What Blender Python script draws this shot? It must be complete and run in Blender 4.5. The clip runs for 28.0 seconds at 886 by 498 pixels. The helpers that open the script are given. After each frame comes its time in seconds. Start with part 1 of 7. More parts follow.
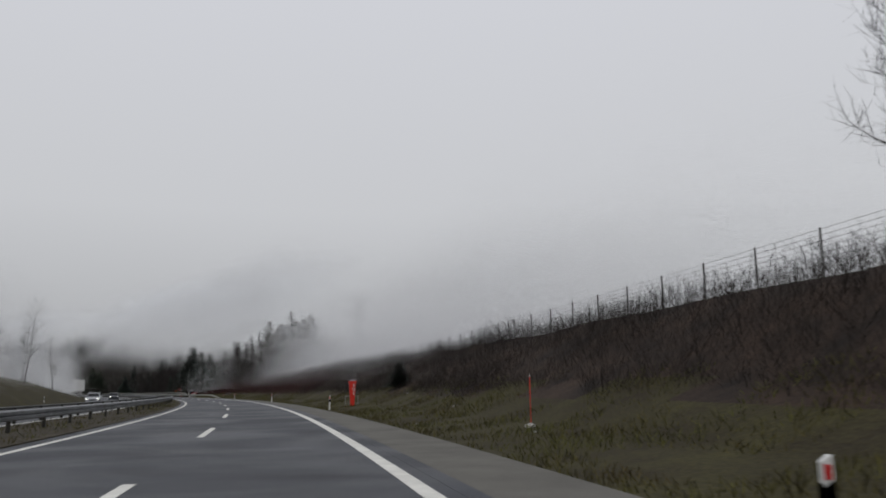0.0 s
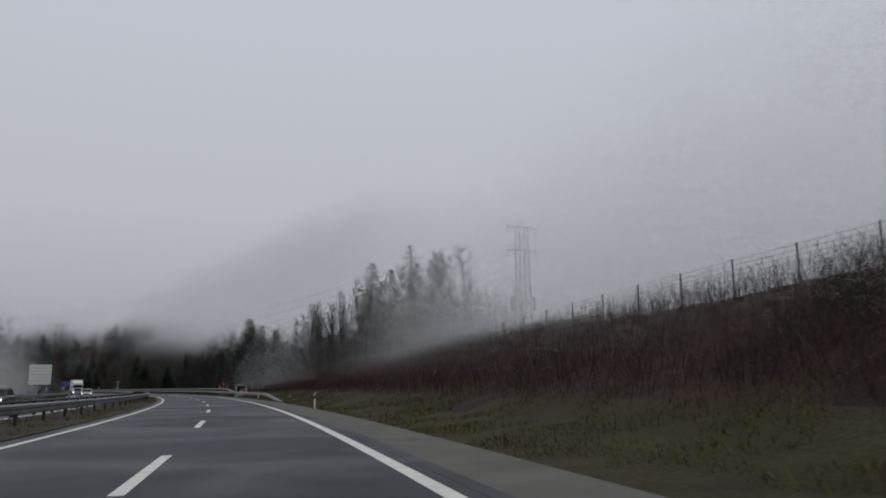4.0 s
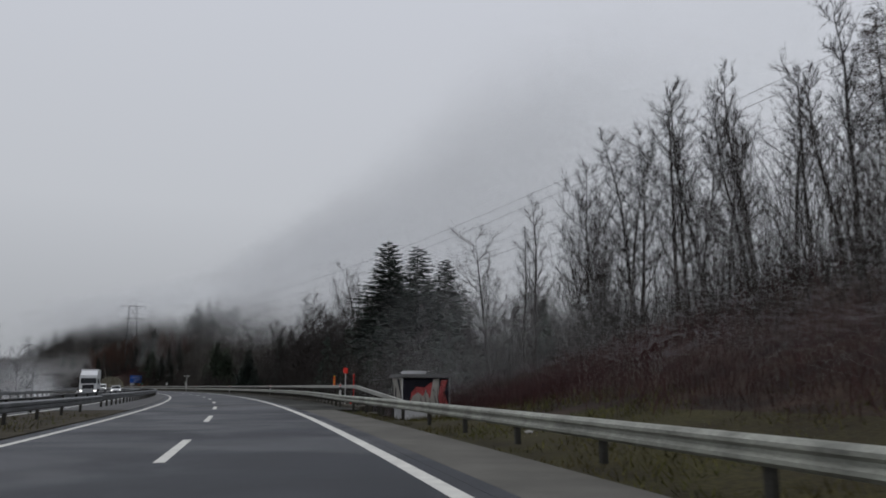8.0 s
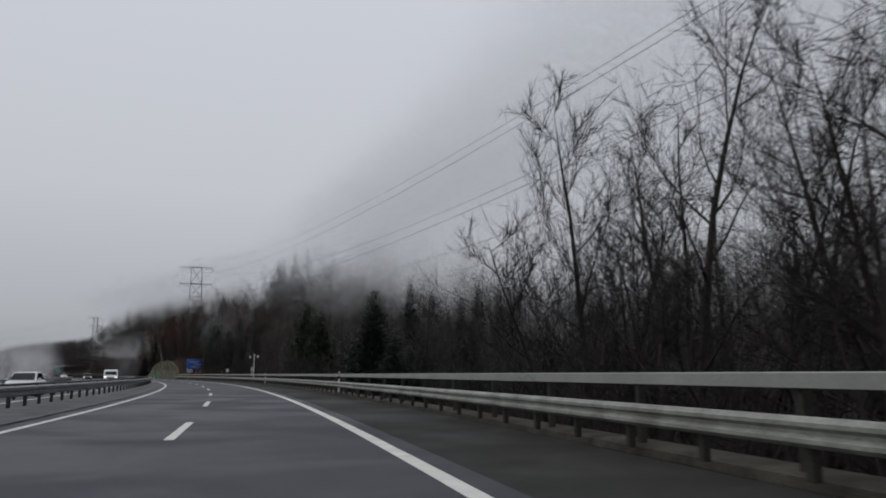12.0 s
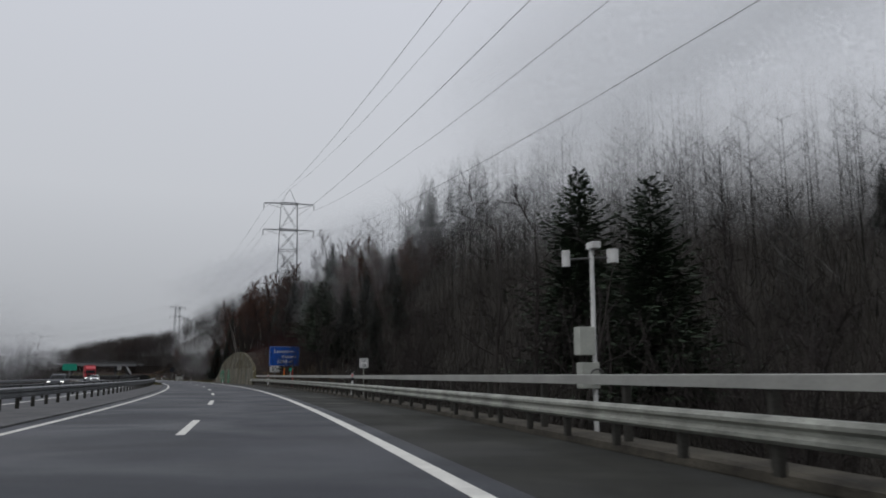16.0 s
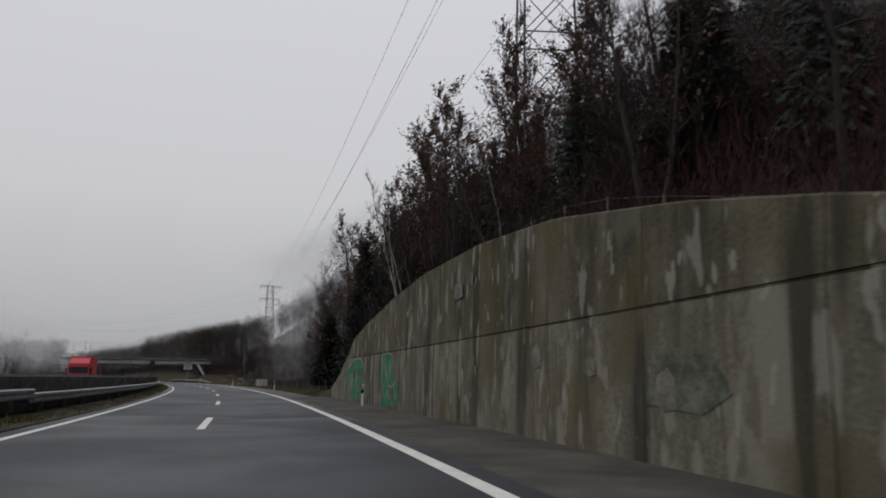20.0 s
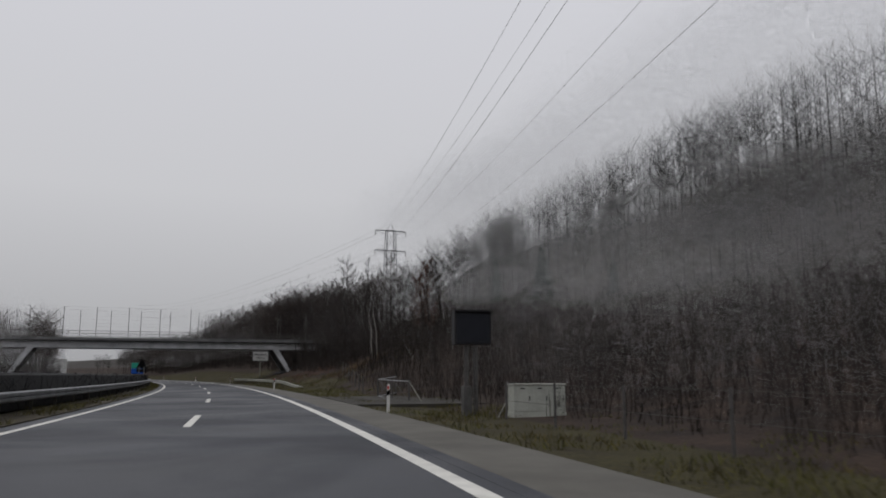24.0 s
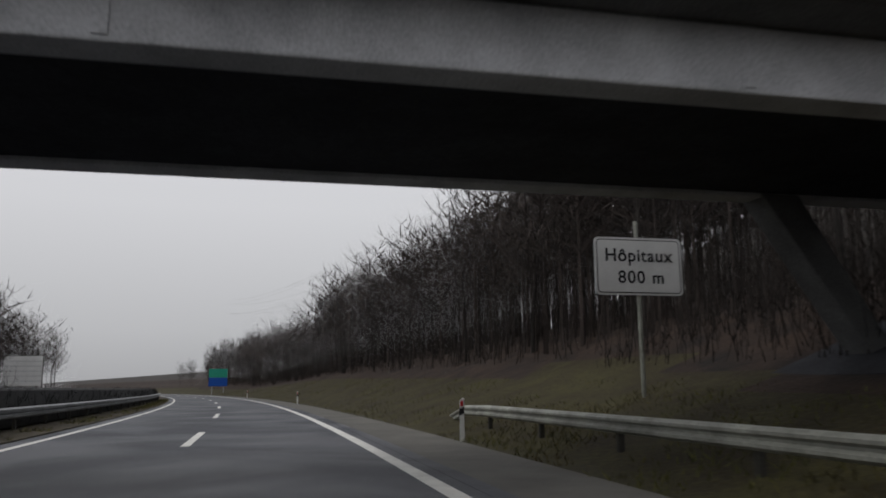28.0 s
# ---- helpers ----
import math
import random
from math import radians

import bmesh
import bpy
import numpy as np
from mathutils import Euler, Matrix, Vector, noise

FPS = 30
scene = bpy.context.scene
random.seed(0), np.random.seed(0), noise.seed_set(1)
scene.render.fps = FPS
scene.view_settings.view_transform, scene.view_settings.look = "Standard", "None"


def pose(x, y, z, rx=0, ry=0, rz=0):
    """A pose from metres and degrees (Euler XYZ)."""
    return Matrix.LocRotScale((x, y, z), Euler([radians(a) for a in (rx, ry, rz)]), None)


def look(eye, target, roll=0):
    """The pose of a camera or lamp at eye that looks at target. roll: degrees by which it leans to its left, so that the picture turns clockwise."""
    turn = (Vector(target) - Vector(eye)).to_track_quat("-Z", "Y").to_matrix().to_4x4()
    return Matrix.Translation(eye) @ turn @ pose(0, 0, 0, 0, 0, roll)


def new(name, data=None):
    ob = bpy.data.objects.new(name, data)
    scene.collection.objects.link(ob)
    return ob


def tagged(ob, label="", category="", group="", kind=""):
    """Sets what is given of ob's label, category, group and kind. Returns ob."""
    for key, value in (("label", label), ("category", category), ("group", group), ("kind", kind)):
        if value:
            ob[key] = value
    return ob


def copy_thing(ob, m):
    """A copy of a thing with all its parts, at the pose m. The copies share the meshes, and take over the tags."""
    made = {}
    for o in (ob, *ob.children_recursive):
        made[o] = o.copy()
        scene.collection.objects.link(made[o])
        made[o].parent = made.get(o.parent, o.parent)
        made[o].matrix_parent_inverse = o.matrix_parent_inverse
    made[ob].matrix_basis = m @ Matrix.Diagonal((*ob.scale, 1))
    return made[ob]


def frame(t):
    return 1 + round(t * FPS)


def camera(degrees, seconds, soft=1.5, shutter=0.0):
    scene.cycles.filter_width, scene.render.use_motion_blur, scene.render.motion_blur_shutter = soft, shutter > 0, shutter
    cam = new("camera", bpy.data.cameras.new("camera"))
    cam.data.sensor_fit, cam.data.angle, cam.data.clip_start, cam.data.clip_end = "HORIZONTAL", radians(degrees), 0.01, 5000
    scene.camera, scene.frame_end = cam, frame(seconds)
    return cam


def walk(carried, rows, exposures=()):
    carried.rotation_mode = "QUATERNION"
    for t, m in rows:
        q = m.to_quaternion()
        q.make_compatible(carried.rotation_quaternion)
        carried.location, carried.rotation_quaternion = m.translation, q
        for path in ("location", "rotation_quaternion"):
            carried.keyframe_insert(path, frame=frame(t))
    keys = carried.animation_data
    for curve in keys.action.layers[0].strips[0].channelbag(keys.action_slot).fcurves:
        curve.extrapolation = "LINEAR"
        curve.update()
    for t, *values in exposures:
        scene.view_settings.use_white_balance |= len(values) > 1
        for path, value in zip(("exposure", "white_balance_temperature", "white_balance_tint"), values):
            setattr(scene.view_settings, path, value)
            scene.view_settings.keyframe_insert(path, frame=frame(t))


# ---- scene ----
cam = camera(59.0, 28.0, soft=1.8, shutter=0.1)
PATH = [
    (0.0, pose(2.15, 0.00, 1.29, 100.12, 0.83, -10.97)),
    (0.5, pose(1.77, 12.74, 1.29, 100.05, 0.74, -10.20)),
    (1.0, pose(1.20, 25.35, 1.29, 100.06, 0.66, -9.39)),
    (1.5, pose(0.58, 38.43, 1.29, 100.00, 0.74, -8.82)),
    (2.0, pose(-0.25, 51.34, 1.29, 99.98, 0.82, -8.21)),
    (2.5, pose(-1.04, 64.03, 1.29, 99.97, 0.75, -7.57)),
    (3.0, pose(-2.03, 76.65, 1.29, 99.96, 0.67, -6.92)),
    (3.5, pose(-3.21, 89.18, 1.29, 99.95, 0.61, -6.27)),
    (4.0, pose(-4.58, 101.64, 1.29, 99.94, 0.55, -5.63)),
    (4.5, pose(-6.13, 114.01, 1.29, 99.93, 0.54, -4.99)),
    (5.0, pose(-7.88, 126.32, 1.29, 99.94, 0.53, -4.06)),
    (5.5, pose(-9.83, 138.54, 1.29, 99.93, 0.50, -2.92)),
    (6.0, pose(-11.94, 150.63, 1.29, 99.88, 0.47, -1.78)),
    (6.5, pose(-14.18, 162.49, 1.29, 99.94, 0.45, -0.47)),
    (7.0, pose(-16.84, 174.60, 1.29, 99.82, 0.42, 0.42)),
    (7.5, pose(-19.57, 186.42, 1.29, 99.89, 0.34, 0.98)),
    (8.0, pose(-22.46, 198.20, 1.29, 99.86, 0.25, 1.51)),
    (8.5, pose(-25.45, 209.98, 1.29, 99.68, 0.23, 2.22)),
    (9.0, pose(-28.54, 221.74, 1.29, 99.30, 0.21, 2.97)),
    (9.5, pose(-31.80, 233.36, 1.29, 99.20, 0.18, 3.94)),
    (10.0, pose(-35.28, 244.90, 1.29, 99.09, 0.16, 4.61)),
    (10.5, pose(-38.92, 256.30, 1.29, 99.06, 0.12, 5.42)),
    (11.0, pose(-42.83, 267.89, 1.29, 99.00, 0.08, 6.35)),
    (11.5, pose(-46.89, 279.50, 1.29, 99.03, 0.06, 6.90)),
    (12.0, pose(-51.16, 291.14, 1.29, 99.08, 0.04, 7.78)),
    (12.5, pose(-55.65, 302.81, 1.29, 99.12, 0.03, 8.68)),
    (13.0, pose(-60.35, 314.51, 1.29, 99.17, 0.02, 9.58)),
    (13.5, pose(-65.27, 326.23, 1.29, 99.21, 0.00, 10.48)),
    (14.0, pose(-70.45, 338.03, 1.29, 99.21, -0.01, 11.38)),
    (14.5, pose(-75.85, 349.92, 1.29, 99.14, -0.03, 12.03)),
    (15.0, pose(-81.45, 361.80, 1.29, 99.15, -0.06, 12.73)),
    (15.5, pose(-87.26, 373.74, 1.29, 99.07, -0.04, 13.70)),
    (16.0, pose(-93.30, 385.66, 1.29, 99.19, -0.02, 14.91)),
    (16.5, pose(-99.60, 397.46, 1.29, 99.06, 0.04, 15.70)),
    (17.0, pose(-106.21, 409.28, 1.29, 99.10, 0.10, 16.71)),
    (17.5, pose(-112.94, 420.99, 1.29, 99.17, 0.05, 17.58)),
    (18.0, pose(-119.92, 432.69, 1.29, 99.24, 0.00, 18.45)),
    (18.5, pose(-127.12, 444.31, 1.29, 99.26, -0.04, 19.35)),
    (19.0, pose(-134.79, 456.31, 1.29, 99.34, -0.08, 20.40)),
    (19.5, pose(-142.55, 468.01, 1.29, 99.32, -0.13, 21.26)),
    (20.0, pose(-150.47, 479.58, 1.29, 99.37, -0.17, 22.00)),
    (20.5, pose(-158.56, 491.06, 1.29, 99.37, -0.16, 22.69)),
    (21.0, pose(-166.81, 502.36, 1.29, 99.35, -0.14, 23.66)),
    (21.5, pose(-175.15, 513.44, 1.29, 99.29, -0.13, 24.54)),
    (22.0, pose(-183.71, 524.47, 1.29, 99.35, -0.11, 25.40)),
    (22.5, pose(-192.38, 535.42, 1.29, 99.24, -0.08, 26.04)),
    (23.0, pose(-201.18, 546.25, 1.29, 99.21, -0.05, 26.83)),
    (23.5, pose(-210.16, 556.98, 1.29, 99.17, 0.01, 27.62)),
    (24.0, pose(-219.33, 567.59, 1.29, 99.14, 0.06, 28.41)),
    (24.5, pose(-228.68, 578.09, 1.29, 99.10, 0.14, 29.21)),
    (25.0, pose(-238.26, 588.53, 1.29, 99.10, 0.22, 29.94)),
    (25.5, pose(-247.65, 598.58, 1.29, 99.31, 0.32, 31.03)),
    (26.0, pose(-257.57, 608.77, 1.29, 99.51, 0.42, 32.10)),
    (26.5, pose(-267.76, 618.87, 1.29, 99.53, 0.49, 33.41)),
    (27.0, pose(-277.53, 628.04, 1.29, 99.82, 0.57, 34.61)),
    (27.5, pose(-287.58, 637.21, 1.29, 99.98, 0.57, 35.77)),
    (28.0, pose(-297.86, 646.41, 1.29, 99.95, 0.58, 36.66)),
]
walk(cam, PATH, [(0.0, 0.06, 6450, 10), (2.0, -0.16, 6250, 10), (6.0, -0.1, 6250, 10), (11.0, 0.0, 6250, 10), (17.0, 0.04, 6280, 10), (20.0, 0.08, 6480, 12), (27.4, 0.05, 6500, 11), (28.0, 0.2, 6500, 11)])

scene.cycles.transparent_max_bounces = 96   # the woods that fade out as haze overlap in many transparent layers

# ---- sky and sun: thick low cloud, bright and even ----
world = bpy.data.worlds.new("overcast_sky")
scene.world = world
world.use_nodes = True
wn, wl = world.node_tree.nodes, world.node_tree.links
wn.clear()
sky = wn.new("ShaderNodeTexSky")
sky.sky_type = 'NISHITA'
sky.sun_disc = False
sky.sun_elevation, sky.sun_rotation = radians(32), radians(200)
sky.dust_density = 6.0
sky_grey = wn.new("ShaderNodeHueSaturation")
sky_grey.inputs["Saturation"].default_value = 0.25
sky_grey.inputs["Value"].default_value = 0.05
cloud_tex = wn.new("ShaderNodeTexCoord")
cloud_split = wn.new("ShaderNodeSeparateXYZ")
cloud_ramp = wn.new("ShaderNodeValToRGB")
cloud_ramp.color_ramp.elements[0].position = 0.0
cloud_ramp.color_ramp.elements[0].color = (0.34, 0.345, 0.355, 1)
cloud_ramp.color_ramp.elements.new(0.07).color = (0.44, 0.447, 0.46, 1)
cloud_ramp.color_ramp.elements.new(0.22).color = (0.575, 0.583, 0.602, 1)
cloud_ramp.color_ramp.elements[3].position = 0.5
cloud_ramp.color_ramp.elements[3].color = (0.64, 0.65, 0.69, 1)
cloud_mix = wn.new("ShaderNodeMix")
cloud_mix.data_type = 'RGBA'
cloud_mix.inputs[0].default_value = 0.93
cloud_out = wn.new("ShaderNodeBackground")
cloud_out.inputs["Strength"].default_value = 1.0
world_out = wn.new("ShaderNodeOutputWorld")
wl.new(sky.outputs[0], sky_grey.inputs["Color"])
wl.new(cloud_tex.outputs["Generated"], cloud_split.inputs[0])
wl.new(cloud_split.outputs["Z"], cloud_ramp.inputs[0])
wl.new(sky_grey.outputs[0], cloud_mix.inputs[6])
wl.new(cloud_ramp.outputs[0], cloud_mix.inputs[7])
wl.new(cloud_mix.outputs[2], cloud_out.inputs["Color"])
wl.new(cloud_out.outputs[0], world_out.inputs["Surface"])

sun = new("sun", bpy.data.lights.new("sun", 'SUN'))
sun.data.energy, sun.data.angle, sun.data.color = 0.5, radians(40), (1.0, 0.97, 0.93)
sun.matrix_world = look((0, 0, 100), (30, 60, 0))


# ---- materials ----
def mat(name, base, rough=0.85, vary=0.25, scale=3.0, fine=40.0, bump=0.2, metal=0.0, tint=None, streak=None, spec=0.3, per_object=0.0, island=0.0):
    """A surface with broad and fine variation of its colour and a fine relief. streak: (x, y, z) stretch of the broad pattern."""
    m = bpy.data.materials.new(name)
    m.use_nodes = True
    n, l = m.node_tree.nodes, m.node_tree.links
    b = n["Principled BSDF"]
    b.inputs["Roughness"].default_value = rough
    b.inputs["Metallic"].default_value = metal
    b.inputs["Specular IOR Level"].default_value = spec
    co = n.new("ShaderNodeTexCoord")
    mp = n.new("ShaderNodeMapping")
    mp.inputs["Scale"].default_value = streak or (1, 1, 1)
    l.new(co.outputs["Object"], mp.inputs[0])
    broad = n.new("ShaderNodeTexNoise")
    broad.inputs["Scale"].default_value = scale
    broad.inputs["Detail"].default_value = 5
    broad.inputs["Roughness"].default_value = 0.62
    l.new(mp.outputs[0], broad.inputs["Vector"])
    grain = n.new("ShaderNodeTexNoise")
    grain.inputs["Scale"].default_value = fine
    grain.inputs["Detail"].default_value = 3
    l.new(co.outputs["Object"], grain.inputs["Vector"])
    lo = tuple(c * (1 - vary) for c in base)
    hi = tint or tuple(min(1, c * (1 + vary)) for c in base)
    ramp = n.new("ShaderNodeValToRGB")
    ramp.color_ramp.elements[0].position, ramp.color_ramp.elements[1].position = 0.33, 0.67
    ramp.color_ramp.elements[0].color, ramp.color_ramp.elements[1].color = (*lo, 1), (*hi, 1)
    l.new(broad.outputs["Fac"], ramp.inputs[0])
    mul = n.new("ShaderNodeMix")
    mul.data_type, mul.blend_type = 'RGBA', 'OVERLAY'
    mul.inputs[0].default_value = min(1.0, vary * 1.6)
    l.new(ramp.outputs[0], mul.inputs[6])
    l.new(grain.outputs["Fac"], mul.inputs[7])
    last = mul.outputs[2]
    if per_object or island:
        src = n.new("ShaderNodeObjectInfo") if per_object else n.new("ShaderNodeNewGeometry")
        rnd = src.outputs["Random"] if per_object else src.outputs["Random Per Island"]
        mr = n.new("ShaderNodeMapRange")
        amount = per_object or island
        mr.inputs["To Min"].default_value, mr.inputs["To Max"].default_value = 1 - amount, 1 + amount
        l.new(rnd, mr.inputs["Value"])
        hv = n.new("ShaderNodeHueSaturation")
        l.new(mr.outputs[0], hv.inputs["Value"])
        l.new(last, hv.inputs["Color"])
        last = hv.outputs[0]
    l.new(last, b.inputs["Base Color"])
    if bump:
        bp = n.new("ShaderNodeBump")
        bp.inputs["Strength"].default_value = bump
        bp.inputs["Distance"].default_value = 0.02
        l.new(grain.outputs["Fac"], bp.inputs["Height"])
        l.new(bp.outputs[0], b.inputs["Normal"])
    return m


def glow(name, color, strength):
    m = bpy.data.materials.new(name)
    m.use_nodes = True
    b = m.node_tree.nodes["Principled BSDF"]
    b.inputs["Base Color"].default_value = (*color, 1)
    b.inputs["Emission Color"].default_value = (*color, 1)
    b.inputs["Emission Strength"].default_value = strength
    return m


def fade_with_height(m, low, high, rise=0.0):
    """Stands in for low cloud: fades the surface to transparent between two heights; the fade sits higher towards the
    west (-x).
    """
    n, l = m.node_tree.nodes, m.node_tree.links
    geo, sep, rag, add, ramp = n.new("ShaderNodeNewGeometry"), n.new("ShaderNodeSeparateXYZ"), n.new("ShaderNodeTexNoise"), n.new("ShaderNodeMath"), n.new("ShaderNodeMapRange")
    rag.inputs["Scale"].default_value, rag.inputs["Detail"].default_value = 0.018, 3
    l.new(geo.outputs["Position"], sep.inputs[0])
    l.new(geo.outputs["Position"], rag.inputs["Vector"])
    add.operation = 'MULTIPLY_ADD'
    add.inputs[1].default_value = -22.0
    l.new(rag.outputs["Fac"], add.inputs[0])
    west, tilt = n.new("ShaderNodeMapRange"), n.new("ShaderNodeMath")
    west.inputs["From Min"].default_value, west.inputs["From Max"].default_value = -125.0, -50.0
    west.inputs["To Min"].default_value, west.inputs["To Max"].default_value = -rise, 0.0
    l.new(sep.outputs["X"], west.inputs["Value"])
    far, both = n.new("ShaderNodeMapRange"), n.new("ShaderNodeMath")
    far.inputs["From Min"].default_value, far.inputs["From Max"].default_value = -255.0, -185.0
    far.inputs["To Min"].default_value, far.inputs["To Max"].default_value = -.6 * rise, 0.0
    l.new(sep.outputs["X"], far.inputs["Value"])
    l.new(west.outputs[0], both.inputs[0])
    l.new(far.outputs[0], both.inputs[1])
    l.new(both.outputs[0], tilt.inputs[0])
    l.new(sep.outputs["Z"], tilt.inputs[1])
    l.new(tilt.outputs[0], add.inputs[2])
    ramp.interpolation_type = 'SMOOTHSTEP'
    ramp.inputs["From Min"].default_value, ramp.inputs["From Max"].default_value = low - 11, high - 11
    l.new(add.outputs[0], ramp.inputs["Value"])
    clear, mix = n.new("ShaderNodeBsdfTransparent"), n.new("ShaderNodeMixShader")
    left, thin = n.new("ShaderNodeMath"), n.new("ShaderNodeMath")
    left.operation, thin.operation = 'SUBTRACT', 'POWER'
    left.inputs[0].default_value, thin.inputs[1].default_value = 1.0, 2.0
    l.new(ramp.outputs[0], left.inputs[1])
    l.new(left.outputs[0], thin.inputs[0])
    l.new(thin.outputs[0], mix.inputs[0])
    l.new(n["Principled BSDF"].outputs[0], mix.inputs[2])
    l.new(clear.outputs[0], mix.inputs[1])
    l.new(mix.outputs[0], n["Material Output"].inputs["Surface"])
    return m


def damp(m, low, high):
    """Damp patches: the gloss changes from place to place."""
    n, l = m.node_tree.nodes, m.node_tree.links
    co, no, rp = n.new("ShaderNodeTexCoord"), n.new("ShaderNodeTexNoise"), n.new("ShaderNodeMapRange")
    no.inputs["Scale"].default_value, no.inputs["Detail"].default_value, no.inputs["Distortion"].default_value = 0.22, 6, 0.6
    rp.inputs["From Min"].default_value, rp.inputs["From Max"].default_value = 0.38, 0.62
    rp.inputs["To Min"].default_value, rp.inputs["To Max"].default_value = low, high
    l.new(co.outputs["Object"], no.inputs["Vector"])
    l.new(no.outputs["Fac"], rp.inputs["Value"])
    l.new(rp.outputs[0], n["Principled BSDF"].inputs["Roughness"])
    return m


def wall_concrete(name, base, tint, pale):
    """Old shuttered concrete: damp olive stains that run down, pale lime patches."""
    m = mat(name, base, 0.95, 0.45, 0.7, 14, 0.5, tint=tint, streak=(1.0, 1.0, 0.22))
    n, l = m.node_tree.nodes, m.node_tree.links
    b = n["Principled BSDF"]
    before = b.inputs["Base Color"].links[0].from_socket
    for scale, stretch, lo, hi, col, amount in ((.9, .6, .52, .62, (.19, .175, .14), pale), (.4, 1.0, .50, .60, (.075, .062, .022), .6), (2.4, .5, .56, .60, (.10, .088, .062), .7), (1.3, .12, .54, .66, (.028, .024, .016), .8), (1.9, .3, .61, .635, (.24, .23, .19), .6), (3.4, .35, .65, .665, (.28, .27, .23), .6)):
        co, mp, no, rp, mx = n.new("ShaderNodeTexCoord"), n.new("ShaderNodeMapping"), n.new("ShaderNodeTexNoise"), n.new("ShaderNodeMapRange"), n.new("ShaderNodeMix")
        mp.inputs["Scale"].default_value = (1, 1, stretch)
        mp.inputs["Location"].default_value = (scale * 7.3, scale * 3.1, 0)
        no.inputs["Scale"].default_value, no.inputs["Detail"].default_value = scale, 4
        rp.inputs["From Min"].default_value, rp.inputs["From Max"].default_value, rp.inputs["To Max"].default_value = lo, hi, amount
        mx.data_type = 'RGBA'
        mx.inputs[7].default_value = (*col, 1)
        l.new(co.outputs["Object"], mp.inputs[0])
        l.new(mp.outputs[0], no.inputs["Vector"])
        l.new(no.outputs["Fac"], rp.inputs["Value"])
        l.new(rp.outputs[0], mx.inputs[0])
        l.new(before, mx.inputs[6])
        before = mx.outputs[2]
    l.new(before, b.inputs["Base Color"])
    return m


ASPHALT = damp(mat("asphalt", (0.027, 0.030, 0.037), 0.5, 0.3, 0.3, 60, 0.35, spec=0.25), 0.46, 0.62)
ASPHALT_OLD = damp(mat("worn_asphalt", (0.022, 0.022, 0.017), 0.8, 0.4, 0.6, 50, 0.35, spec=0.25), 0.65, 0.9)
SHOULDER = mat("shoulder_concrete", (0.115, 0.110, 0.096), 0.9, 0.2, 0.5, 45, 0.3)
PAINT = mat("road_paint", (0.66, 0.65, 0.60), 0.7, 0.14, 2.0, 35, 0.15)
SOIL = mat("grass_and_soil", (0.060, 0.045, 0.018), 1.0, 0.6, 0.45, 9, 1.0, tint=(0.045, 0.040, 0.012))
LITTER = mat("leaf_litter", (0.020, 0.014, 0.010), 1.0, 0.5, 0.5, 9, 0.9, tint=(0.044, 0.027, 0.018))
VERGE = mat("median_soil", (0.050, 0.042, 0.027), 1.0, 0.45, 0.9, 14, 0.6)
RAIL_DARK = mat("dirty_median_rail", (0.15, 0.155, 0.16), 0.5, 0.3, 1.2, 25, 0.1, metal=0.3)
GALV = mat("galvanised_steel", (0.265, 0.27, 0.235), 0.6, 0.35, 1.2, 25, 0.1, metal=0.2)
GALV_DARK = mat("weathered_steel", (0.085, 0.083, 0.080), 0.6, 0.3, 2.0, 25, 0.1, metal=0.3)
BAND = mat("pale_railing_steel", (0.31, 0.31, 0.285), 0.6, 0.14, 0.7, 20, 0.1, metal=0.15)
POST_STEEL = mat("dark_post_steel", (0.040, 0.038, 0.032), 0.75, 0.4, 2.0, 25, 0.15, metal=0.1)
KERB = mat("kerb_concrete", (0.056, 0.050, 0.038), 0.95, 0.55, 1.1, 30, 0.5)
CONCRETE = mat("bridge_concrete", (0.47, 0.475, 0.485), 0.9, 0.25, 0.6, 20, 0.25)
# darker copy of the concrete; the overpass's rear legs use it as shade
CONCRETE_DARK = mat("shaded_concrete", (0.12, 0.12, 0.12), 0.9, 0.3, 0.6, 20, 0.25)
WALL = wall_concrete("stained_wall_concrete", (0.052, 0.045, 0.026), (0.105, 0.094, 0.058), .3)
WALL_LOW = wall_concrete("pale_wall_concrete", (0.095, 0.086, 0.062), (0.185, 0.172, 0.130), .85)
# near-black colour puts the shade under the bridge into the material
SOFFIT = mat("shade_dark_soffit", (0.030, 0.031, 0.036), .95, .4, .5, 12, .3)
WOODS_BANK = mat("bank_wood_twigs", (0.040, 0.032, 0.028), .95, .3, .05, .5, .0, island=.45)
BARK = mat("bark", (0.030, 0.026, 0.023), 0.95, 0.35, 3, 25, 0.5, per_object=0.25)
TWIG = mat("twigs", (0.031, 0.026, 0.024), 0.95, 0.25, 2, 10, 0.0, per_object=0.25)
BIRCH = mat("birch_bark", (0.24, 0.225, 0.205), 0.85, 0.35, 4, 20, 0.3)
NEEDLE = mat("spruce_needles", (0.034, 0.048, 0.038), 0.9, 0.35, 0.8, 18, 0.0, island=0.35)
LARCH = fade_with_height(mat("larch_twigs", (0.050, 0.041, 0.034), 0.95, 0.25, 1, 10, 0.0, per_object=0.2), 14, 60)
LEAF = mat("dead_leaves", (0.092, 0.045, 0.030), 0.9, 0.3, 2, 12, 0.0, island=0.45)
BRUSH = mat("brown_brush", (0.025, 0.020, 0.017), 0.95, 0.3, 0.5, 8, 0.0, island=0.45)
BRUSH_MIST = fade_with_height(mat("fading_thicket", (0.028, 0.025, 0.020), 0.95, 0.3, 0.5, 8, 0.0, island=0.45), -2, 32, 15)
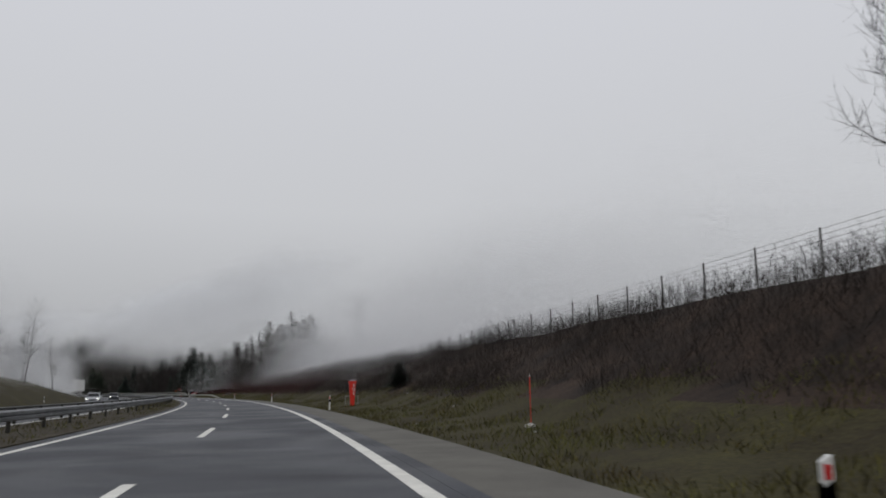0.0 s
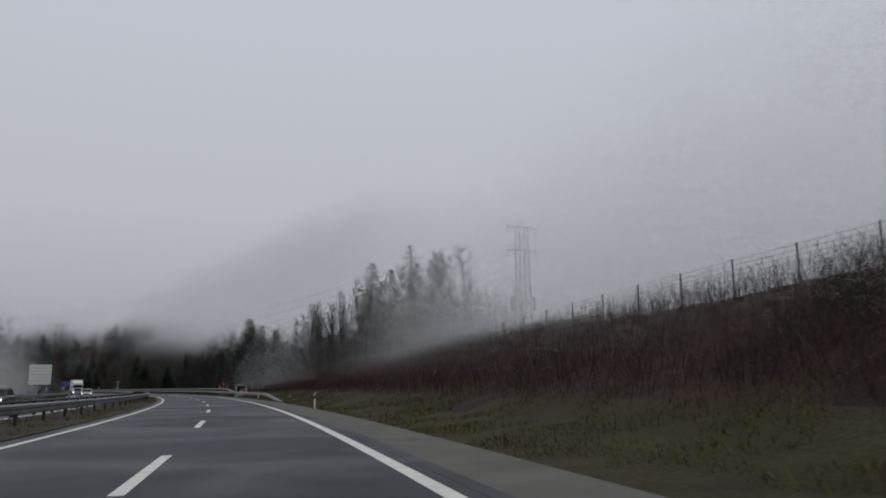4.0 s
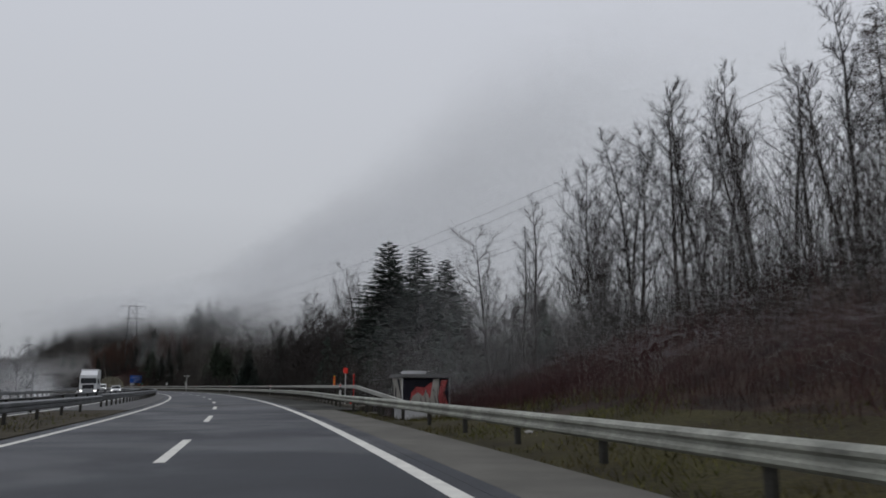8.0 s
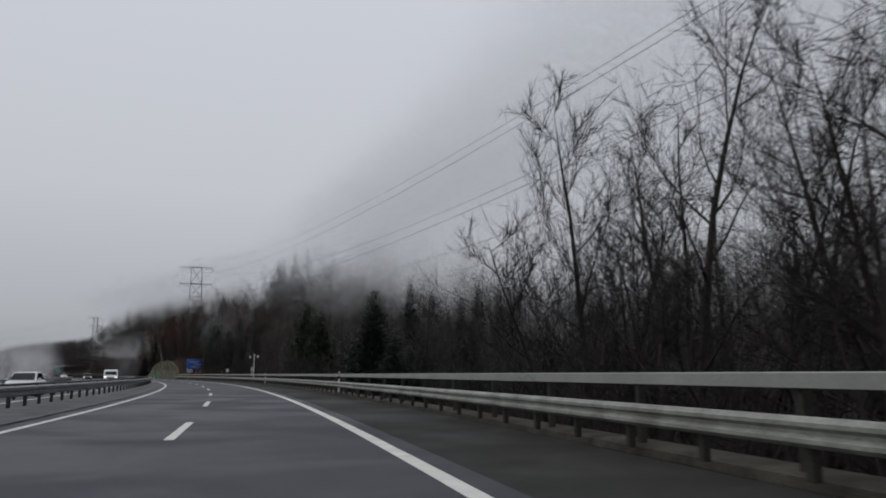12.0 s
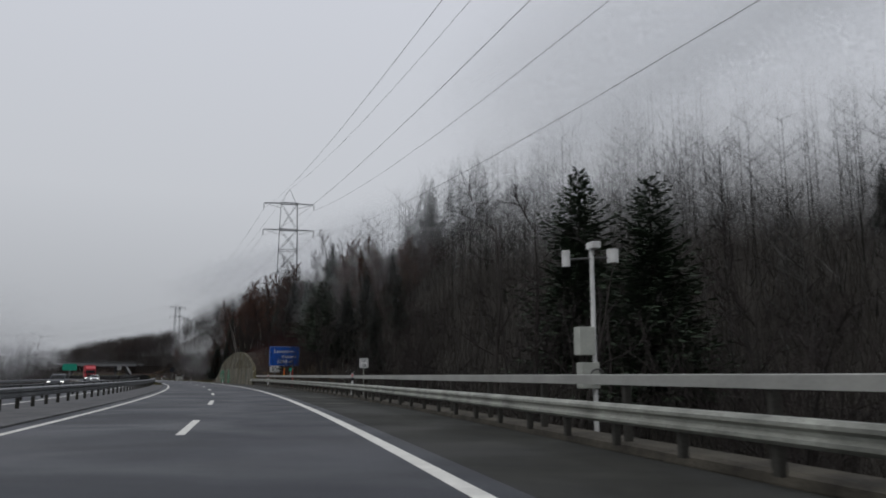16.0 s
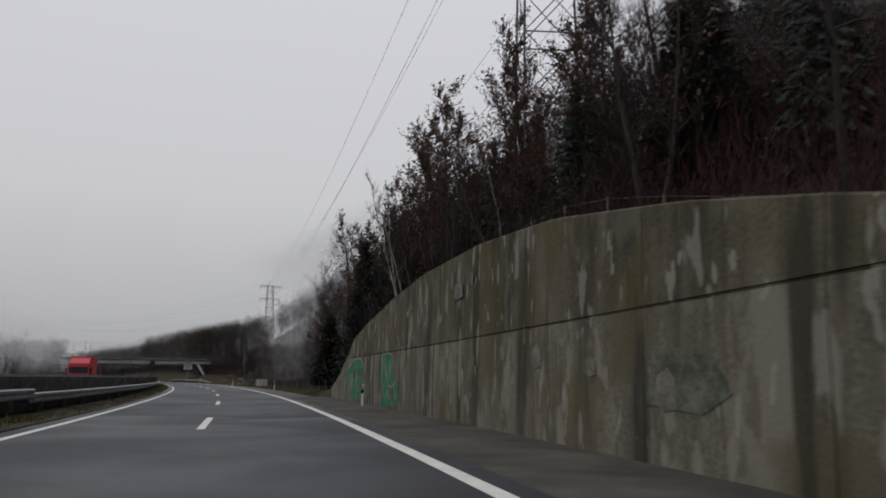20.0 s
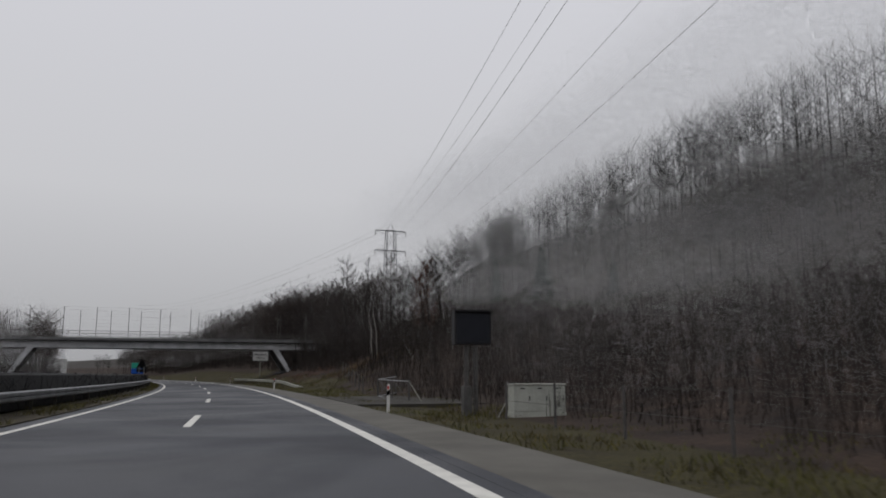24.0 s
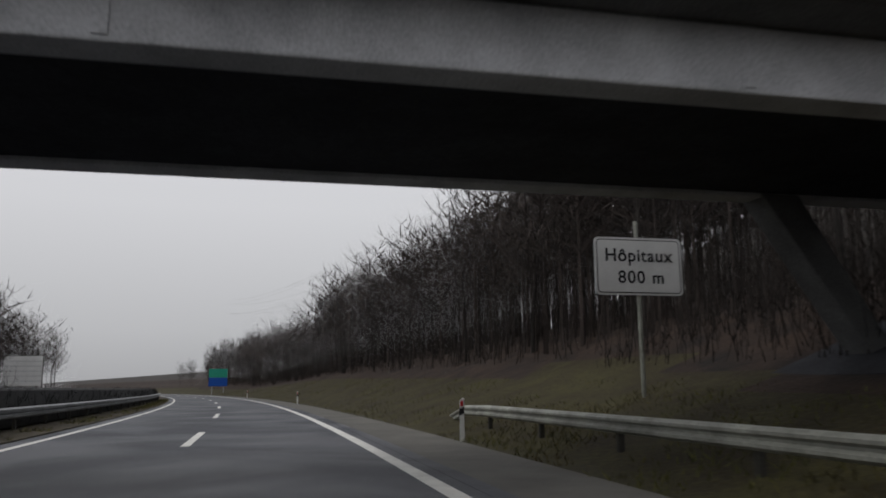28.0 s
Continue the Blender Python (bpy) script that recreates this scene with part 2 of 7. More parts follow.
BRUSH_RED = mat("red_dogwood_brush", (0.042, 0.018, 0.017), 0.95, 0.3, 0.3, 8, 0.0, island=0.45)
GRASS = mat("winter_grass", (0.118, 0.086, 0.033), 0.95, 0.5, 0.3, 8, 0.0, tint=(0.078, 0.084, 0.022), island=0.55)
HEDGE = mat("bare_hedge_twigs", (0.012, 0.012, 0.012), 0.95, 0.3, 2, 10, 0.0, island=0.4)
WOODS = fade_with_height(mat("fading_woods", (0.055, 0.052, 0.048), 0.95, 0.3, 0.03, 0.5, 0.0, island=0.4), -8, 38, 15)
WOODS_DARK = fade_with_height(mat("fading_conifers", (0.032, 0.040, 0.036), 0.95, 0.3, 0.03, 0.5, 0.0, island=0.4), -6, 34, 15)
HILL = fade_with_height(mat("forest_floor", (0.038, 0.034, 0.029), 1.0, 0.45, 0.15, 2.5, 0.5), 2, 36, 16)
WHITE = mat("white_plastic", (0.62, 0.62, 0.60), 0.6, 0.12, 3, 20, 0.05)
BLACK = mat("black_plastic", (0.012, 0.012, 0.014), 0.6, 0.1, 3, 20, 0.0)
RED = mat("red_enamel", (0.62, 0.035, 0.02), 0.5, 0.12, 3, 20, 0.05)
RED_REFLECT = mat("red_reflector", (0.45, 0.03, 0.03), 0.35, 0.1, 5, 40, 0.0)
SIGN_BLUE = mat("blue_sign_sheet", (0.008, 0.075, 0.36), 0.45, 0.06, 1.5, 10, 0.0)
SIGN_WHITE = mat("white_sign_sheet", (0.62, 0.62, 0.60), 0.5, 0.06, 1.5, 10, 0.0)
SIGN_GREEN = mat("green_sign_sheet", (0.02, 0.30, 0.20), 0.5, 0.06, 1.5, 10, 0.0)
SIGN_BACK = mat("sign_back_aluminium", (0.30, 0.31, 0.32), 0.6, 0.12, 2, 15, 0.0, metal=0.2)
CABINET = mat("cabinet_grey_green", (0.36, 0.37, 0.33), 0.7, 0.14, 1.5, 20, 0.1)
PYLON = mat("pylon_steel", (0.11, 0.115, 0.12), 0.7, 0.2, 1, 15, 0.1, metal=0.2)
PYLON_MIST = fade_with_height(mat("fading_pylon_steel", (0.13, 0.135, 0.14), 0.7, 0.2, 1, 15, 0.1, metal=0.2), 8, 52)
WIRE = mat("power_line", (0.05, 0.05, 0.055), 0.7, 0.1, 1, 5, 0.0)
RUBBER = mat("tyre_rubber", (0.015, 0.015, 0.016), 0.9, 0.15, 5, 40, 0.1)
GLASS = mat("car_glass", (0.02, 0.022, 0.025), 0.12, 0.05, 1, 5, 0.0, spec=0.6)
LAMP = glow("headlight_on", (1.0, 0.97, 0.9), 2.5)


# dead grass, and far trees beyond the far carriageway with fog put into their colour and fade
STRAW = mat("dead_straw_grass", (0.105, 0.070, 0.034), .95, .4, .5, 8, 0.0, island=.45)
BARK_MIST = fade_with_height(mat("hazed_bark", (0.045, 0.043, 0.042), 0.95, 0.3, 3, 25, 0.0, per_object=0.2), -8, 34)
TWIG_MIST = fade_with_height(mat("hazed_twigs", (0.045, 0.042, 0.040), 0.95, 0.25, 2, 10, 0.0, per_object=0.2), -8, 34)
NEEDLE_MIST = fade_with_height(mat("hazed_needles", (0.030, 0.040, 0.035), 0.9, 0.3, 0.8, 18, 0.0, island=0.3), 0, 44)
WOODS_FAR = fade_with_height(mat("hazed_woods", (0.090, 0.088, 0.084), 0.95, 0.3, 0.03, 0.5, 0.0, island=0.4), -14, 30)


# ---- the line of the road: curvature per kilometre at every 75 m ----
BEND = (1.1754, 1.2149, 1.2333, 1.1752, 1.1886, 1.2027, 1.1704, 1.1161, 1.0412, 1.084, 1.1574, 1.2409, 1.2944, 1.3313, 1.3608)
LINE_S = np.arange(-30.0, 1021.0, 1.0)
_bend = np.interp(LINE_S, -30 + 75 * np.arange(len(BEND)), BEND) / 1000
LINE_A = np.concatenate([[0], np.cumsum((_bend[1:] + _bend[:-1]) / 2)])
LINE_A -= np.interp(0, LINE_S, LINE_A)
_mid = (LINE_A[1:] + LINE_A[:-1]) / 2
LINE_X = np.concatenate([[0], np.cumsum(-np.sin(_mid))])
LINE_Y = np.concatenate([[0], np.cumsum(np.cos(_mid))])
LINE_X -= np.interp(0, LINE_S, LINE_X)
LINE_Y -= np.interp(0, LINE_S, LINE_Y)


def along(s, lat, z=0.0):
    """Places s metres along the lane line, lat metres to its right, z above the road; arrays or numbers. Straight on past both ends."""
    s, lat = np.asarray(s, float), np.asarray(lat, float)
    c = np.clip(s, LINE_S[0], LINE_S[-1])
    a = np.interp(c, LINE_S, LINE_A)
    x = np.interp(c, LINE_S, LINE_X) + lat * np.cos(a) - (s - c) * np.sin(a)
    y = np.interp(c, LINE_S, LINE_Y) + lat * np.sin(a) + (s - c) * np.cos(a)
    return np.stack(np.broadcast_arrays(x, y, np.asarray(z, float)), -1)


def spot(s, lat, z=0.0, turn=0.0, size=1.0):
    """A pose on the road's line: x to the right, y ahead, turned by degrees."""
    a = math.degrees(float(np.interp(s, LINE_S, LINE_A)))
    p = along(s, lat, z)
    return pose(float(p[0]), float(p[1]), float(p[2]), 0, 0, a + turn) @ Matrix.Scale(size, 4)


# ---- the lie of the land: cross-sections at stations ----
LAND_LAT = (-900, -120, -60, -35, -26, -21, -18.6, -18.4, 6.25, 7.3, 7.75, 10, 13, 17.5, 25, 40, 60, 100, 160, 2000)
LAND = {
    -60: (12, 9, 7, 5, 3.4, 1.4, .1, -.12, -.12, -.08, -.05, .25, 1.55, 4.6, 4.9, 5.3, 6, 7, 8, 9),
    120: (12, 9, 7, 5, 3.4, 1.4, .1, -.12, -.12, -.08, -.05, .25, 1.5, 4.2, 4.4, 5.0, 6, 7, 8, 9),
    185: (10, 8, 5, 4, 2.0, .8, .1, -.12, -.12, -.02, .12, .5, 1.3, 3.2, 6.2, 8.8, 10, 11, 12, 14),
    225: (6, 5, 2, 1, .5, .2, 0, -.12, -.12, -.02, .05, .3, 1.0, 2.8, 6.0, 9, 11, 12, 14, 18),
    242: (0, 0, -1, -1.5, -1, -.5, -.1, -.12, -.12, -.1, -.5, -.6, -.4, 1.0, 3.5, 6, 8, 10, 14, 20),
    256: (-25, -22, -15, -10, -8, -7, -6, -5.5, -5.5, -5.5, -5.5, -5.5, -5.5, -5, -4, -2, 2, 10, 18, 30),
    340: (-30, -26, -18, -12, -9, -8, -7, -7, -7, -7, -7.5, -8, -8, -8, -8, -4, 6, 26, 46, 70),
    430: (-30, -26, -18, -12, -9, -8, -7, -7, -7, -7, -7, -7, -7, -6.5, -6, 0, 12, 44, 80, 110),
    480: (-20, -16, -12, -8, -7, -6, -6, -6, -6, -6, -6, -6, -5.5, -3, 4, 19, 36, 64, 95, 120),
    505: (-6, -4, -3, -2, -1, -.5, -.3, -.3, -.3, -.2, .1, .6, 1.8, 4.5, 10, 24, 40, 66, 96, 120),
    514: (2, 2, 1, .5, .3, .1, 0, -.12, -.12, -.05, .9, 1.7, 3.0, 5.4, 11, 25, 41, 66, 96, 120),
    535: (4, 3, 2, 1, .6, .3, .1, -.12, -.12, -.05, 4.7, 5.2, 6.2, 8.4, 13, 24, 38, 60, 90, 115),
    548: (4, 3, 2, 1, .6, .3, .1, -.12, -.12, -.05, 4.2, 4.7, 5.6, 7.2, 11, 19, 30, 50, 85, 110),
    562: (4, 3, 2, 1, .6, .3, .1, -.12, -.12, -.05, .7, 1.2, 2.0, 3.5, 6.5, 13, 23, 48, 78, 90),
    580: (4, 3, 2, 1, .6, .3, .1, -.12, -.12, -.05, -.15, -.1, .2, .8, 2.8, 8, 18, 44, 80, 110),
    660: (4, 3, 2, 1, .6, .3, .1, -.12, -.12, -.05, -.1, -.15, 0, .7, 2.5, 8, 18, 44, 82, 115),
    700: (4, 3, 2, 1, .6, .3, .1, -.12, -.12, -.05, 0, .45, 1.5, 3.3, 5.5, 9, 17, 46, 84, 115),
    745: (4, 3, 2, 1, .6, .3, .1, -.12, -.12, -.05, .1, .6, 1.5, 3.3, 5.5, 9, 17, 46, 84, 115),
    825: (3, 2, 1, .8, .5, .2, .1, -.12, -.12, -.05, .2, .9, 2.2, 3.8, 5.4, 8, 12, 40, 78, 110),
    900: (3, 2, 1, .8, .5, .2, .1, -.12, -.12, -.05, .1, .4, 1.1, 2.4, 4, 6, 8, 12, 16, 25),
}
_st = np.array(sorted(LAND))
_lt = np.array(LAND_LAT, float)
_lz = np.array([LAND[k] for k in sorted(LAND)], float)


def land(s, lat):
    """Height of the ground."""
    s, lat = np.broadcast_arrays(np.asarray(s, float), np.asarray(lat, float))
    i = np.clip(np.searchsorted(_st, s) - 1, 0, len(_st) - 2)
    w = np.clip((s - _st[i]) / (_st[i + 1] - _st[i]), 0, 1)
    w = w * w * (3 - 2 * w)
    j = np.clip(np.searchsorted(_lt, lat) - 1, 0, len(_lt) - 2)
    v = np.clip((lat - _lt[j]) / (_lt[j + 1] - _lt[j]), 0, 1)
    z0 = _lz[i, j] * (1 - v) + _lz[i, j + 1] * v
    z1 = _lz[i + 1, j] * (1 - v) + _lz[i + 1, j + 1] * v
    return z0 * (1 - w) + z1 * w


def lie(s, lat):
    return float(land(s, lat))


# ---- building helpers ----
def mesh_of(name, verts, faces, material=None):
    me = bpy.data.meshes.new(name)
    me.from_pydata([tuple(v) for v in np.asarray(verts, float).tolist()], [], [tuple(f) for f in faces])
    if material:
        me.materials.append(material)
    return me


def child(name, data, parent, label="", m=None):
    """Links mesh data as one part under a thing or part."""
    ob = new(name, data)
    ob.parent = parent
    if m is not None:
        ob.matrix_basis = m
    if label:
        ob["label"] = label
    return ob


def bm_mesh(name, bm, material):
    me = bpy.data.meshes.new(name)
    bm.to_mesh(me)
    bm.free()
    if material:
        me.materials.append(material)
    return me


def part(name, bm, material, parent, label="", m=None):
    return child(name, bm_mesh(name, bm, material), parent, label, m)


def box(x0, x1, y0, y1, z0, z1, bevel=0.0, bm=None):
    bm = bm or bmesh.new()
    made = bmesh.ops.create_cube(bm, size=1)["verts"]
    for v in made:
        v.co = Vector((x0 + (v.co.x + .5) * (x1 - x0), y0 + (v.co.y + .5) * (y1 - y0), z0 + (v.co.z + .5) * (z1 - z0)))
    if bevel:
        edges = list({e for v in made for e in v.link_edges})
        bmesh.ops.bevel(bm, geom=edges, offset=bevel, segments=2, affect='EDGES', profile=0.6)
    return bm


def pipe(points, radius, sides=8, bm=None, cap=True):
    """A round bar along points; radius a number or one for each point."""
    bm = bm or bmesh.new()
    pts = [Vector(p) for p in points]
    rad = radius if isinstance(radius, (list, tuple)) else [radius] * len(pts)
    rings = []
    for i, p in enumerate(pts):
        d = (pts[min(i + 1, len(pts) - 1)] - pts[max(i - 1, 0)]).normalized()
        a = d.orthogonal().normalized() if abs(d.z) > 0.9 else d.cross(Vector((0, 0, 1))).normalized()
        b = d.cross(a)
        rings.append([bm.verts.new(p + rad[i] * (math.cos(k * math.tau / sides) * a + math.sin(k * math.tau / sides) * b)) for k in range(sides)])
    for r0, r1 in zip(rings, rings[1:]):
        for k in range(sides):
            bm.faces.new((r0[k], r0[(k + 1) % sides], r1[(k + 1) % sides], r1[k]))
    if cap:
        bm.faces.new(rings[0][::-1])
        bm.faces.new(rings[-1])
    return bm


def thing(name, m, label, category, group="", kind=""):
    ob = new(name)
    ob.empty_display_size = 0.2
    ob.matrix_basis = m
    return tagged(ob, label, category, group, kind)


def sweep(name, profile, s0, s1, material, step=3.0, closed=True, offset=None):
    """A section of (lat, z) points drawn along the road. offset(s) shifts it by (lat, z)."""
    n = max(2, int(round((s1 - s0) / step)) + 1)
    ss = np.linspace(s0, s1, n)
    k = len(profile)
    verts = []
    for s in ss:
        dl, dz = offset(s) if offset else (0, 0)
        verts.append(along(np.full(k, s), [q[0] + dl for q in profile], [q[1] + dz for q in profile]))
    verts = np.concatenate(verts)
    faces = []
    for i in range(n - 1):
        for j in range(k if closed else k - 1):
            a, b = i * k + j, i * k + (j + 1) % k
            faces.append((a, a + k, b + k, b))
    if closed:
        faces += [tuple(range(k)), tuple(range((n - 1) * k, n * k))[::-1]]
    return mesh_of(name, verts, faces, material)


def lettering(text, height, material, parent, m, name="lettering", spread=1.0):
    cu = bpy.data.curves.new(name, 'FONT')
    cu.body, cu.size, cu.align_x, cu.align_y, cu.extrude, cu.space_character = text, height / 0.72, 'CENTER', 'CENTER', 0.004, spread
    cu.offset = height * .018
    tmp = bpy.data.objects.new(name, cu)
    me = bpy.data.meshes.new_from_object(tmp)
    bpy.data.objects.remove(tmp)
    me.materials.clear()
    me.materials.append(material)
    return child(name, me, parent, "", m)


FACING = pose(0, 0, 0, 90, 0, 0)   # lays flat work upright, turned to oncoming traffic

# ---- ground, roads and markings ----
gs = np.concatenate([[-1500, -500, -200, -120], np.arange(-60, 241, 6.0), np.arange(242, 262, 2.0), np.arange(264, 500, 6.0), np.arange(502, 600, 2.0), np.arange(604, 900, 6.0), [960, 1100, 1500, 3000]])
gl = np.array([-700, -300, -120, -80, -60, -45, -35, -30, -26, -23, -21, -18.6, -18.4, -12, -8.4, -4.4, 0, 6.25, 6.8, 7.3, 7.75, 8.3, 9, 10, 11.5, 13, 14.5, 16, 17.5, 20, 22.5, 25, 32, 40, 50, 60, 72, 85, 100, 115, 130, 145, 160, 300, 700, 2000], float)
GS, GL = np.meshgrid(gs, gl, indexing='ij')
GZ = land(GS, GL)
rough = np.array([[noise.noise(Vector((a * .11, b * .17, 3.3))) + .5 * noise.noise(Vector((a * .31, b * .45, 7.1))) for b in gl] for a in gs])
GZ = GZ + rough * np.clip((np.abs(GL + 6) - 14) / 12, 0, 1) * 0.45
GV = along(GS, GL, GZ).reshape(-1, 3)
nl = len(gl)
gf = [(i * nl + j, i * nl + j + 1, (i + 1) * nl + j + 1, (i + 1) * nl + j) for i in range(len(gs) - 1) for j in range(nl - 1)]
me = mesh_of("ground", GV, gf, SOIL)
me.materials.append(LITTER)
me.materials.append(HILL)
cs, cl = (GS[:-1, :-1] + GS[1:, 1:]) / 2, (GL[:-1, :-1] + GL[1:, 1:]) / 2
edge = np.interp(cs, [0, 60, 110, 150, 215, 566, 600, 680, 700, 742, 752], [12.3, 12.0, 11.8, 10.5, 10.8, 10.5, 10.0, 10.5, 11.0, 11.0, 13.4]) + rough[:-1, :-1] * 1.2
zone = np.zeros(cs.shape, np.int32)
zone[cl > edge] = 1
zone[(cl < -27) | ((cl < -18) & (cs > 235))] = 1
zone[((cs > 246) & (cs < 512))] = 2
zone[(cs > 511) & (cs < 566) & (cl > 7.5)] = 1
zone[(cl > 30) & (cs > 246)] = 2
me.polygons.foreach_set("material_index", zone.ravel())
me.polygons.foreach_set("use_smooth", np.ones(len(gf), bool))
tagged(new("ground", me), "rough winter grass, leaf litter and bare soil banks", "ground", kind="structure")


def strip(name, lat0, lat1, s0, s1, material, label, z=0.0, thick=0.12, cat="road"):
    ob = new(name, sweep(name, [(lat0, z), (lat1, z), (lat1, z - thick), (lat0, z - thick)], s0, s1, material))
    return tagged(ob, label, cat, kind="structure")


road = strip("road_1", -4.45, 4.5, -300, 1000, ASPHALT, "damp dark asphalt motorway carriageway with two lanes")
strip("road_2", -17.4, -8.4, -300, 1000, ASPHALT, "dark asphalt carriageway for oncoming traffic")
strip("hard_shoulder_1", 4.5, 6.3, -300, 243, SHOULDER, "pale concrete hard shoulder with a dark seam", cat="hard shoulder")
strip("hard_shoulder_2", 4.5, 7.62, 243, 514, ASPHALT_OLD, "worn dark grey asphalt shoulder on the viaduct", cat="hard shoulder")
strip("hard_shoulder_3", 4.5, 7.2, 514, 566, mat("stained_shoulder", (0.062, 0.058, 0.048), .9, .45, .5, 40, .3), "stained asphalt shoulder at the foot of the wall", cat="hard shoulder")
strip("hard_shoulder_4", 4.5, 6.3, 566, 1000, SHOULDER, "pale concrete hard shoulder beside the grass", cat="hard shoulder")
strip("shoulder_opposite", -18.4, -17.4, -300, 1000, SHOULDER, "narrow pale shoulder of the far carriageway", cat="hard shoulder")
strip("median_1", -8.4, -4.45, -300, 246, VERGE, "bare earth and dead grass between the carriageways", z=0.04, cat="median")
strip("median_2", -8.4, -4.45, 246, 514, CONCRETE_DARK, "dark concrete strip between the viaduct carriageways", z=0.05, cat="median")
strip("median_3", -8.4, -4.45, 514, 1000, VERGE, "grass strip with leaf litter under the median hedge", z=0.04, cat="median")
for name, lat, w in (("edge_line_right", 3.96, .26), ("edge_line_left", -3.85, .2), ("edge_line_opposite", -8.95, .2), ("edge_line_far", -16.9, .2)):
    ob = new(name, sweep(name, [(lat - w / 2, .005), (lat + w / 2, .005), (lat + w / 2, -.01), (lat - w / 2, -.01)], -300, 1000, PAINT))
    tagged(ob, "continuous white painted edge line", "road marking", kind="structure")
seam = new("shoulder_seam", sweep("shoulder_seam", [(4.34, .004), (4.62, .004), (4.62, -.01), (4.34, -.01)], -300, 243, ASPHALT))
seam2 = new("shoulder_seam", sweep("shoulder_seam", [(4.34, .004), (4.62, .004), (4.62, -.01), (4.34, -.01)], 566, 1000, ASPHALT))
tagged(seam2, "dark asphalt seam beside the edge line by the verge", "road seam", kind="structure")
tagged(seam, "dark asphalt seam beside the edge line", "road seam", kind="structure")

DASH = mesh_of("lane_dash", [(-.1, 0, .006), (.1, 0, .006), (.1, 6, .006), (-.1, 6, .006), (-.1, 0, -.01), (.1, 0, -.01), (.1, 6, -.01), (-.1, 6, -.01)], [(0, 1, 2, 3), (0, 4, 5, 1), (1, 5, 6, 2), (2, 6, 7, 3), (3, 7, 4, 0)], PAINT)
lane = thing("lane_line", pose(0, 0, 0), "broken white lane line of long painted dashes", "road marking", kind="structure")
DASH_AT = {-2: -29.7, 0: 6.3, 3: 60.3, 8: 147.0, 10: 180.1, 12: 214.3, 13: 230.3, 14: 246.5, 15: 262.5, 16: 279.2, 17: 296.5, 21: 365.0, 22: 383.1, 24: 418.7, 25: 437.5, 27: 474.0, 29: 512.3, 31: 550.0, 33: 587.5, 36: 642.9, 39: 699.0, 42: 752.0, 54: 968.0}
for i in range(-2, 54):
    child("lane_dash", DASH, lane, "", spot(float(np.interp(i, list(DASH_AT), list(DASH_AT.values()))), 0))
lane = thing("lane_line_opposite", pose(0, 0, 0), "broken white line of the far carriageway", "road marking", kind="structure")
for i in range(-2, 54):
    child("lane_dash", DASH, lane, "", spot(i * 18, -12.9))

# joints and worn slabs across the carriageway
PATCH = mat("pale_slab_concrete", (0.095, 0.090, 0.080), .9, .35, 1.2, 30, .4)
IRON = mat("joint_steel", (0.075, 0.072, 0.066), .5, .4, 3, 30, .4, metal=.5)
for name, at in (("expansion_joint_1", 253.4), ("expansion_joint_2", 494.0)):
    joint = new(name, sweep(name, [(-4.45, .0025), (7.6, .0025), (7.6, -.02), (-4.45, -.02)], at, at + .55, IRON, step=.5))
    tagged(joint, "worn steel expansion joint across the carriageway", "expansion joint", kind="structure")
    for ds in (-.6, .75):
        lip = new("joint_seam", sweep("joint_seam", [(-4.45, .0025), (7.6, .0025), (7.6, -.02), (-4.45, -.02)], at + ds, at + ds + .35, PATCH, step=.5))
        tagged(lip, "patched asphalt beside the expansion joint", "road seam", kind="structure")
for at, l0, l1, ln in ((447.5, 5.5, 7.4, 1.1), (437.2, 5.2, 6.6, .7), (360.5, 5.8, 7.2, .5), (502.6, 4.8, 7.0, 1.9), (403, 5.5, 6.3, .4), (482, 5.4, 7.2, .8), (300, 5.6, 7.0, .5)):
    slab = new("shoulder_patch", sweep("shoulder_patch", [(l0, .005), (l1, .005), (l1, -.02), (l0, -.02)], at, at + ln, PATCH, step=.5))
    tagged(slab, "pale mended concrete patch in the shoulder", "road patch", kind="structure")

# viaduct
deck = new("viaduct_deck", sweep("viaduct_deck", [(-18.5, -.13), (8.35, -.13), (8.35, -.9), (6.5, -1.5), (-17, -1.5), (-18.5, -.9)], 240, 516, KERB, step=6))
tagged(deck, "grey concrete viaduct deck carrying the motorway", "viaduct", kind="structure")
kerb = new("viaduct_kerb", sweep("viaduct_kerb", [(7.62, .02), (7.66, .13), (7.78, .17), (8.36, .17), (8.38, -.5), (7.62, -.4)], 243, 516, KERB, step=4))
tagged(kerb, "weathered concrete kerb along the viaduct edge", "kerb", kind="structure")

# ---- guardrails ----
W_BEAM = [(0, -.155), (-.03, -.15), (-.085, -.105), (-.085, -.06), (-.03, -.02), (-.03, .02), (-.085, .06), (-.085, .105), (-.03, .15), (.02, .16), (.03, .15), (-.022, .14), (-.06, .1), (-.06, .065), (-.01, .02), (-.01, -.02), (-.06, -.065), (-.06, -.1), (-.02, -.14)]
POST = bm_mesh("post", box(-.05, .05, -.06, .06, -.6, .0), POST_STEEL)


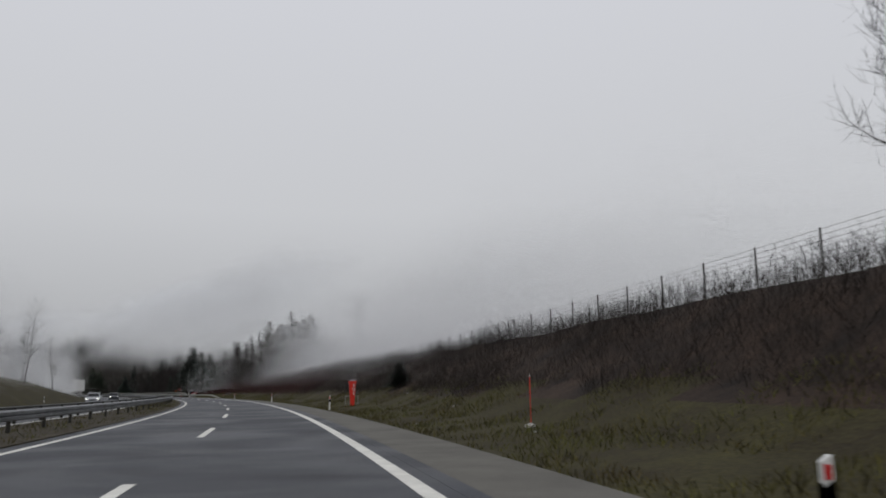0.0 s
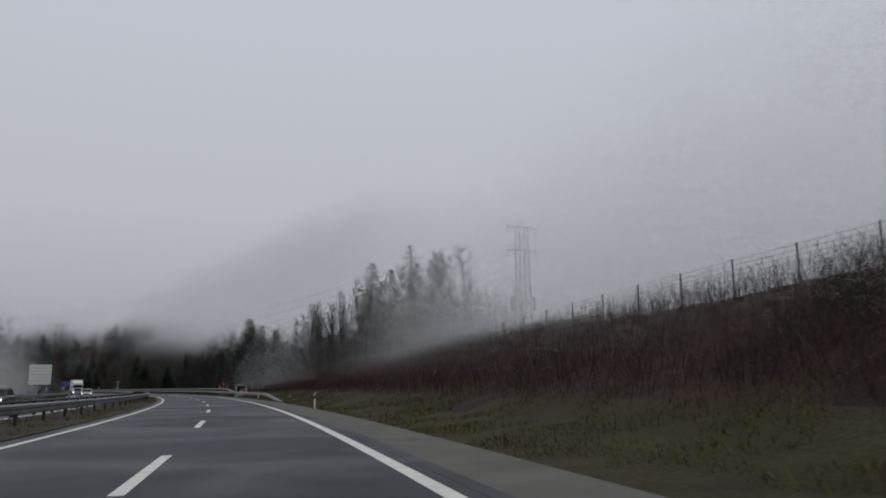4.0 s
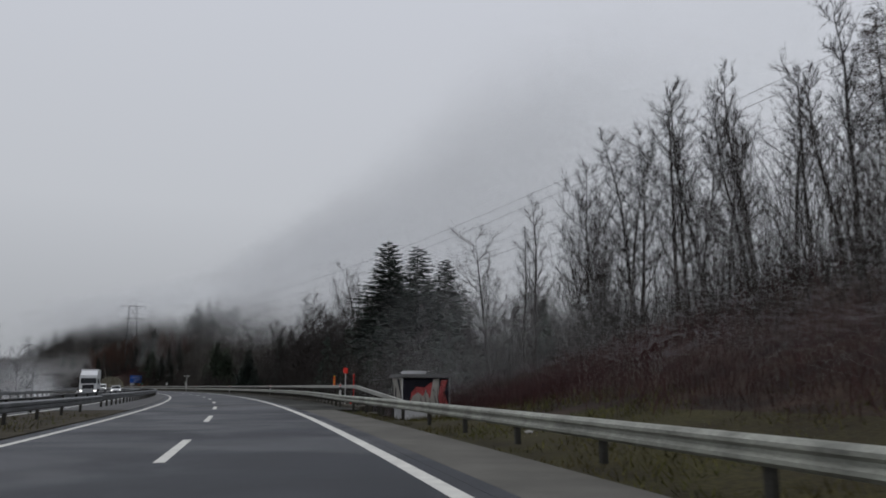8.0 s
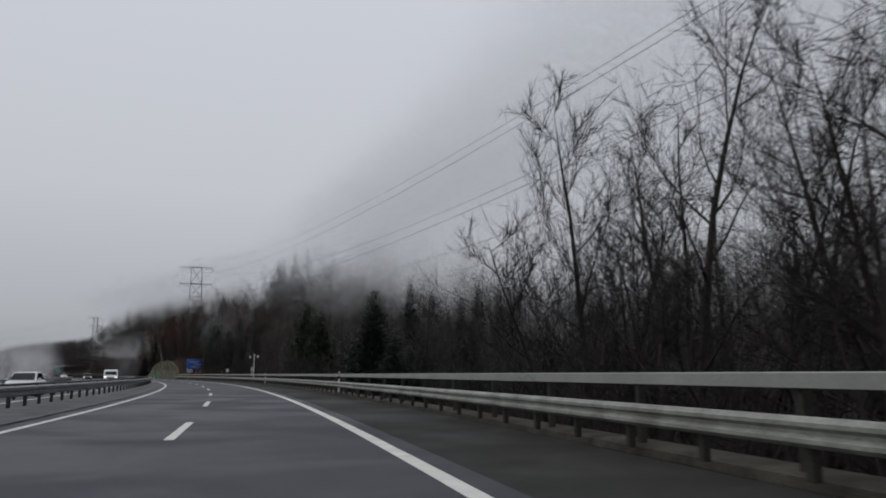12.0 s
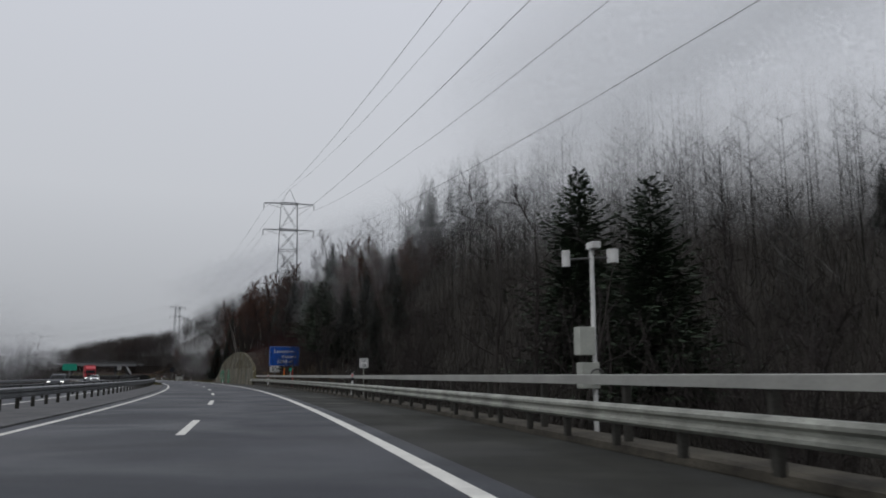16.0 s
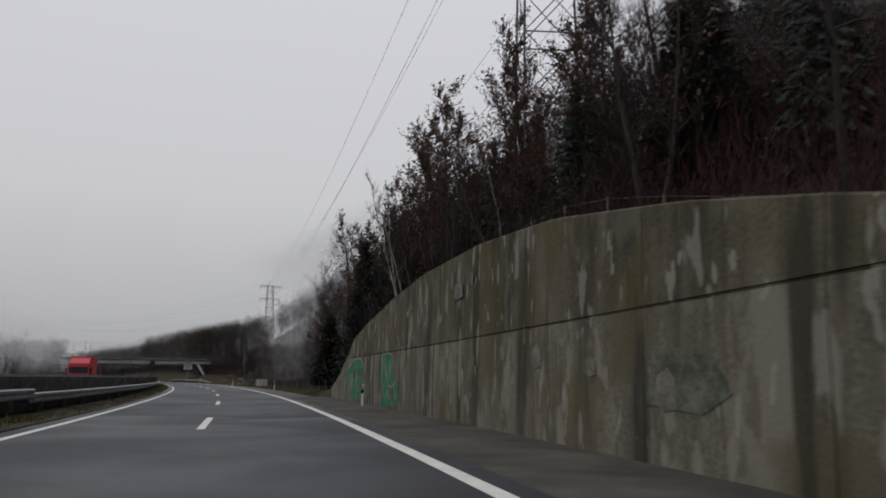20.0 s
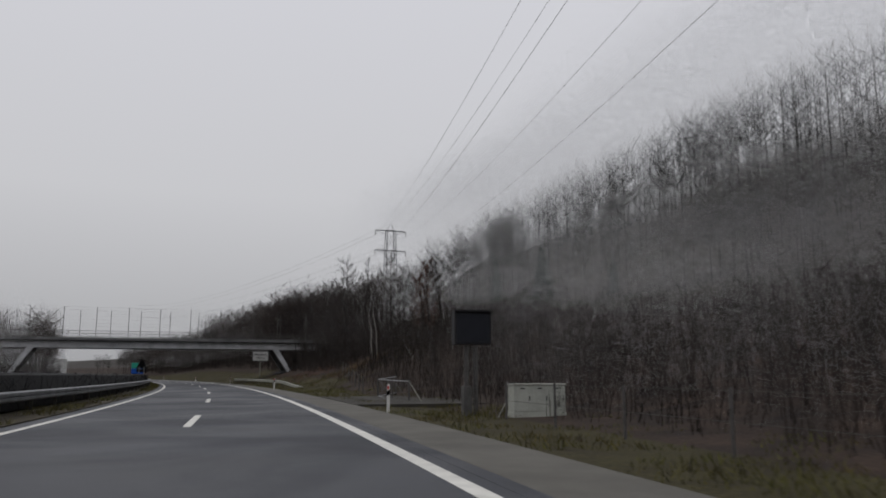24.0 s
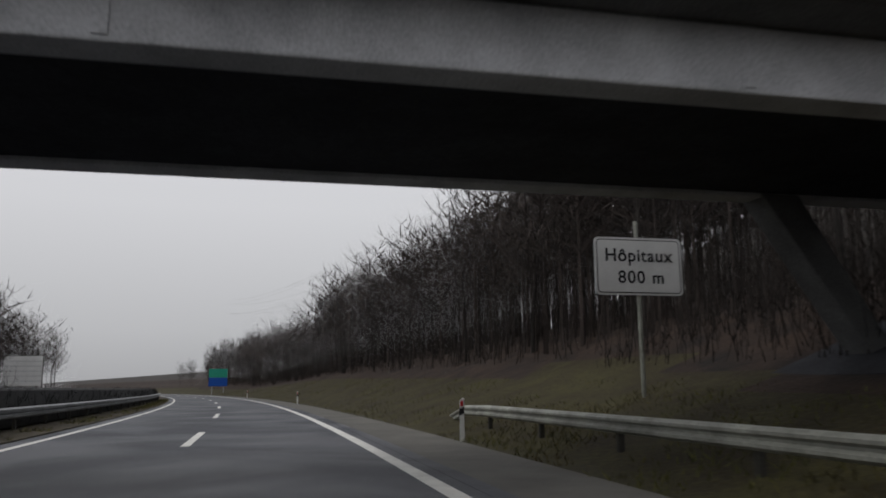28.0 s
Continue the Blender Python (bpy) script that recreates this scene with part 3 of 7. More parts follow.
def guardrail(s0, s1, lat, top, gap, side=1, label="", ends=None, beam=None, material=None, post_lat=.1):
    """A steel rail on posts. side 1: it faces the traffic on its left. ends: how (lat, z) shifts with s."""
    rail = thing("guardrail", pose(0, 0, 0), label, "guardrail", "guardrails")
    prof = [(lat + q[0] * side, top - .155 + q[1]) for q in (beam or W_BEAM)]
    child("beam", sweep("beam", prof, s0, s1, material or GALV, step=2.5, offset=ends), rail)
    n = int((s1 - s0) / gap)
    for i in range(n):
        s = s0 + (i + .5) * gap
        dl, dz = ends(s) if ends else (0, 0)
        if dz < -.35:
            continue
        m = spot(s, lat + post_lat * side + dl, top - .06 + dz)
        child("post", POST, rail, "", m)
    return rail


def ramp(s0, length, drop=.75, flare=0.0, at_end=None):
    def f(s):
        w = max(0.0, 1 - (s - s0) / length) if s < s0 + length else 0.0
        if at_end:
            e, el = at_end
            w = max(w, 1 - (e - s) / el) if s > e - el else w
        return flare * w, -drop * w
    return f


guardrail(177, 243, 6.6, .78, 4.0, label="galvanised guardrail that rises out of the grass verge", ends=ramp(177, 12, .8, .4))
guardrail(243, 513.5, 7.05, .86, 2.0, label="galvanised guardrail on close posts along the viaduct", ends=ramp(243, 22, .08, -.45))
BOXBEAM = [(-.05, -.085), (-.05, .085), (-.03, .1), (.04, .1), (.05, .085), (.05, -.085)]
TALL = bm_mesh("post", box(-.06, .06, -.06, .06, -1.15, .0), POST_STEEL)


def bridge_rail():
    rail = thing("bridge_railing", pose(0, 0, 0), "pale steel railing band on posts at the viaduct edge", "railing", "guardrails")
    prof = [(7.75 + q[0], 1.215 + q[1]) for q in BOXBEAM]
    off = ramp(229, 16, .62, -.5)
    child("band", sweep("band", prof, 229, 515, BAND, step=2.5, offset=off), rail, "pale grey steel band")
    for i in range(70):
        s = 233 + i * 4.0
        dl, dz = off(s)
        child("post", TALL, rail, "", spot(s, 7.86 + dl, 1.2 + dz))
    return rail


bridge_rail()
MED = [(0, -.16), (-.09, -.12), (-.09, -.03), (-.03, .0), (-.09, .03), (-.09, .12), (0, .16), (.16, .16), (.16, .12), (.05, .1), (.05, -.1)]
guardrail(-60, 243, -5.5, .84, 4.0, -1, "weathered median guardrail on dark posts", beam=MED, material=RAIL_DARK)
guardrail(243, 538, -5.5, .92, 2.0, -1, "median guardrail on close dark posts on the viaduct", beam=MED, material=RAIL_DARK)
guardrail(538, 860, -5.55, .78, 4.0, -1, "low median guardrail in front of the dark hedge", beam=MED, material=RAIL_DARK)
guardrail(-60, 243, -7.7, .84, 4.0, 1, "median guardrail facing the far carriageway", beam=MED, material=RAIL_DARK)
guardrail(243, 538, -7.7, .92, 4.0, 1, "median guardrail facing the far viaduct carriageway", beam=MED, material=RAIL_DARK)
guardrail(150, 520, -18.0, .85, 4.0, -1, "far guardrail along the outer edge of the carriageway", material=RAIL_DARK)
guardrail(692, 764, 7.75, .76, 4.0, 1, "galvanised guardrail that rises from the verge under the bridge", ends=ramp(692, 14, .8, 1.2, at_end=(764, 8)))

# ---- plants ----
rng = random.Random(11)
nrng = np.random.default_rng(5)


def twig_tube(V, F, p, q, r0, r1, sides=3):
    d = q - p
    if d.length < 1e-4:
        return
    a = d.orthogonal().normalized()
    b = d.normalized().cross(a)
    i = len(V)
    for c, r in ((p, r0), (q, r1)):
        for k in range(sides):
            w = k * math.tau / sides
            V.append(c + a * (r * math.cos(w)) + b * (r * math.sin(w)))
    for k in range(sides):
        F.append((i + k, i + (k + 1) % sides, i + sides + (k + 1) % sides, i + sides + k))


def bend(d, amount, up=0.0):
    v = Vector((rng.gauss(0, 1), rng.gauss(0, 1), rng.gauss(0, 1))) * amount
    return (d + v + Vector((0, 0, up))).normalized()


def chain(V, F, pts, rad, sides):
    """One unbroken tapered bar through points."""
    i0 = len(V)
    for i, p in enumerate(pts):
        d = pts[min(i + 1, len(pts) - 1)] - pts[max(i - 1, 0)]
        a = Vector((1, 0, 0)) if abs(d.z) > d.length * .7 else Vector((0, 0, 1))
        a = (a - d * (a.dot(d) / max(d.length_squared, 1e-9))).normalized()
        b = d.normalized().cross(a)
        for k in range(sides):
            w = k * math.tau / sides
            V.append(p + a * (rad[i] * math.cos(w)) + b * (rad[i] * math.sin(w)))
    for i in range(len(pts) - 1):
        for k in range(sides):
            q = i0 + i * sides
            F.append((q + k, q + (k + 1) % sides, q + sides + (k + 1) % sides, q + sides + k))


def sliver(V, F, p, q, r):
    """The finest twig."""
    a = (q - p).orthogonal().normalized() * r
    i = len(V)
    V.extend([p - a, p + a, q])
    F.append((i, i + 1, i + 2))


def bare_tree(height, spread=0.5, stems=1, limbs=18, leafy=0.0, fine=5, bare_up=.22, rise=.9, slim=.0085):
    """A leafless tree: (trunk and limbs, twigs, leaves) as vertex and face lists."""
    TV, TF, CV, CF, LV, LF = [], [], [], [], [], []
    for st in range(stems):
        lean = 0.0 if stems == 1 else .17
        p = Vector((rng.uniform(-.35, .35) * (stems > 1), rng.uniform(-.35, .35) * (stems > 1), -.3))
        d = bend(Vector((0, 0, 1)), .03 + lean)
        h = height * (1 if stems == 1 else rng.uniform(.72, 1))
        r = h * slim + .02
        nseg = 10
        pts = [p]
        for i in range(nseg):
            p = p + d * (h / nseg)
            pts.append(p)
            d = bend(d, .06, .08)
        chain(TV, TF, pts, [r * (1 - i / nseg) ** .8 + .006 for i in range(nseg + 1)], 6)
        nl = max(5, int(limbs / stems))
        for k in range(nl):
            f = bare_up + (1 - bare_up) * (k + rng.random()) / nl
            i = min(nseg - 1, int(f * nseg))
            lp = pts[i].lerp(pts[i + 1], f * nseg - i)
            w = k * 2.4 + rng.uniform(-.5, .5)
            ld = Vector((math.cos(w), math.sin(w), rise * rng.uniform(.5, 1.4))).normalized()
            ll = h * spread * (1.12 - f) ** .6 * rng.uniform(.7, 1.1)
            lr = r * (1 - f) * .4 + .007
            ns, lpts = 4, [lp]
            for j in range(ns):
                lp = lp + ld * (ll / ns)
                lpts.append(lp)
                ld = bend(ld, .15, .14)
            chain(TV, TF, lpts, [lr * (1 - j / ns) + .005 for j in range(ns + 1)], 4)
            for j in range(ns):
                for m in range(3 + (j > 0)):
                    bp = lpts[j].lerp(lpts[j + 1], rng.random())
                    bd = bend((lpts[j + 1] - lpts[j]).normalized(), .62, .35)
                    bl = min(ll * rng.uniform(.35, .7), 2.0)
                    bq = bp + bd * bl * .55
                    b2 = bq + bend(bd, .22, .15) * bl * .5
                    twig_tube(CV, CF, bp, bq, .010, .007)
                    sliver(CV, CF, bq, b2, .008)
                    for u in range(fine):
                        tp = bp.lerp(b2, rng.uniform(.1, 1))
                        tq = tp + bend(bd, .7, .35) * bl * rng.uniform(.3, .7)
                        sliver(CV, CF, tp, tq, .0085)
                        if leafy and rng.random() < leafy:
                            for e in range(3):
                                c = tp.lerp(tq, rng.random())
                                a, b = bend(Vector((1, 0, 0)), 1) * .10, bend(Vector((0, 1, 0)), 1) * .07
                                i0 = len(LV)
                                LV += [c - a, c + b, c + a, c - b]
                                LF.append((i0, i0 + 1, i0 + 2, i0 + 3))
    return (TV, TF), (CV, CF), (LV, LF)


def spruce(height, width=0.2, droop=0.35, ragged=0.25, levels=30, open_=.0, steps=4, spray=1.0):
    """A conifer: trunk, and boughs as hanging sprays of needle-covered twigs."""
    TV, TF, CV, CF = [], [], [], []
    chain(TV, TF, [Vector((0, 0, -.5)), Vector((0, 0, height * .55)), Vector((0, 0, height))], [height * .012, height * .007, .015], 7)
    gap = height / levels
    for i in range(levels):
        f0 = i / levels
        nb = 11 if f0 < .75 else 8
        w0 = rng.uniform(0, 6)
        for k in range(nb):
            if rng.random() < open_:
                continue
            f = min(.985, max(0, f0 + rng.uniform(-.9, .9) / levels))
            w = w0 + k * math.tau / nb + rng.uniform(-.35, .35)
            ln = (height * width * (1 - f) ** .85 + .12) * rng.uniform(1 - ragged, 1.12)
            out = Vector((math.cos(w), math.sin(w), 0))
            sidew = Vector((-out.y, out.x, 0))
            lift = .55 * (f - .25)
            base = Vector((0, 0, height * (.04 + .96 * f)))
            for j in range(steps):
                a, b = (j + .1) / steps, (j + 1.35) / steps
                pa = base + out * (ln * a) + Vector((0, 0, ln * (lift * a - droop * a * a)))
                pb = base + out * (ln * b) + Vector((0, 0, ln * (lift * b - droop * b * b) + rng.uniform(-.1, .1)))
                wd = (ln * .34 * (1.1 - a) * rng.uniform(.7, 1.25) + .07) * spray
                hang = Vector((0, 0, -min(wd, gap * 1.6) * rng.uniform(.5, 1.3)))
                i0 = len(CV)
                CV += [pa + Vector((0, 0, .06)), pa + out * (ln * .1) + sidew * wd + hang, pb, pa + out * (ln * .1) - sidew * wd + hang]
                CF += [(i0, i0 + 1, i0 + 2), (i0, i0 + 2, i0 + 3)]
                for sg in (-1, 1):
                    i0 = len(CV)
                    q = pa.lerp(pb, rng.random())
                    CV += [q, q + out * ln * .12, q + sidew * (sg * wd * rng.uniform(.9, 1.5)) + out * (ln * rng.uniform(.05, .2)) + hang * rng.uniform(.6, 1.6)]
                    CF.append((i0, i0 + 1, i0 + 2))
    return (TV, TF), (CV, CF), ([], [])


def fir(height, width=.27, boughs=560, lift=.5, clear=.03, slim=.085):
    """A full dark conifer: boughs at all heights that turn up at their tips, feathered with flat needle twigs."""
    TV, TF, CV, CF = [], [], [], []
    chain(TV, TF, [Vector((0, 0, -.5)), Vector((0, 0, height * .5)), Vector((0, 0, height))], [height * .013, height * .008, .012], 7)
    for i in range(boughs):
        f = min(.99, (1 - (1 - (i + rng.random()) / boughs) ** .7))
        w = i * 2.39996 + rng.uniform(-.4, .4)
        lobe = 1 + .22 * math.sin(w * 2 + f * 17) + rng.uniform(-.22, .16)
        ln = (height * width * (1 - f) ** .8 + .16) * lobe
        out = Vector((math.cos(w), math.sin(w), 0))
        sidew = Vector((-out.y, out.x, 0))
        base = Vector((0, 0, height * (clear + (.995 - clear) * f)))
        low = -.28 + lift * 1.1 * f
        steps = 9 if ln > 1.2 else 6
        for j in range(steps):
            a = (j + .7) / steps
            at = base + out * (ln * a) + Vector((0, 0, ln * (low * a + .30 * lift * a * a * a)))
            tl = (ln * .26 * (1.15 - a) + .16) * rng.uniform(.75, 1.25)
            for sg in (-1, 1, 0, rng.uniform(-.8, .8)):
                d = (out * .8 + sidew * (sg * rng.uniform(.6, 1.1)) + Vector((0, 0, rng.uniform(-.25, .3)))).normalized()
                if sg == 0:
                    d = (out + Vector((0, 0, rng.uniform(-.35, .5)))).normalized()
                h = d.cross(Vector((rng.uniform(-.5, .5), rng.uniform(-.5, .5), 1))).normalized() * (tl * slim + .018)
                i0 = len(CV)
                CV += [at - d * .05, at + d * (tl * .45) + h, at + d * tl, at + d * (tl * .45) - h]
                CF.append((i0, i0 + 1, i0 + 2, i0 + 3))
    return (TV, TF), (CV, CF), ([], [])


def larch(height, width=0.13):
    TV, TF, CV, CF = [], [], [], []
    p, d, n = Vector((0, 0, -.5)), Vector((0, 0, 1)), 10
    pts = [p]
    for i in range(n):
        p = p + d * (height / n)
        pts.append(p)
        d = bend(d, .015, .1)
    chain(TV, TF, pts, [height * .009 * (1 - i / n) + .012 for i in range(n + 1)], 6)
    for i in range(52):
        f = .14 + .86 * i / 52
        k0 = min(n - 1, int(f * n))
        c = pts[k0].lerp(pts[k0 + 1], f * n - k0)
        reach = height * width * (1.02 - f) ** .75 * (1 if f > .4 else .6 + f) + .2
        for k in range(9):
            w = rng.uniform(0, math.tau)
            out = Vector((math.cos(w), math.sin(w), rng.uniform(-.3, .2)))
            ln = reach * rng.uniform(.55, 1.2)
            a = c + Vector((0, 0, rng.uniform(-.15, .15)))
            m = a + out * ln * .55 + Vector((0, 0, -.07 * ln))
            b = a + out * ln + Vector((0, 0, .1 * ln))
            twig_tube(CV, CF, a, m, .016, .010)
            sliver(CV, CF, m, b, .01)
            for u in range(11):
                tp = a.lerp(b, rng.uniform(.15, 1) ** .7)
                tq = tp + Vector((rng.uniform(-.5, .5), rng.uniform(-.5, .5), rng.uniform(-.6, .15))) * (.3 + ln * .35)
                sliver(CV, CF, tp, tq, .013)
    return (TV, TF), (CV, CF), ([], [])


def kit(name, made, bark, crown, leaf=None):
    t, c, l = made
    out = [("trunk", mesh_of(name + "_trunk", t[0], t[1], bark)), ("crown", mesh_of(name + "_crown", c[0], c[1], crown))]
    if l[0]:
        out.append(("leaves", mesh_of(name + "_leaves", l[0], l[1], leaf or LEAF)))
    return out


ASH = [kit("ash", bare_tree(12, .33, 1, 20), BARK, TWIG) for _ in range(3)]
ALDER = [kit("alder", bare_tree(12, .2, 1, 22, bare_up=.3, rise=1.3), BARK, TWIG) for _ in range(3)]
WILLOW = [kit("willow", bare_tree(10, .4, 4, 24, fine=5), BARK, TWIG) for _ in range(3)]
BEECH = [kit("beech", bare_tree(12, .3, 2, 20, .22, fine=5), BARK, TWIG) for _ in range(2)]
BIRCHES = [kit("birch", bare_tree(12, .17, 1, 18, bare_up=.3, rise=1.5), BIRCH, TWIG), kit("birch", bare_tree(12, .2, 3, 22, bare_up=.3, rise=1.6, slim=.006), BIRCH, TWIG)]
POLES = [kit("coppice", bare_tree(11, .18, 5, 25, bare_up=.25, rise=1.6, slim=.006, fine=4), BARK, TWIG) for _ in range(2)]
LIGHT = [kit("young_tree", bare_tree(11, .24, 3, 12, bare_up=.25, rise=1.4, slim=.006, fine=3), BARK, TWIG) for _ in range(3)]
SPRUCE = [kit("spruce", spruce(15, .235, .3, .2), BARK, NEEDLE), kit("spruce", spruce(15, .21, .45, .25), BARK, NEEDLE), kit("spruce", spruce(15, .25, .22, .35, 26, .06), BARK, NEEDLE)]
FINE_SPRUCE = [kit("spruce", fir(15, .2, 520, .15, .1), BARK, NEEDLE), kit("spruce", fir(15, .18, 520, .3, .12), BARK, NEEDLE)]
BROWN = [kit("brown_oak", bare_tree(20, .3, 2, 36, .85, fine=7, bare_up=.2, rise=.9, slim=.011), BARK, TWIG)]
BIG = [kit("oak", bare_tree(20, .33, 3, 54, fine=10, bare_up=.2, rise=1.1, slim=.009), BARK, TWIG) for _ in range(2)]
NEAR_SPRUCE = [kit("broad_spruce", fir(15, .225, 760, .35, .05), BARK, NEEDLE), kit("broad_spruce", fir(15, .2, 700, .2, .05), BARK, NEEDLE)]
FIR = [kit("fir", fir(15, .27, 900, .8, .04, .07), BARK, NEEDLE)]
PINE_NEEDLE = mat("pine_needles", (0.050, 0.072, 0.044), 0.9, 0.4, 0.8, 18, 0.0, island=0.45)
PINE = [kit("pine", fir(12, .25, 270, .7, .3, .1), BARK, PINE_NEEDLE)]
LARCHES = [kit("larch", larch(16, w), BARK, LARCH) for w in (.30, .36)]


def with_haze_materials(kits):
    """The same trees with fog put into their materials: paler bark and twigs, fading with height."""
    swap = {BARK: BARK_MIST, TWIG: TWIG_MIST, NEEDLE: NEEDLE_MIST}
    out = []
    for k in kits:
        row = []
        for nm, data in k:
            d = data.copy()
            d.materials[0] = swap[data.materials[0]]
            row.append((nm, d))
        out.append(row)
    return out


FOG_TREES, FOG_SPRUCE = with_haze_materials(ASH[:2] + ALDER[:1]), with_haze_materials(SPRUCE)
FOG_LIGHT = with_haze_materials(LIGHT)


def plant(kits, s, lat, top, label, category, base=None, group="", wide=1.0, nominal=12.0):
    """Sets a tree with its top at a height above the road."""
    z = (lie(s, lat) if base is None else base) - .1
    k = max(.15, (top - z) / nominal)
    name = category.replace(" ", "_")
    t = thing(name, spot(s, lat, z, rng.uniform(0, 360)) @ Matrix.Diagonal((k * wide, k * wide, k, 1)), label, category, group)
    for nm, data in rng.choice(kits):
        child(nm, data, t)
    return t


def grove(name, kits, rows, label, category):
    """Many alike trees as one mesh. rows: s, lat, top, nominal height."""
    VV, FF, MI, base, mats = [], [], [], 0, []
    for s, lat, top, nominal in rows:
        z = lie(s, lat) - .1
        k = max(.15, (top - z) / nominal)
        m = np.array(spot(s, lat, z, rng.uniform(0, 360)) @ Matrix.Scale(k, 4))
        for nm, data in rng.choice(kits):
            if data.materials[0] not in mats:
                mats.append(data.materials[0])
            co = np.empty(len(data.vertices) * 3)
            data.vertices.foreach_get("co", co)
            VV.append(co.reshape(-1, 3) @ m[:3, :3].T + m[:3, 3])
            faces = [tuple(base + i for i in p.vertices) for p in data.polygons]
            FF += faces
            MI += [mats.index(data.materials[0])] * len(faces)
            base += len(data.vertices)
    me = mesh_of(name, np.concatenate(VV), FF)
    for k in mats:
        me.materials.append(k)
    me.polygons.foreach_set("material_index", MI)
    return tagged(new(name, me), label, category, kind="stuff")


BARE = "leafless grey-brown tree in winter"
# larches and bare trees on the bank before the viaduct
for s, lat, top in ((219, 26, 21), (217, 32.3, 23.8), (221, 38.6, 23.4), (222, 30, 20.5), (214, 34.5, 21.5), (224, 36, 22), (226, 27.5, 18)):
    plant(LARCHES, s, lat, top, "tall bare larch with feathery twigs on the bank", "larch", group="larches on the bank", nominal=16)
for s, lat, top in ((219, 42.7, 19.5), (231, 21.5, 15.5), (231, 23.8, 15), (235, 19.8, 13.6), (239, 20, 14), (237, 24.5, 15.5), (243, 22, 12.5), (248, 24, 11.5), (253, 18.6, 12.8), (228, 24, 15), (226, 20.5, 12.5), (233, 29, 18), (241, 28, 16), (228, 32, 18), (246, 18.5, 11), (216, 24, 17.5), (212, 29, 19), (222, 27, 18.5), (206, 31, 20), (220, 34, 20), (236, 34, 20), (244, 32, 18), (252, 28, 15), (226, 29, 19), (232, 25, 17.5), (240, 23, 16), (249, 20.5, 14), (256, 31, 15), (200, 34, 20), (214, 38, 21), (236, 21, 15), (230, 19.5, 14.5), (223, 22.5, 16)):
    plant(ASH + ALDER, s, lat, top, BARE + " on the wooded bank", "tree", group="trees on the bank")
# conifers and trees beside the viaduct
for s, lat, top, w in ((282, 18.1, 17.0, 1.5), (273, 18.8, 14.9, 1.45), (277, 22.9, 14.4, 1.4), (284, 19.6, 14.6, 1.3), (275, 20.6, 11.5, 1.5), (288, 18.2, 11, 1.6), (293, 17.5, 10, 1.6), (300, 19.5, 10, 1.6), (270, 21, 8.5, 1.4), (262, 27, 9.0, .8), (288, 15, 5.0, .9), (300, 17.5, 9.2, 1.1), (297, 14.5, 7.0, 1.0), (303, 16.5, 7.5, 1.1), (293, 13.5, 7.5, 1.0), (287, 17, 9, 1.0), (307, 18, 6, 1.0), (278, 16, 8, 1.0)):
    plant(NEAR_SPRUCE if top > 12 else SPRUCE, s, lat, top, "dark green spruce rising from below the viaduct", "spruce", group="spruces by the viaduct", wide=w, nominal=15)
for s, lat, top in ((296, 15.6, 15.5), (291, 17.5, 16.5), (300, 19, 17), (304, 15.5, 15), (309, 14.8, 14), (316, 12.5, 12.6), (322, 13.2, 11.2), (312, 17, 15), (284, 24, 15), (280, 28, 14), (288, 22, 15.5), (295, 24, 16), (303, 23, 15), (276, 31, 13), (270, 29, 13.5), (266, 33, 14), (328, 19, 9), (320, 20, 12)):
    plant(BIG, s, lat, top, "large leafless tree with a round crown below the viaduct", "tree", group="large trees by the viaduct", wide=1.05, nominal=20)
for s, lat, top in ((267, 17, 6.5), (262, 15, 5), (287, 19.5, 12), (284, 14, 8), (318, 16, 10), (326, 17, 8), (330, 18, 7), (270, 24, 9), (257, 22, 9.5), (259, 17, 8), (290, 12, 5), (298, 12, 6), (306, 11.5, 6.5), (275, 14, 5.5)):
    plant(WILLOW + POLES, s, lat, top, BARE + " with spreading limbs below the viaduct", "tree", group="trees by the viaduct", nominal=10.5)
# valley below the hill
for s, lat, top, w in ((398, 40, 13, .9), (430.4, 51.2, 18, .9), (448.4, 49.8, 18, .9), (422.3, 35, 17.4, .85), (440, 56.4, 19.2, .9), (395, 33, 11.5, 1.1), (432, 46, 13, .9), (446, 30, 7.5, .9), (462, 34, 6, .8), (478, 30, 9, .8), (380, 45, 11, 1)):
    plant(FINE_SPRUCE, s, lat, top, "dark spruce in the valley in front of the misty hill", "spruce", group="spruces in the valley", wide=w, nominal=15)
for s, lat, top, w in ((364.9, 13.7, 8.7, 1.0), (371, 13.4, 4.6, .9), (361, 14.6, 4.4, 1.0), (366, 17.5, 3.5, 1.0)):
    plant(FIR, s, lat, top, "broad dark fir with upturned boughs close to the viaduct railing", "fir", group="firs by the viaduct", wide=w, nominal=15)
for s, lat, top in ((377, 22, 5.5), (370, 18, 3), (384, 30, 8)):
    plant(FINE_SPRUCE, s, lat, top, "dark young spruce beside the viaduct", "spruce", group="spruces in the valley", wide=1.2, nominal=15)
for s, lat, top in ((446.9, 22.9, 15), (440.3, 24.2, 13)):
    plant(PINE, s, lat, top, "pine with a ragged open crown beside the viaduct", "pine", group="pines", nominal=12)
rows = []
for i in range(80):
    s, lat = rng.uniform(345, 508), rng.uniform(13, 46)
    lat = max(lat, 18) if s < 385 else lat
    rows.append((s, lat, max(lie(s, lat) + 5, rng.uniform(0, 7) + lat * .1), 11))
grove("valley_trees", LIGHT + ASH[:1], [r for r in rows if r[1] < 27], "bare grey-brown trees crowding below the viaduct", "trees")
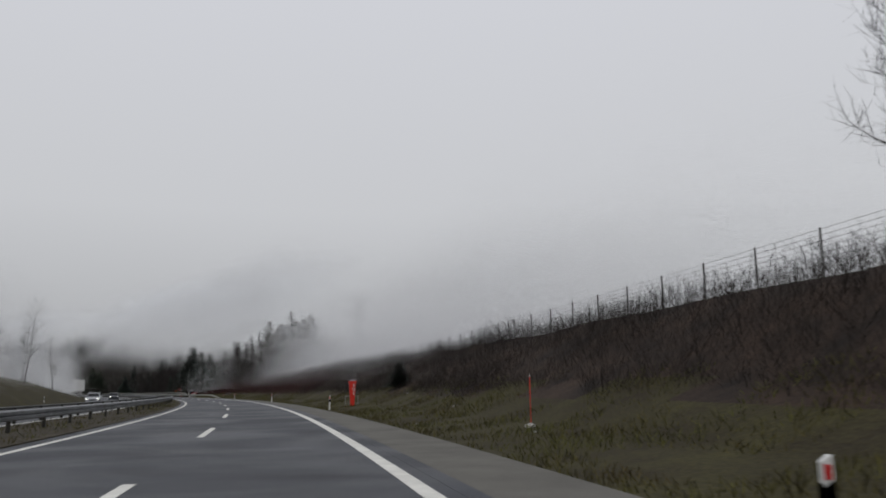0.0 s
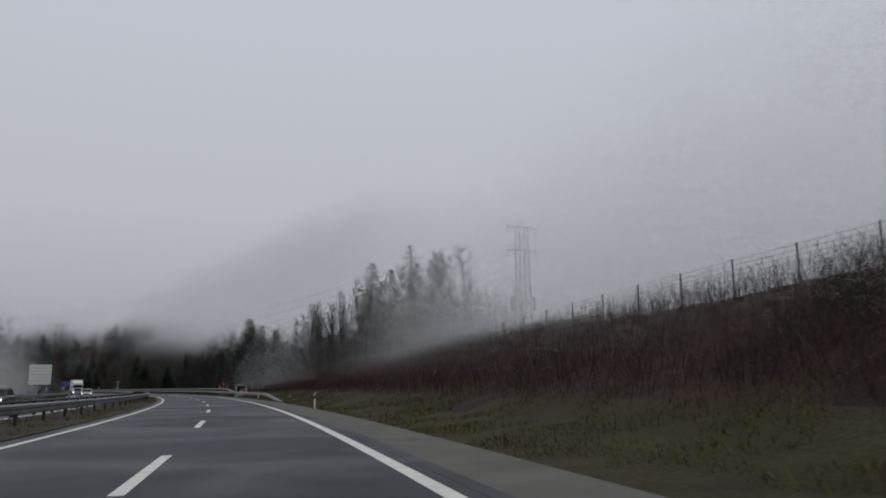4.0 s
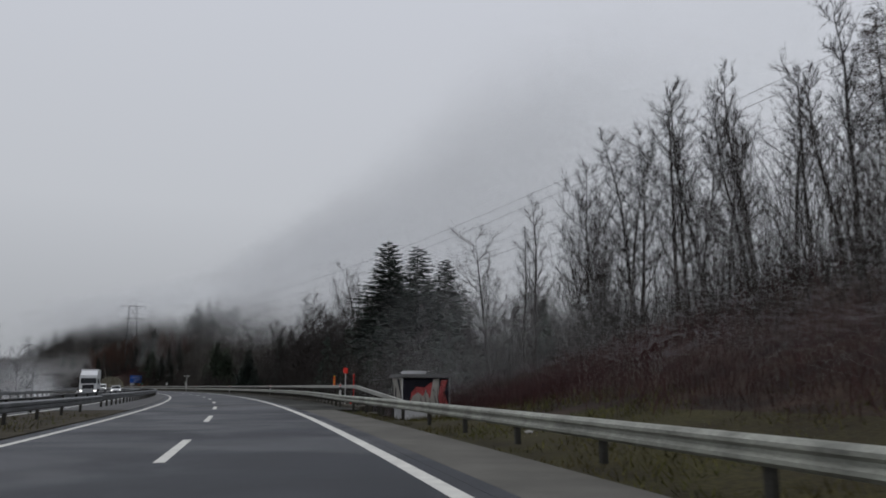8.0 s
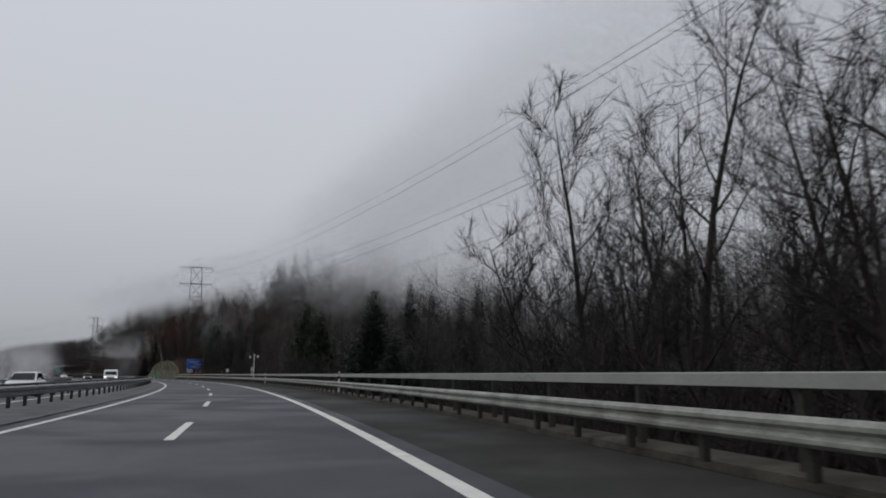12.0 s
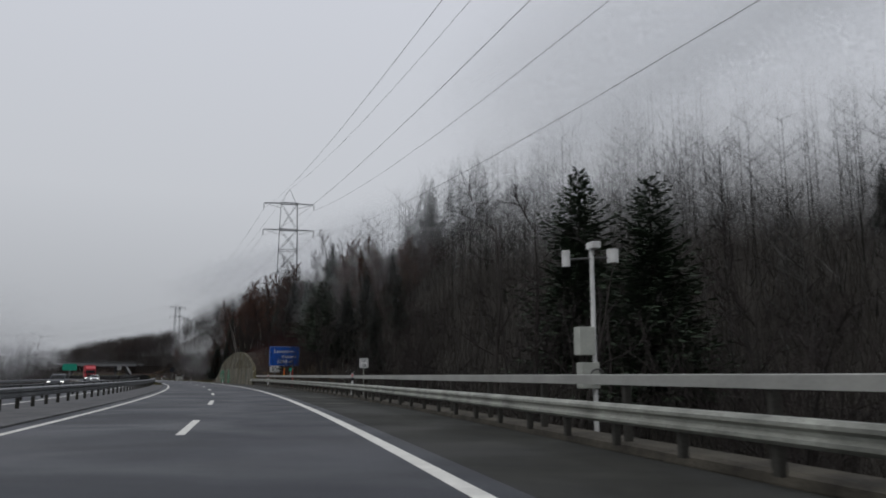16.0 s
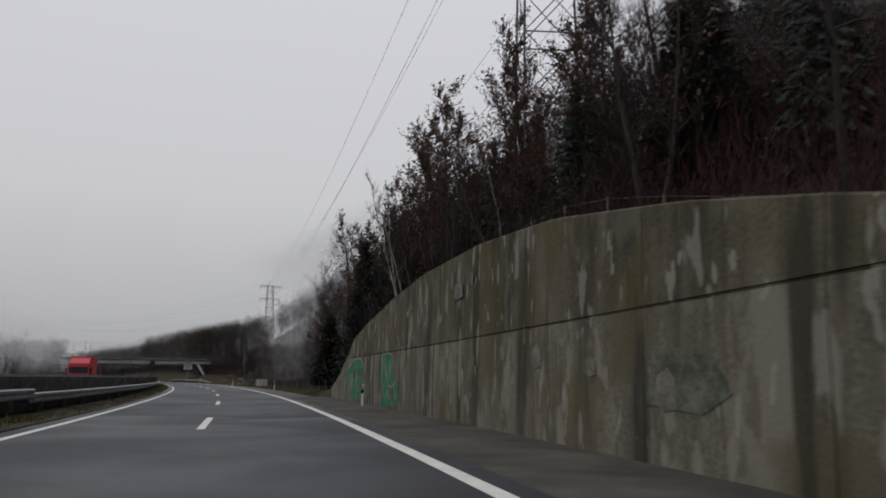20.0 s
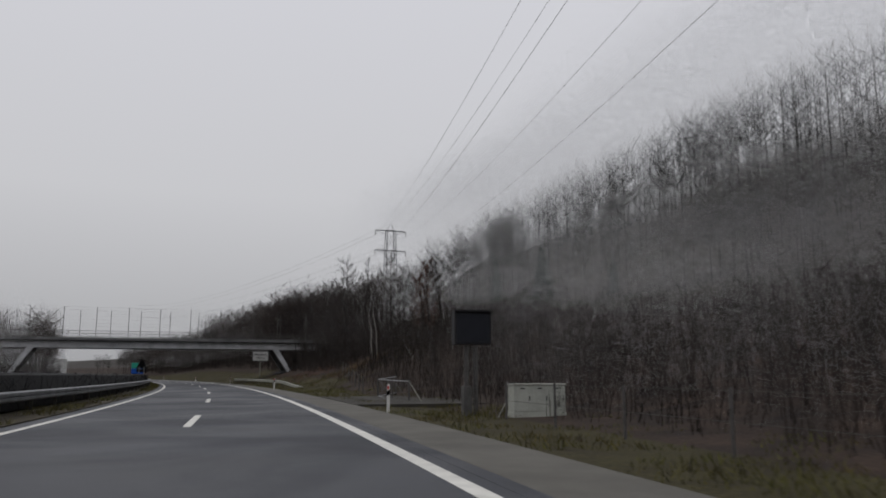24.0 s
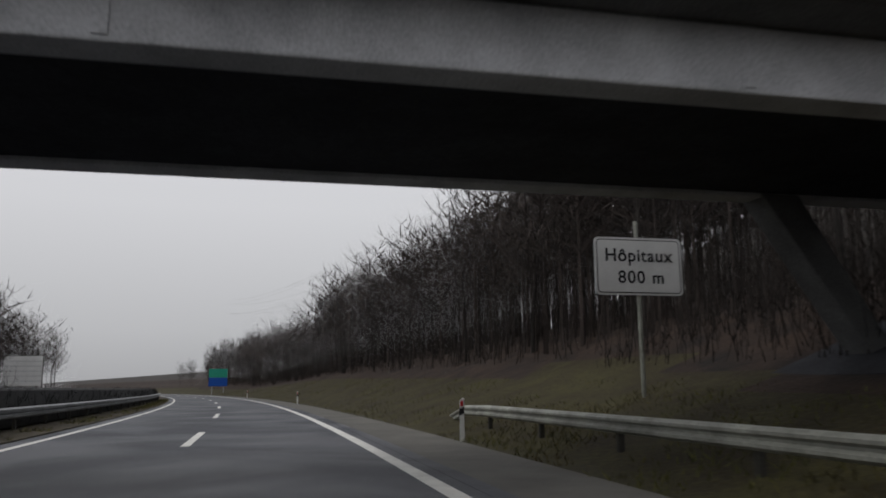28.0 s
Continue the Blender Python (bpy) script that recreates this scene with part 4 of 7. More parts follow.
grove("valley_edge_trees", FOG_LIGHT, [r for r in rows if r[1] >= 27], "bare trees at the foot of the hill with mist put into their colour", "trees")
for s, lat, top in ((468, 15.5, 6), (434, 13, 9.5), (455, 14, 7), (495, 14, 9.5), (504, 13, 7.5), (420, 16, 6.5)):
    plant(WILLOW, s, lat, top, "slender crooked leafless tree close to the railing", "tree", group="trees in the valley", nominal=10)
# above the retaining wall and sign
for s, lat, top in ((510, 18, 14), (516, 16, 13), (524, 13.5, 15), (530, 12, 14.5), (534, 17, 18), (546, 14, 15), (552, 12.5, 13), (520, 22, 19), (540, 21, 20), (556, 15, 12.5), (549, 19, 17), (515, 26, 19)):
    plant(BEECH + ASH, s, lat, top, "tree with withered brown leaves above the concrete wall", "tree", group="trees above the wall")
for s, lat, top, w in ((512, 21, 17, .9), (518, 24, 20, .9), (524, 20, 19, .9), (529, 17.5, 17, .9), (526, 26, 22, .9), (536, 24, 21, .9), (545, 22, 19, .9), (508, 27, 18, .9), (516, 31, 22, .9)):
    plant(SPRUCE, s, lat, top, "dark conifer in the wood above the wall", "spruce", group="conifers above the wall", wide=w, nominal=15)
for i in range(44):
    s, lat = rng.uniform(537, 572), rng.uniform(9.6, 22)
    plant((BEECH + ALDER + ASH + POLES) if i % 4 else BIRCHES, s, lat, max(lie(s, lat) + 5, rng.uniform(9, 14) + (lat - 9) * .35), "dark bare tree crowding over the wall", "tree", group="trees above the wall")
for s, lat, top, w in ((541, 15, 15, .9), (546, 18, 17, .9), (551, 14.5, 15, .9), (555, 17, 17, .95), (559, 13.6, 15, .9), (548, 24, 20, .9), (558, 25, 21, .9), (538, 20, 17, .9)):
    plant(SPRUCE, s, lat, top, "dark conifer in the wood above the wall", "spruce", group="conifers above the wall", wide=w, nominal=15)
for i in range(18):
    s, lat = 533 + i * 1.9, 16 + (i * 7 % 13)
    if i % 3:
        plant(BIG + BROWN, s, lat, lie(s, lat) + 10 + i * 5 % 6, "tall dark tree of the dense wood above the wall", "tree", group="dense wood above the wall", nominal=20)
    else:
        plant(FINE_SPRUCE, s, lat, lie(s, lat) + 10 + i * 5 % 6, "tall dark spruce of the dense wood above the wall", "spruce", group="dense wood above the wall", nominal=15)
for s, lat, hgt in ((60.4, 12.8, 1.0),):
    plant(FINE_SPRUCE, s, lat, lie(s, lat) + hgt, "small dark conifer bush on the cut slope", "bush", group="bushes on the slope", wide=2.6, nominal=15)
plant(ASH, 20, 22.6, 15.5, "leafless tree with hanging twigs on the crest", "tree", group="trees on the bank")
plant(PINE, 507.5, 15.6, 14.3, "dark green pine behind the blue sign", "pine", group="pines", wide=1.6, nominal=12)
for s, lat, top, w in ((498, 17, 13, 1.1), (502, 20.5, 16, 1.0), (495, 23, 14, 1.0), (505, 25, 19, 1.0), (491, 19, 10, 1.1)):
    plant(FINE_SPRUCE, s, lat, top, "dark spruce on the hill behind the blue sign", "spruce", group="spruces behind the sign", wide=w, nominal=15)
plant(PINE, 499.5, 14.5, 11, "dark green pine beside the blue sign", "pine", group="pines", wide=1.3, nominal=12)
plant(PINE, 519, 19, 15, "dark green pine above the wall", "pine", group="pines", nominal=12)
for s, lat, top, w in ((570, 15.5, 16.2, .9), (572, 18.5, 17, .9), (566.5, 13.4, 13, .85), (566, 18, 17, .9), (571, 21, 18, .9), (561, 16, 15, .9), (588.5, 10.9, 8.6, 1.45), (583, 22, 16, .9), (578, 19.5, 16, .9), (582, 16.4, 16.5, 1.1), (577, 12.1, 14.5, .95), (573.5, 13.6, 15.8, .95), (569.5, 12.6, 13.5, .85), (592, 14, 9, 1.2), (556, 19, 17, .9), (563, 22, 19, .9)):
    plant(FINE_SPRUCE, s, lat, top, "dense dark spruce beyond the end of the wall", "spruce", group="spruces beyond the wall", wide=w, nominal=15)
for s, lat, top in ((590.5, 13.2, 19), (583, 15.5, 18), (578, 16.5, 20), (595, 17, 18), (562, 15, 20), (556, 14, 20), (551, 17, 21), (546, 15, 20), (505, 21, 20), (511, 24, 22), (517, 20, 20), (523, 24, 23), (500, 26, 20), (560, 20, 22), (552.8, 12.5, 18), (541, 17, 20), (572, 24, 21), (585, 16, 18), (581, 14, 16)):
    plant(BROWN, s, lat, top, "large tree with withered brown leaves still hanging", "tree", group="large trees by the wall", nominal=20, wide=.85)
for s, lat, top in ((566, 11.2, 9.5), (563, 13, 11), (569, 12, 10)):
    plant(BIRCHES, s, lat, top, "leaning birch with pale bark above the wall", "birch", group="birches")
for s, lat, top in ((586, 11.5, 10.5), (592, 12, 12.8), (600, 12.3, 10.8), (606, 13.2, 10.2), (611, 13, 9.5), (603, 17, 10.5), (617, 14, 9.5), (623, 14, 8), (598, 16, 12.5), (613, 17, 11), (628, 15, 8), (619, 18, 10)):
    plant((BEECH if s < 590 else ASH), s, lat, top, BARE + " at the edge of the verge", "tree", group="trees on the verge")
rows = []
for i in range(46):
    s, lat = rng.uniform(625, 686), rng.uniform(14, 26)
    rows.append((s, lat, lie(s, lat) + rng.uniform(3.0, 5.2), 12))
grove("thicket_trees", LIGHT, rows, "young bare trees in the thicket behind the verge", "trees")
for s, lat, top in ((686, 17, 10), (689, 20, 11.5), (712, 18, 15), (718, 17, 15.5), (724, 18.5, 16), (730, 17.2, 16.2), (736, 19, 16), (742, 20, 16), (726, 23, 17.5), (715, 22, 16.5), (752, 18, 15.5), (762, 17, 15), (772, 16, 14), (784, 16, 13), (796, 15, 12.5), (810, 15, 12), (826, 15, 11.5), (842, 15, 11), (760, 22, 16), (775, 21, 15), (790, 20, 14.5), (806, 20, 14), (822, 20, 13.5), (860, 15, 11), (880, 15, 11), (900, 15, 11), (870, 20, 12)):
    plant(ALDER + POLES + ASH[:1], s, lat, top, "slender leafless tree on the motorway bank", "tree", group="trees on the bank by the bridge")
for s, lat, top, w in ((723, 46.9, 20.5, .9), (749, 52.1, 22.5, .8), (700, 44, 15, .8)):
    plant(SPRUCE, s, lat, top, "dark pointed spruce in front of the misty wood", "spruce", group="spruces before the wood", wide=w, nominal=15)
rows = []
for i in range(70):
    s, lat = rng.uniform(708, 748), rng.uniform(14.5, 26)
    rows.append((s, lat, lie(s, lat) + rng.uniform(5, 8.5), 11))
grove("bank_trees", LIGHT + POLES[:1], rows, "crowded slender leafless stems on the motorway bank", "trees")
plant(BROWN, 690.5, 19.5, 12, "tree with withered brown leaves on the grassy bank", "tree", group="trees on the bank by the bridge", nominal=20)
for s, lat, top in ((704, 17.5, 9), (702, 16.5, 7.5), (709, 18, 10)):
    plant(BIRCHES[:1], s, lat, top, "leaning birch with pale bark on the bank", "birch", group="birches")
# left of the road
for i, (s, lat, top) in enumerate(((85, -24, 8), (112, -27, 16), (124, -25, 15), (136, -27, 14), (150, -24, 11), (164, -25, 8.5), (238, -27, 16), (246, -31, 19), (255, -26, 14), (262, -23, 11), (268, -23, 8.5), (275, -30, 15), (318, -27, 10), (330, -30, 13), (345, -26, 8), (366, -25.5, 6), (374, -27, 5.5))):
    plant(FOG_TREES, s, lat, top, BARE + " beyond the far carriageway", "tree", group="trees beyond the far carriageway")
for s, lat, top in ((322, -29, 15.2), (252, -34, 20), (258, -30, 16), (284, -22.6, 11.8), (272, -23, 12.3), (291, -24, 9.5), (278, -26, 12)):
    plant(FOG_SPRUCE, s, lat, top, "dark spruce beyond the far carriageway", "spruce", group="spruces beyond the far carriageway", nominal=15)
rows = []
for i in range(44):
    s, lat = 470 + i * 9 + rng.uniform(-4, 4), rng.uniform(-34, -23)
    rows.append((s, lat, rng.uniform(7, 11.5) * (.7 if s < 530 else 1), 12))
grove("far_side_trees", FOG_LIGHT, rows, "leafless trees beyond the far carriageway with haze put into their colour", "trees")


# woods on the hill: too many to count
def small_tree(conifer):
    V, F = [], []
    if conifer:
        for lev in range(17):
            f = lev / 17
            for k in range(9):
                w = rng.uniform(0, math.tau)
                ln = .2 * (1 - f) * rng.uniform(.7, 1.1) + .015
                o = Vector((math.cos(w), math.sin(w), 0))
                sd = Vector((-o.y, o.x, 0)) * ln * .24
                i = len(V)
                V.extend([Vector((0, 0, .12 + .88 * f)), o * ln + sd + Vector((0, 0, .05 + .88 * f)), o * ln * 1.15 + Vector((0, 0, .03 + .88 * f)), o * ln - sd + Vector((0, 0, .05 + .88 * f))])
                F.extend([(i, i + 1, i + 2), (i, i + 2, i + 3)])
        return V, F
    twig_tube(V, F, Vector((0, 0, -.02)), Vector((0, 0, .8)), .0055, .002)
    for k in range(24):
        z = rng.uniform(.3, .82)
        w = rng.uniform(0, math.tau)
        p = Vector((0, 0, z))
        q = p + Vector((math.cos(w) * .15, math.sin(w) * .15, rng.uniform(.06, .2)))
        i = len(V)
        V.extend([p, p + Vector((0, 0, .008)), q])
        F.append((i, i + 1, i + 2))
        for u in range(4):
            a = p + (q - p) * rng.uniform(.3, 1)
            b = a + Vector((rng.uniform(-.08, .08), rng.uniform(-.08, .08), rng.uniform(.03, .13)))
            c = Vector((rng.uniform(-1, 1), rng.uniform(-1, 1), 0)) * .0032
            i = len(V)
            V.extend([a - c, a + c, b])
            F.append((i, i + 1, i + 2))
    return V, F


def scatter(name, models, places, material, label, category):
    """One mesh of many plants. places: rows of x, y, z, height, width."""
    VV, FF, base = [], [], 0
    mods = [(np.array([tuple(v) for v in V]), F) for V, F in models]
    for x, y, z, h, w in places:
        V, F = mods[nrng.integers(len(mods))]
        a = nrng.uniform(0, math.tau)
        c, s_ = math.cos(a), math.sin(a)
        W = np.stack([(V[:, 0] * c - V[:, 1] * s_) * h * w + x, (V[:, 0] * s_ + V[:, 1] * c) * h * w + y, V[:, 2] * h + z], 1)
        VV.append(W)
        FF += [tuple(k + base for k in f) for f in F]
        base += len(W)
    ob = new(name, mesh_of(name, np.concatenate(VV), FF, material))
    return tagged(ob, label, category, kind="stuff")


def wood(n, s0, s1, l0, l1, h0, h1, w=1.0):
    s, l = nrng.uniform(s0, s1, n), nrng.uniform(l0, l1, n)
    P = along(s, l, land(s, l) - .3)
    return np.c_[P, nrng.uniform(h0, h1, n), np.full(n, w)]


BROAD = [small_tree(False) for _ in range(6)]
CONES = [small_tree(True) for _ in range(4)]
# haze on these woods is the height fade in their materials
scatter("hillside_wood", BROAD, np.concatenate([wood(1300, 330, 600, 27, 105, 11, 17, 1.1), wood(1500, 600, 822, 58, 118, 15, 21, .9)]), WOODS, "dense leafless hillside wood fading out with height to stand for low cloud", "woods")
scatter("hillside_conifers", CONES, np.concatenate([wood(100, 380, 560, 52, 95, 12, 19), wood(26, 484, 560, 34, 60, 11, 16)]), WOODS_DARK, "dark conifers among the hillside wood, fading out with height", "woods")
scatter("far_wood", BROAD, np.concatenate([wood(260, 560, 700, 36, 60, 7, 11, 1.1), wood(60, 930, 1010, 14, 40, 6, 9, 1.2)]), WOODS, "leafless wood along the motorway bank, fading out with height as haze", "woods")
scatter("bank_wood", BROAD, np.concatenate([wood(520, 762, 850, 15.5, 40, 11, 15, 1.25), wood(420, 850, 960, 15, 45, 9, 13, 1.3)]), WOODS_BANK, "dense brown leafless wood on the bank beyond the bridge", "woods")
scatter("far_left_wood", BROAD, wood(260, 760, 900, -46, -21, 10, 14, 1.3), WOODS_BANK, "dense leafless wood beyond the hedge", "woods")
scatter("left_wood", BROAD, np.concatenate([wood(260, 470, 950, -70, -28, 7, 11, 1.2), wood(120, 90, 290, -70, -32, 9, 14, 1.2)]), WOODS_FAR, "leafless wood beyond the far carriageway with haze put into its colour", "woods")


# brush, grass and hedge twigs: thin blades
def blades(name, s, lat, h, width, lean, material, label, category, base=None, twigs=0):
    n = len(s)
    z = land(s, lat) if base is None else base
    P = along(s, lat, z - .04)
    up = np.stack([nrng.normal(0, lean, n), nrng.normal(0, lean, n), np.ones(n)], 1) * h[:, None]
    a = nrng.uniform(0, math.tau, n)
    sd = np.stack([np.cos(a), np.sin(a), 0 * a], 1) * (width[:, None] if np.ndim(width) else width)
    mid = P + up * .55 + np.stack([nrng.normal(0, .04, n), nrng.normal(0, .04, n), 0 * a], 1) * h[:, None]
    V = np.stack([P - sd, P + sd, mid + sd * .7, mid - sd * .7, P + up], 1)
    idx = np.arange(n)[:, None] * 5
    quads = (idx + np.array([[0, 1, 2, 3]])).tolist()
    tris = (idx + np.array([[3, 2, 4]])).tolist()
    V = V.reshape(-1, 3)
    faces = quads + tris
    if twigs:
        k = np.repeat(np.arange(n), twigs)
        f = nrng.uniform(.25, .9, len(k))[:, None]
        A = P[k] + (up[k]) * f
        B = A + np.stack([nrng.normal(0, .22, len(k)), nrng.normal(0, .22, len(k)), nrng.uniform(.05, .4, len(k))], 1) * np.minimum(h[k], 3.2)[:, None] * .6
        c = np.stack([nrng.normal(0, 1, len(k)), nrng.normal(0, 1, len(k)), 0 * k], 1) * (width * .6 if not np.ndim(width) else width[k][:, None] * .6)
        off = len(V)
        V = np.concatenate([V, np.stack([A - c, A + c, B], 1).reshape(-1, 3)])
        faces += (off + np.arange(len(k))[:, None] * 3 + np.array([[0, 1, 2]])).tolist()
    ob = new(name, mesh_of(name, V, faces, material))
    return tagged(ob, label, category, kind="stuff")


def area(n, s0, s1, l0, l1):
    return nrng.uniform(s0, s1, n), nrng.uniform(l0, l1, n)


s, l = area(32000, -5, 120, 11.4, 18.5)
hump = np.array([noise.noise(Vector((a * .22, b * .35, 4.1))) for a, b in zip(s, l)])
s, l, hump = s[hump + (l - 12.2) * .5 > -.12], l[hump + (l - 12.2) * .5 > -.12], hump[hump + (l - 12.2) * .5 > -.12]
blades("brown_brush", s, l, nrng.uniform(.3, .85, len(s)) * (1 + 1.1 * np.clip(hump, -.4, .8)) * (1 + .5 * (l > 16)), .007, .55, BRUSH, "tangled brown brush covering the cut slope", "brush", twigs=4)
s, l = area(24000, 105, 236, 10.8, 19)
keep = nrng.random(len(s)) < np.clip((l - 10.5) / 2, .1, 1)
blades("red_brush", s[keep], l[keep], nrng.uniform(.5, 1.5, keep.sum()), .0075, .3, BRUSH_RED, "dark red dogwood thicket on the slope", "brush", twigs=4)
s, l = area(1700, 0, 215, 15.8, 20)
blades("tall_saplings", s, l, nrng.uniform(.5, 1.5, len(s)), .012, .1, BRUSH, "tall thin saplings along the crest fence", "saplings", twigs=5)
s, l = area(7000, 196, 264, 17, 42)
blades("bank_undergrowth", s, l, nrng.uniform(2.5, 8.0, len(s)) * np.clip((l - 13) / 9, .4, 1), .017, .17, BRUSH, "dense bare undergrowth of the wooded bank", "undergrowth", twigs=6)
s, l = area(3000, 488, 532, 10, 26)
blades("hill_foot_brush", s, l, nrng.uniform(.4, 1.7, len(s)), .014, .3, BRUSH_RED, "rust-brown brush at the foot of the wooded hill", "brush", twigs=5)
s, l = area(5000, 225, 262, 9, 26)
blades("bank_brush", s, l, nrng.uniform(.5, 1.8, len(s)), .013, .3, BRUSH_RED, "rust-brown brush under the bare trees", "brush", twigs=4)
s, l = area(12000, 345, 512, 9.2, 46)
blades("valley_thicket", s, l, nrng.uniform(4, 12, len(s)) * np.clip((l - 5) / 12, .55, 1.15), .02, .16, BRUSH_MIST, "dense bare thicket below the viaduct", "thicket", twigs=6)
s, l = area(13000, 256, 345, 9.5, 34)
blades("viaduct_thicket", s, l, nrng.uniform(5, 11.5, len(s)) * np.clip((352 - s) / 45, .4, 1), .022, .16, BRUSH, "dense bare thicket under the viaduct trees", "thicket", twigs=6)
s, l = area(12000, 506, 566, 9.5, 34)
blades("wall_top_brush", s, l, nrng.uniform(.6, 2.2, len(s)) * np.clip((l - 8.5) / 3.0, .3, 3), .017, .3, BRUSH_RED, "rusty brush and young trees above the wall", "brush", twigs=5)
s, l = area(9000, 534, 582, 10.5, 34)
blades("wall_wood", s, l, nrng.uniform(2.0, 6.5, len(s)) * np.clip((l - 9.5) / 5, .3, 1.3), .018, .2, BRUSH, "dark undergrowth of the wood above the wall", "undergrowth", twigs=7)
def clearing(s, l):
    """The grassy strip that climbs the bank."""
    return (np.abs(s - (696 + (l - 10) * .8)) > 4.0) | (l > 25)


s, l = area(12000, 572, 700, 11, 32)
s, l = s[clearing(s, l)], l[clearing(s, l)]
blades("verge_thicket", s, l, nrng.uniform(1, 4.2, len(s)) * np.clip((l - 9) / 8, .3, 1), .016, .16, BRUSH, "bare thicket behind the verge fence", "thicket", twigs=6)
s, l = area(7000, 762, 940, 14.5, 34)
blades("far_bank_thicket", s, l, nrng.uniform(2, 8, len(s)), .022, .14, BRUSH, "brown undergrowth of the wood beyond the bridge", "undergrowth", twigs=6)
s, l = area(11000, 690, 760, 13.5, 32)
s, l = s[clearing(s, l)], l[clearing(s, l)]
blades("bank_thicket", s, l, nrng.uniform(1, 4.5, len(s)) * np.clip((l - 11) / 8, .25, 1), .016, .16, BRUSH, "brown thicket on the bank by the bridge", "thicket", twigs=6)
s, l = area(9000, 470, 860, -34, -20)
blades("left_thicket", s, l, nrng.uniform(1, 4.5, len(s)), .025, .16, BRUSH, "bare thicket beyond the far carriageway", "thicket", twigs=4)
for nm, s0, s1, l0, l1, n in (("bank_grass", -5, 245, 6.4, 13.5, 92000), ("verge_grass", 566, 760, 6.35, 12.5, 50000), ("slope_grass", 689, 712, 11, 25, 8000), ("far_bank_grass", 760, 900, 6.4, 13, 9000), ("median_grass", 0, 240, -8.2, -4.6, 12000), ("hedge_foot_grass", 516, 830, -5.5, -4.5, 16000)):
    s, l = area(n, s0, s1, l0, l1)
    tuft = np.array([noise.noise(Vector((a * .5, b * .5, 1.7))) for a, b in zip(s, l)])
    keep = (tuft > -.12) & ((s < 702) | (l < 10.2) | (nrng.random(len(s)) < .4) | (s > 744))
    h = nrng.uniform(.06, .2, len(s)) * (1 + 1.4 * np.clip(tuft, 0, 1))
    blades(nm, s[keep], l[keep], h[keep], .013, .55, GRASS, "tufts of short winter grass, green and straw", "grass", base=(None if l0 > 0 else np.full(keep.sum(), .05)))


def hedge(s0, s1):
    h = thing("hedge", pose(0, 0, 0), "clipped dark leafless hedge in the median behind the guardrail", "hedge", "median hedge")
    prof = [(-7.5, .1), (-7.6, .8), (-7.4, 1.3), (-6.9, 1.4), (-6.3, 1.3), (-6.1, .8), (-6.2, .1)]
    child("hedge_core", sweep("hedge_core", prof, s0, s1, HEDGE, step=2.5), h)
    n = int((s1 - s0) * 60)
    s, l = nrng.uniform(s0, s1, n), nrng.uniform(-7.75, -5.95, n)
    ob = blades("twig_cover", s, l, nrng.uniform(.35, .62, n), .012, .4, HEDGE, "", "", base=nrng.uniform(.1, 1.0, n), twigs=3)
    ob.parent = h
    for k in ("kind", "label", "category"):
        if k in ob:
            del ob[k]
    return h


s, l = area(7000, 698, 743, 9.6, 17)
blades("fallen_leaves", s, l, nrng.uniform(.04, .1, len(s)), .035, 1.6, LEAF, "fallen brown leaves strewn over the bank", "leaf litter")
s, l = area(2600, 489, 512, 8.6, 15)
blades("dead_grass", s, l, nrng.uniform(.3, 1.1, len(s)), .014, .45, STRAW, "clumps of pale dead grass behind the railing", "grass", twigs=2)
s, l = area(3500, 690, 712, 11.5, 25)
keep = ~clearing(s, l)
blades("slope_straw", s[keep], l[keep], nrng.uniform(.15, .5, keep.sum()), .014, .5, STRAW, "dead straw and fern on the grassy strip", "grass", twigs=2)
hedge(535, 622)
hedge(628, 749)
hedge(754, 860)

# ---- roadside things ----
def delineator():
    d = thing("delineator_post", pose(0, 0, 0), "white plastic delineator post with black band and red reflector", "delineator", "delineator posts")
    bm = bmesh.new()
    ring = [(-.06, -.03), (.06, -.03), (.045, .05), (-.045, .05)]
    lo = [bm.verts.new((x, y, -.15)) for x, y in ring]
    hi = [bm.verts.new((x * .9, y * .9, .95 + .06 * (x > 0))) for x, y in ring]
    for k in range(4):
        bm.faces.new((lo[k], lo[(k + 1) % 4], hi[(k + 1) % 4], hi[k]))
    bm.faces.new(hi)
    bm.faces.new(lo[::-1])
    part("post", bm, WHITE, d)
    band = bmesh.new()
    for y, o in ((-.031, 1), (.047, -1)):
        vs = [band.verts.new(v) for v in ((-.058, y, .56), (.058, y, .62), (.056, y, .80), (-.056, y, .74))]
        band.faces.new(vs[::o])
    for x in (-.058, .058):
        vs = [band.verts.new(v) for v in ((x, -.031, .59), (x, .05, .59), (x, .05, .77), (x, -.031, .77))]
        band.faces.new(vs)
    bmesh.ops.solidify(band, geom=band.faces[:], thickness=.004)
    part("black_band", band, BLACK, d, "black slanted band")
    part("reflector", box(-.042, .03, -.04, -.028, .80, .93, .004), RED_REFLECT, d, "red rectangular reflector")
    return d


first = delineator()
for s, lat, z in ((56.2, 6.9, -.08), (103, 6.5, 0), (153.4, 6.55, .0), (203, 7.3, .02), (247, 7.15, .45), (294.3, 7.15, .45), (343, 7.15, .45), (391.8, 7.15, .45), (442.3, 7.15, .45), (495, 7.15, .45), (547.4, 6.6, 0), (599, 6.7, -.03), (651, 6.7, -.02), (703, 6.7, .02), (752.7, 6.7, .0), (803, 6.7, 0), (853, 6.7, 0)):
    copy_thing(first, spot(s, lat, z - .02))
first.matrix_basis = spot(6.2, 6.75, -.33)
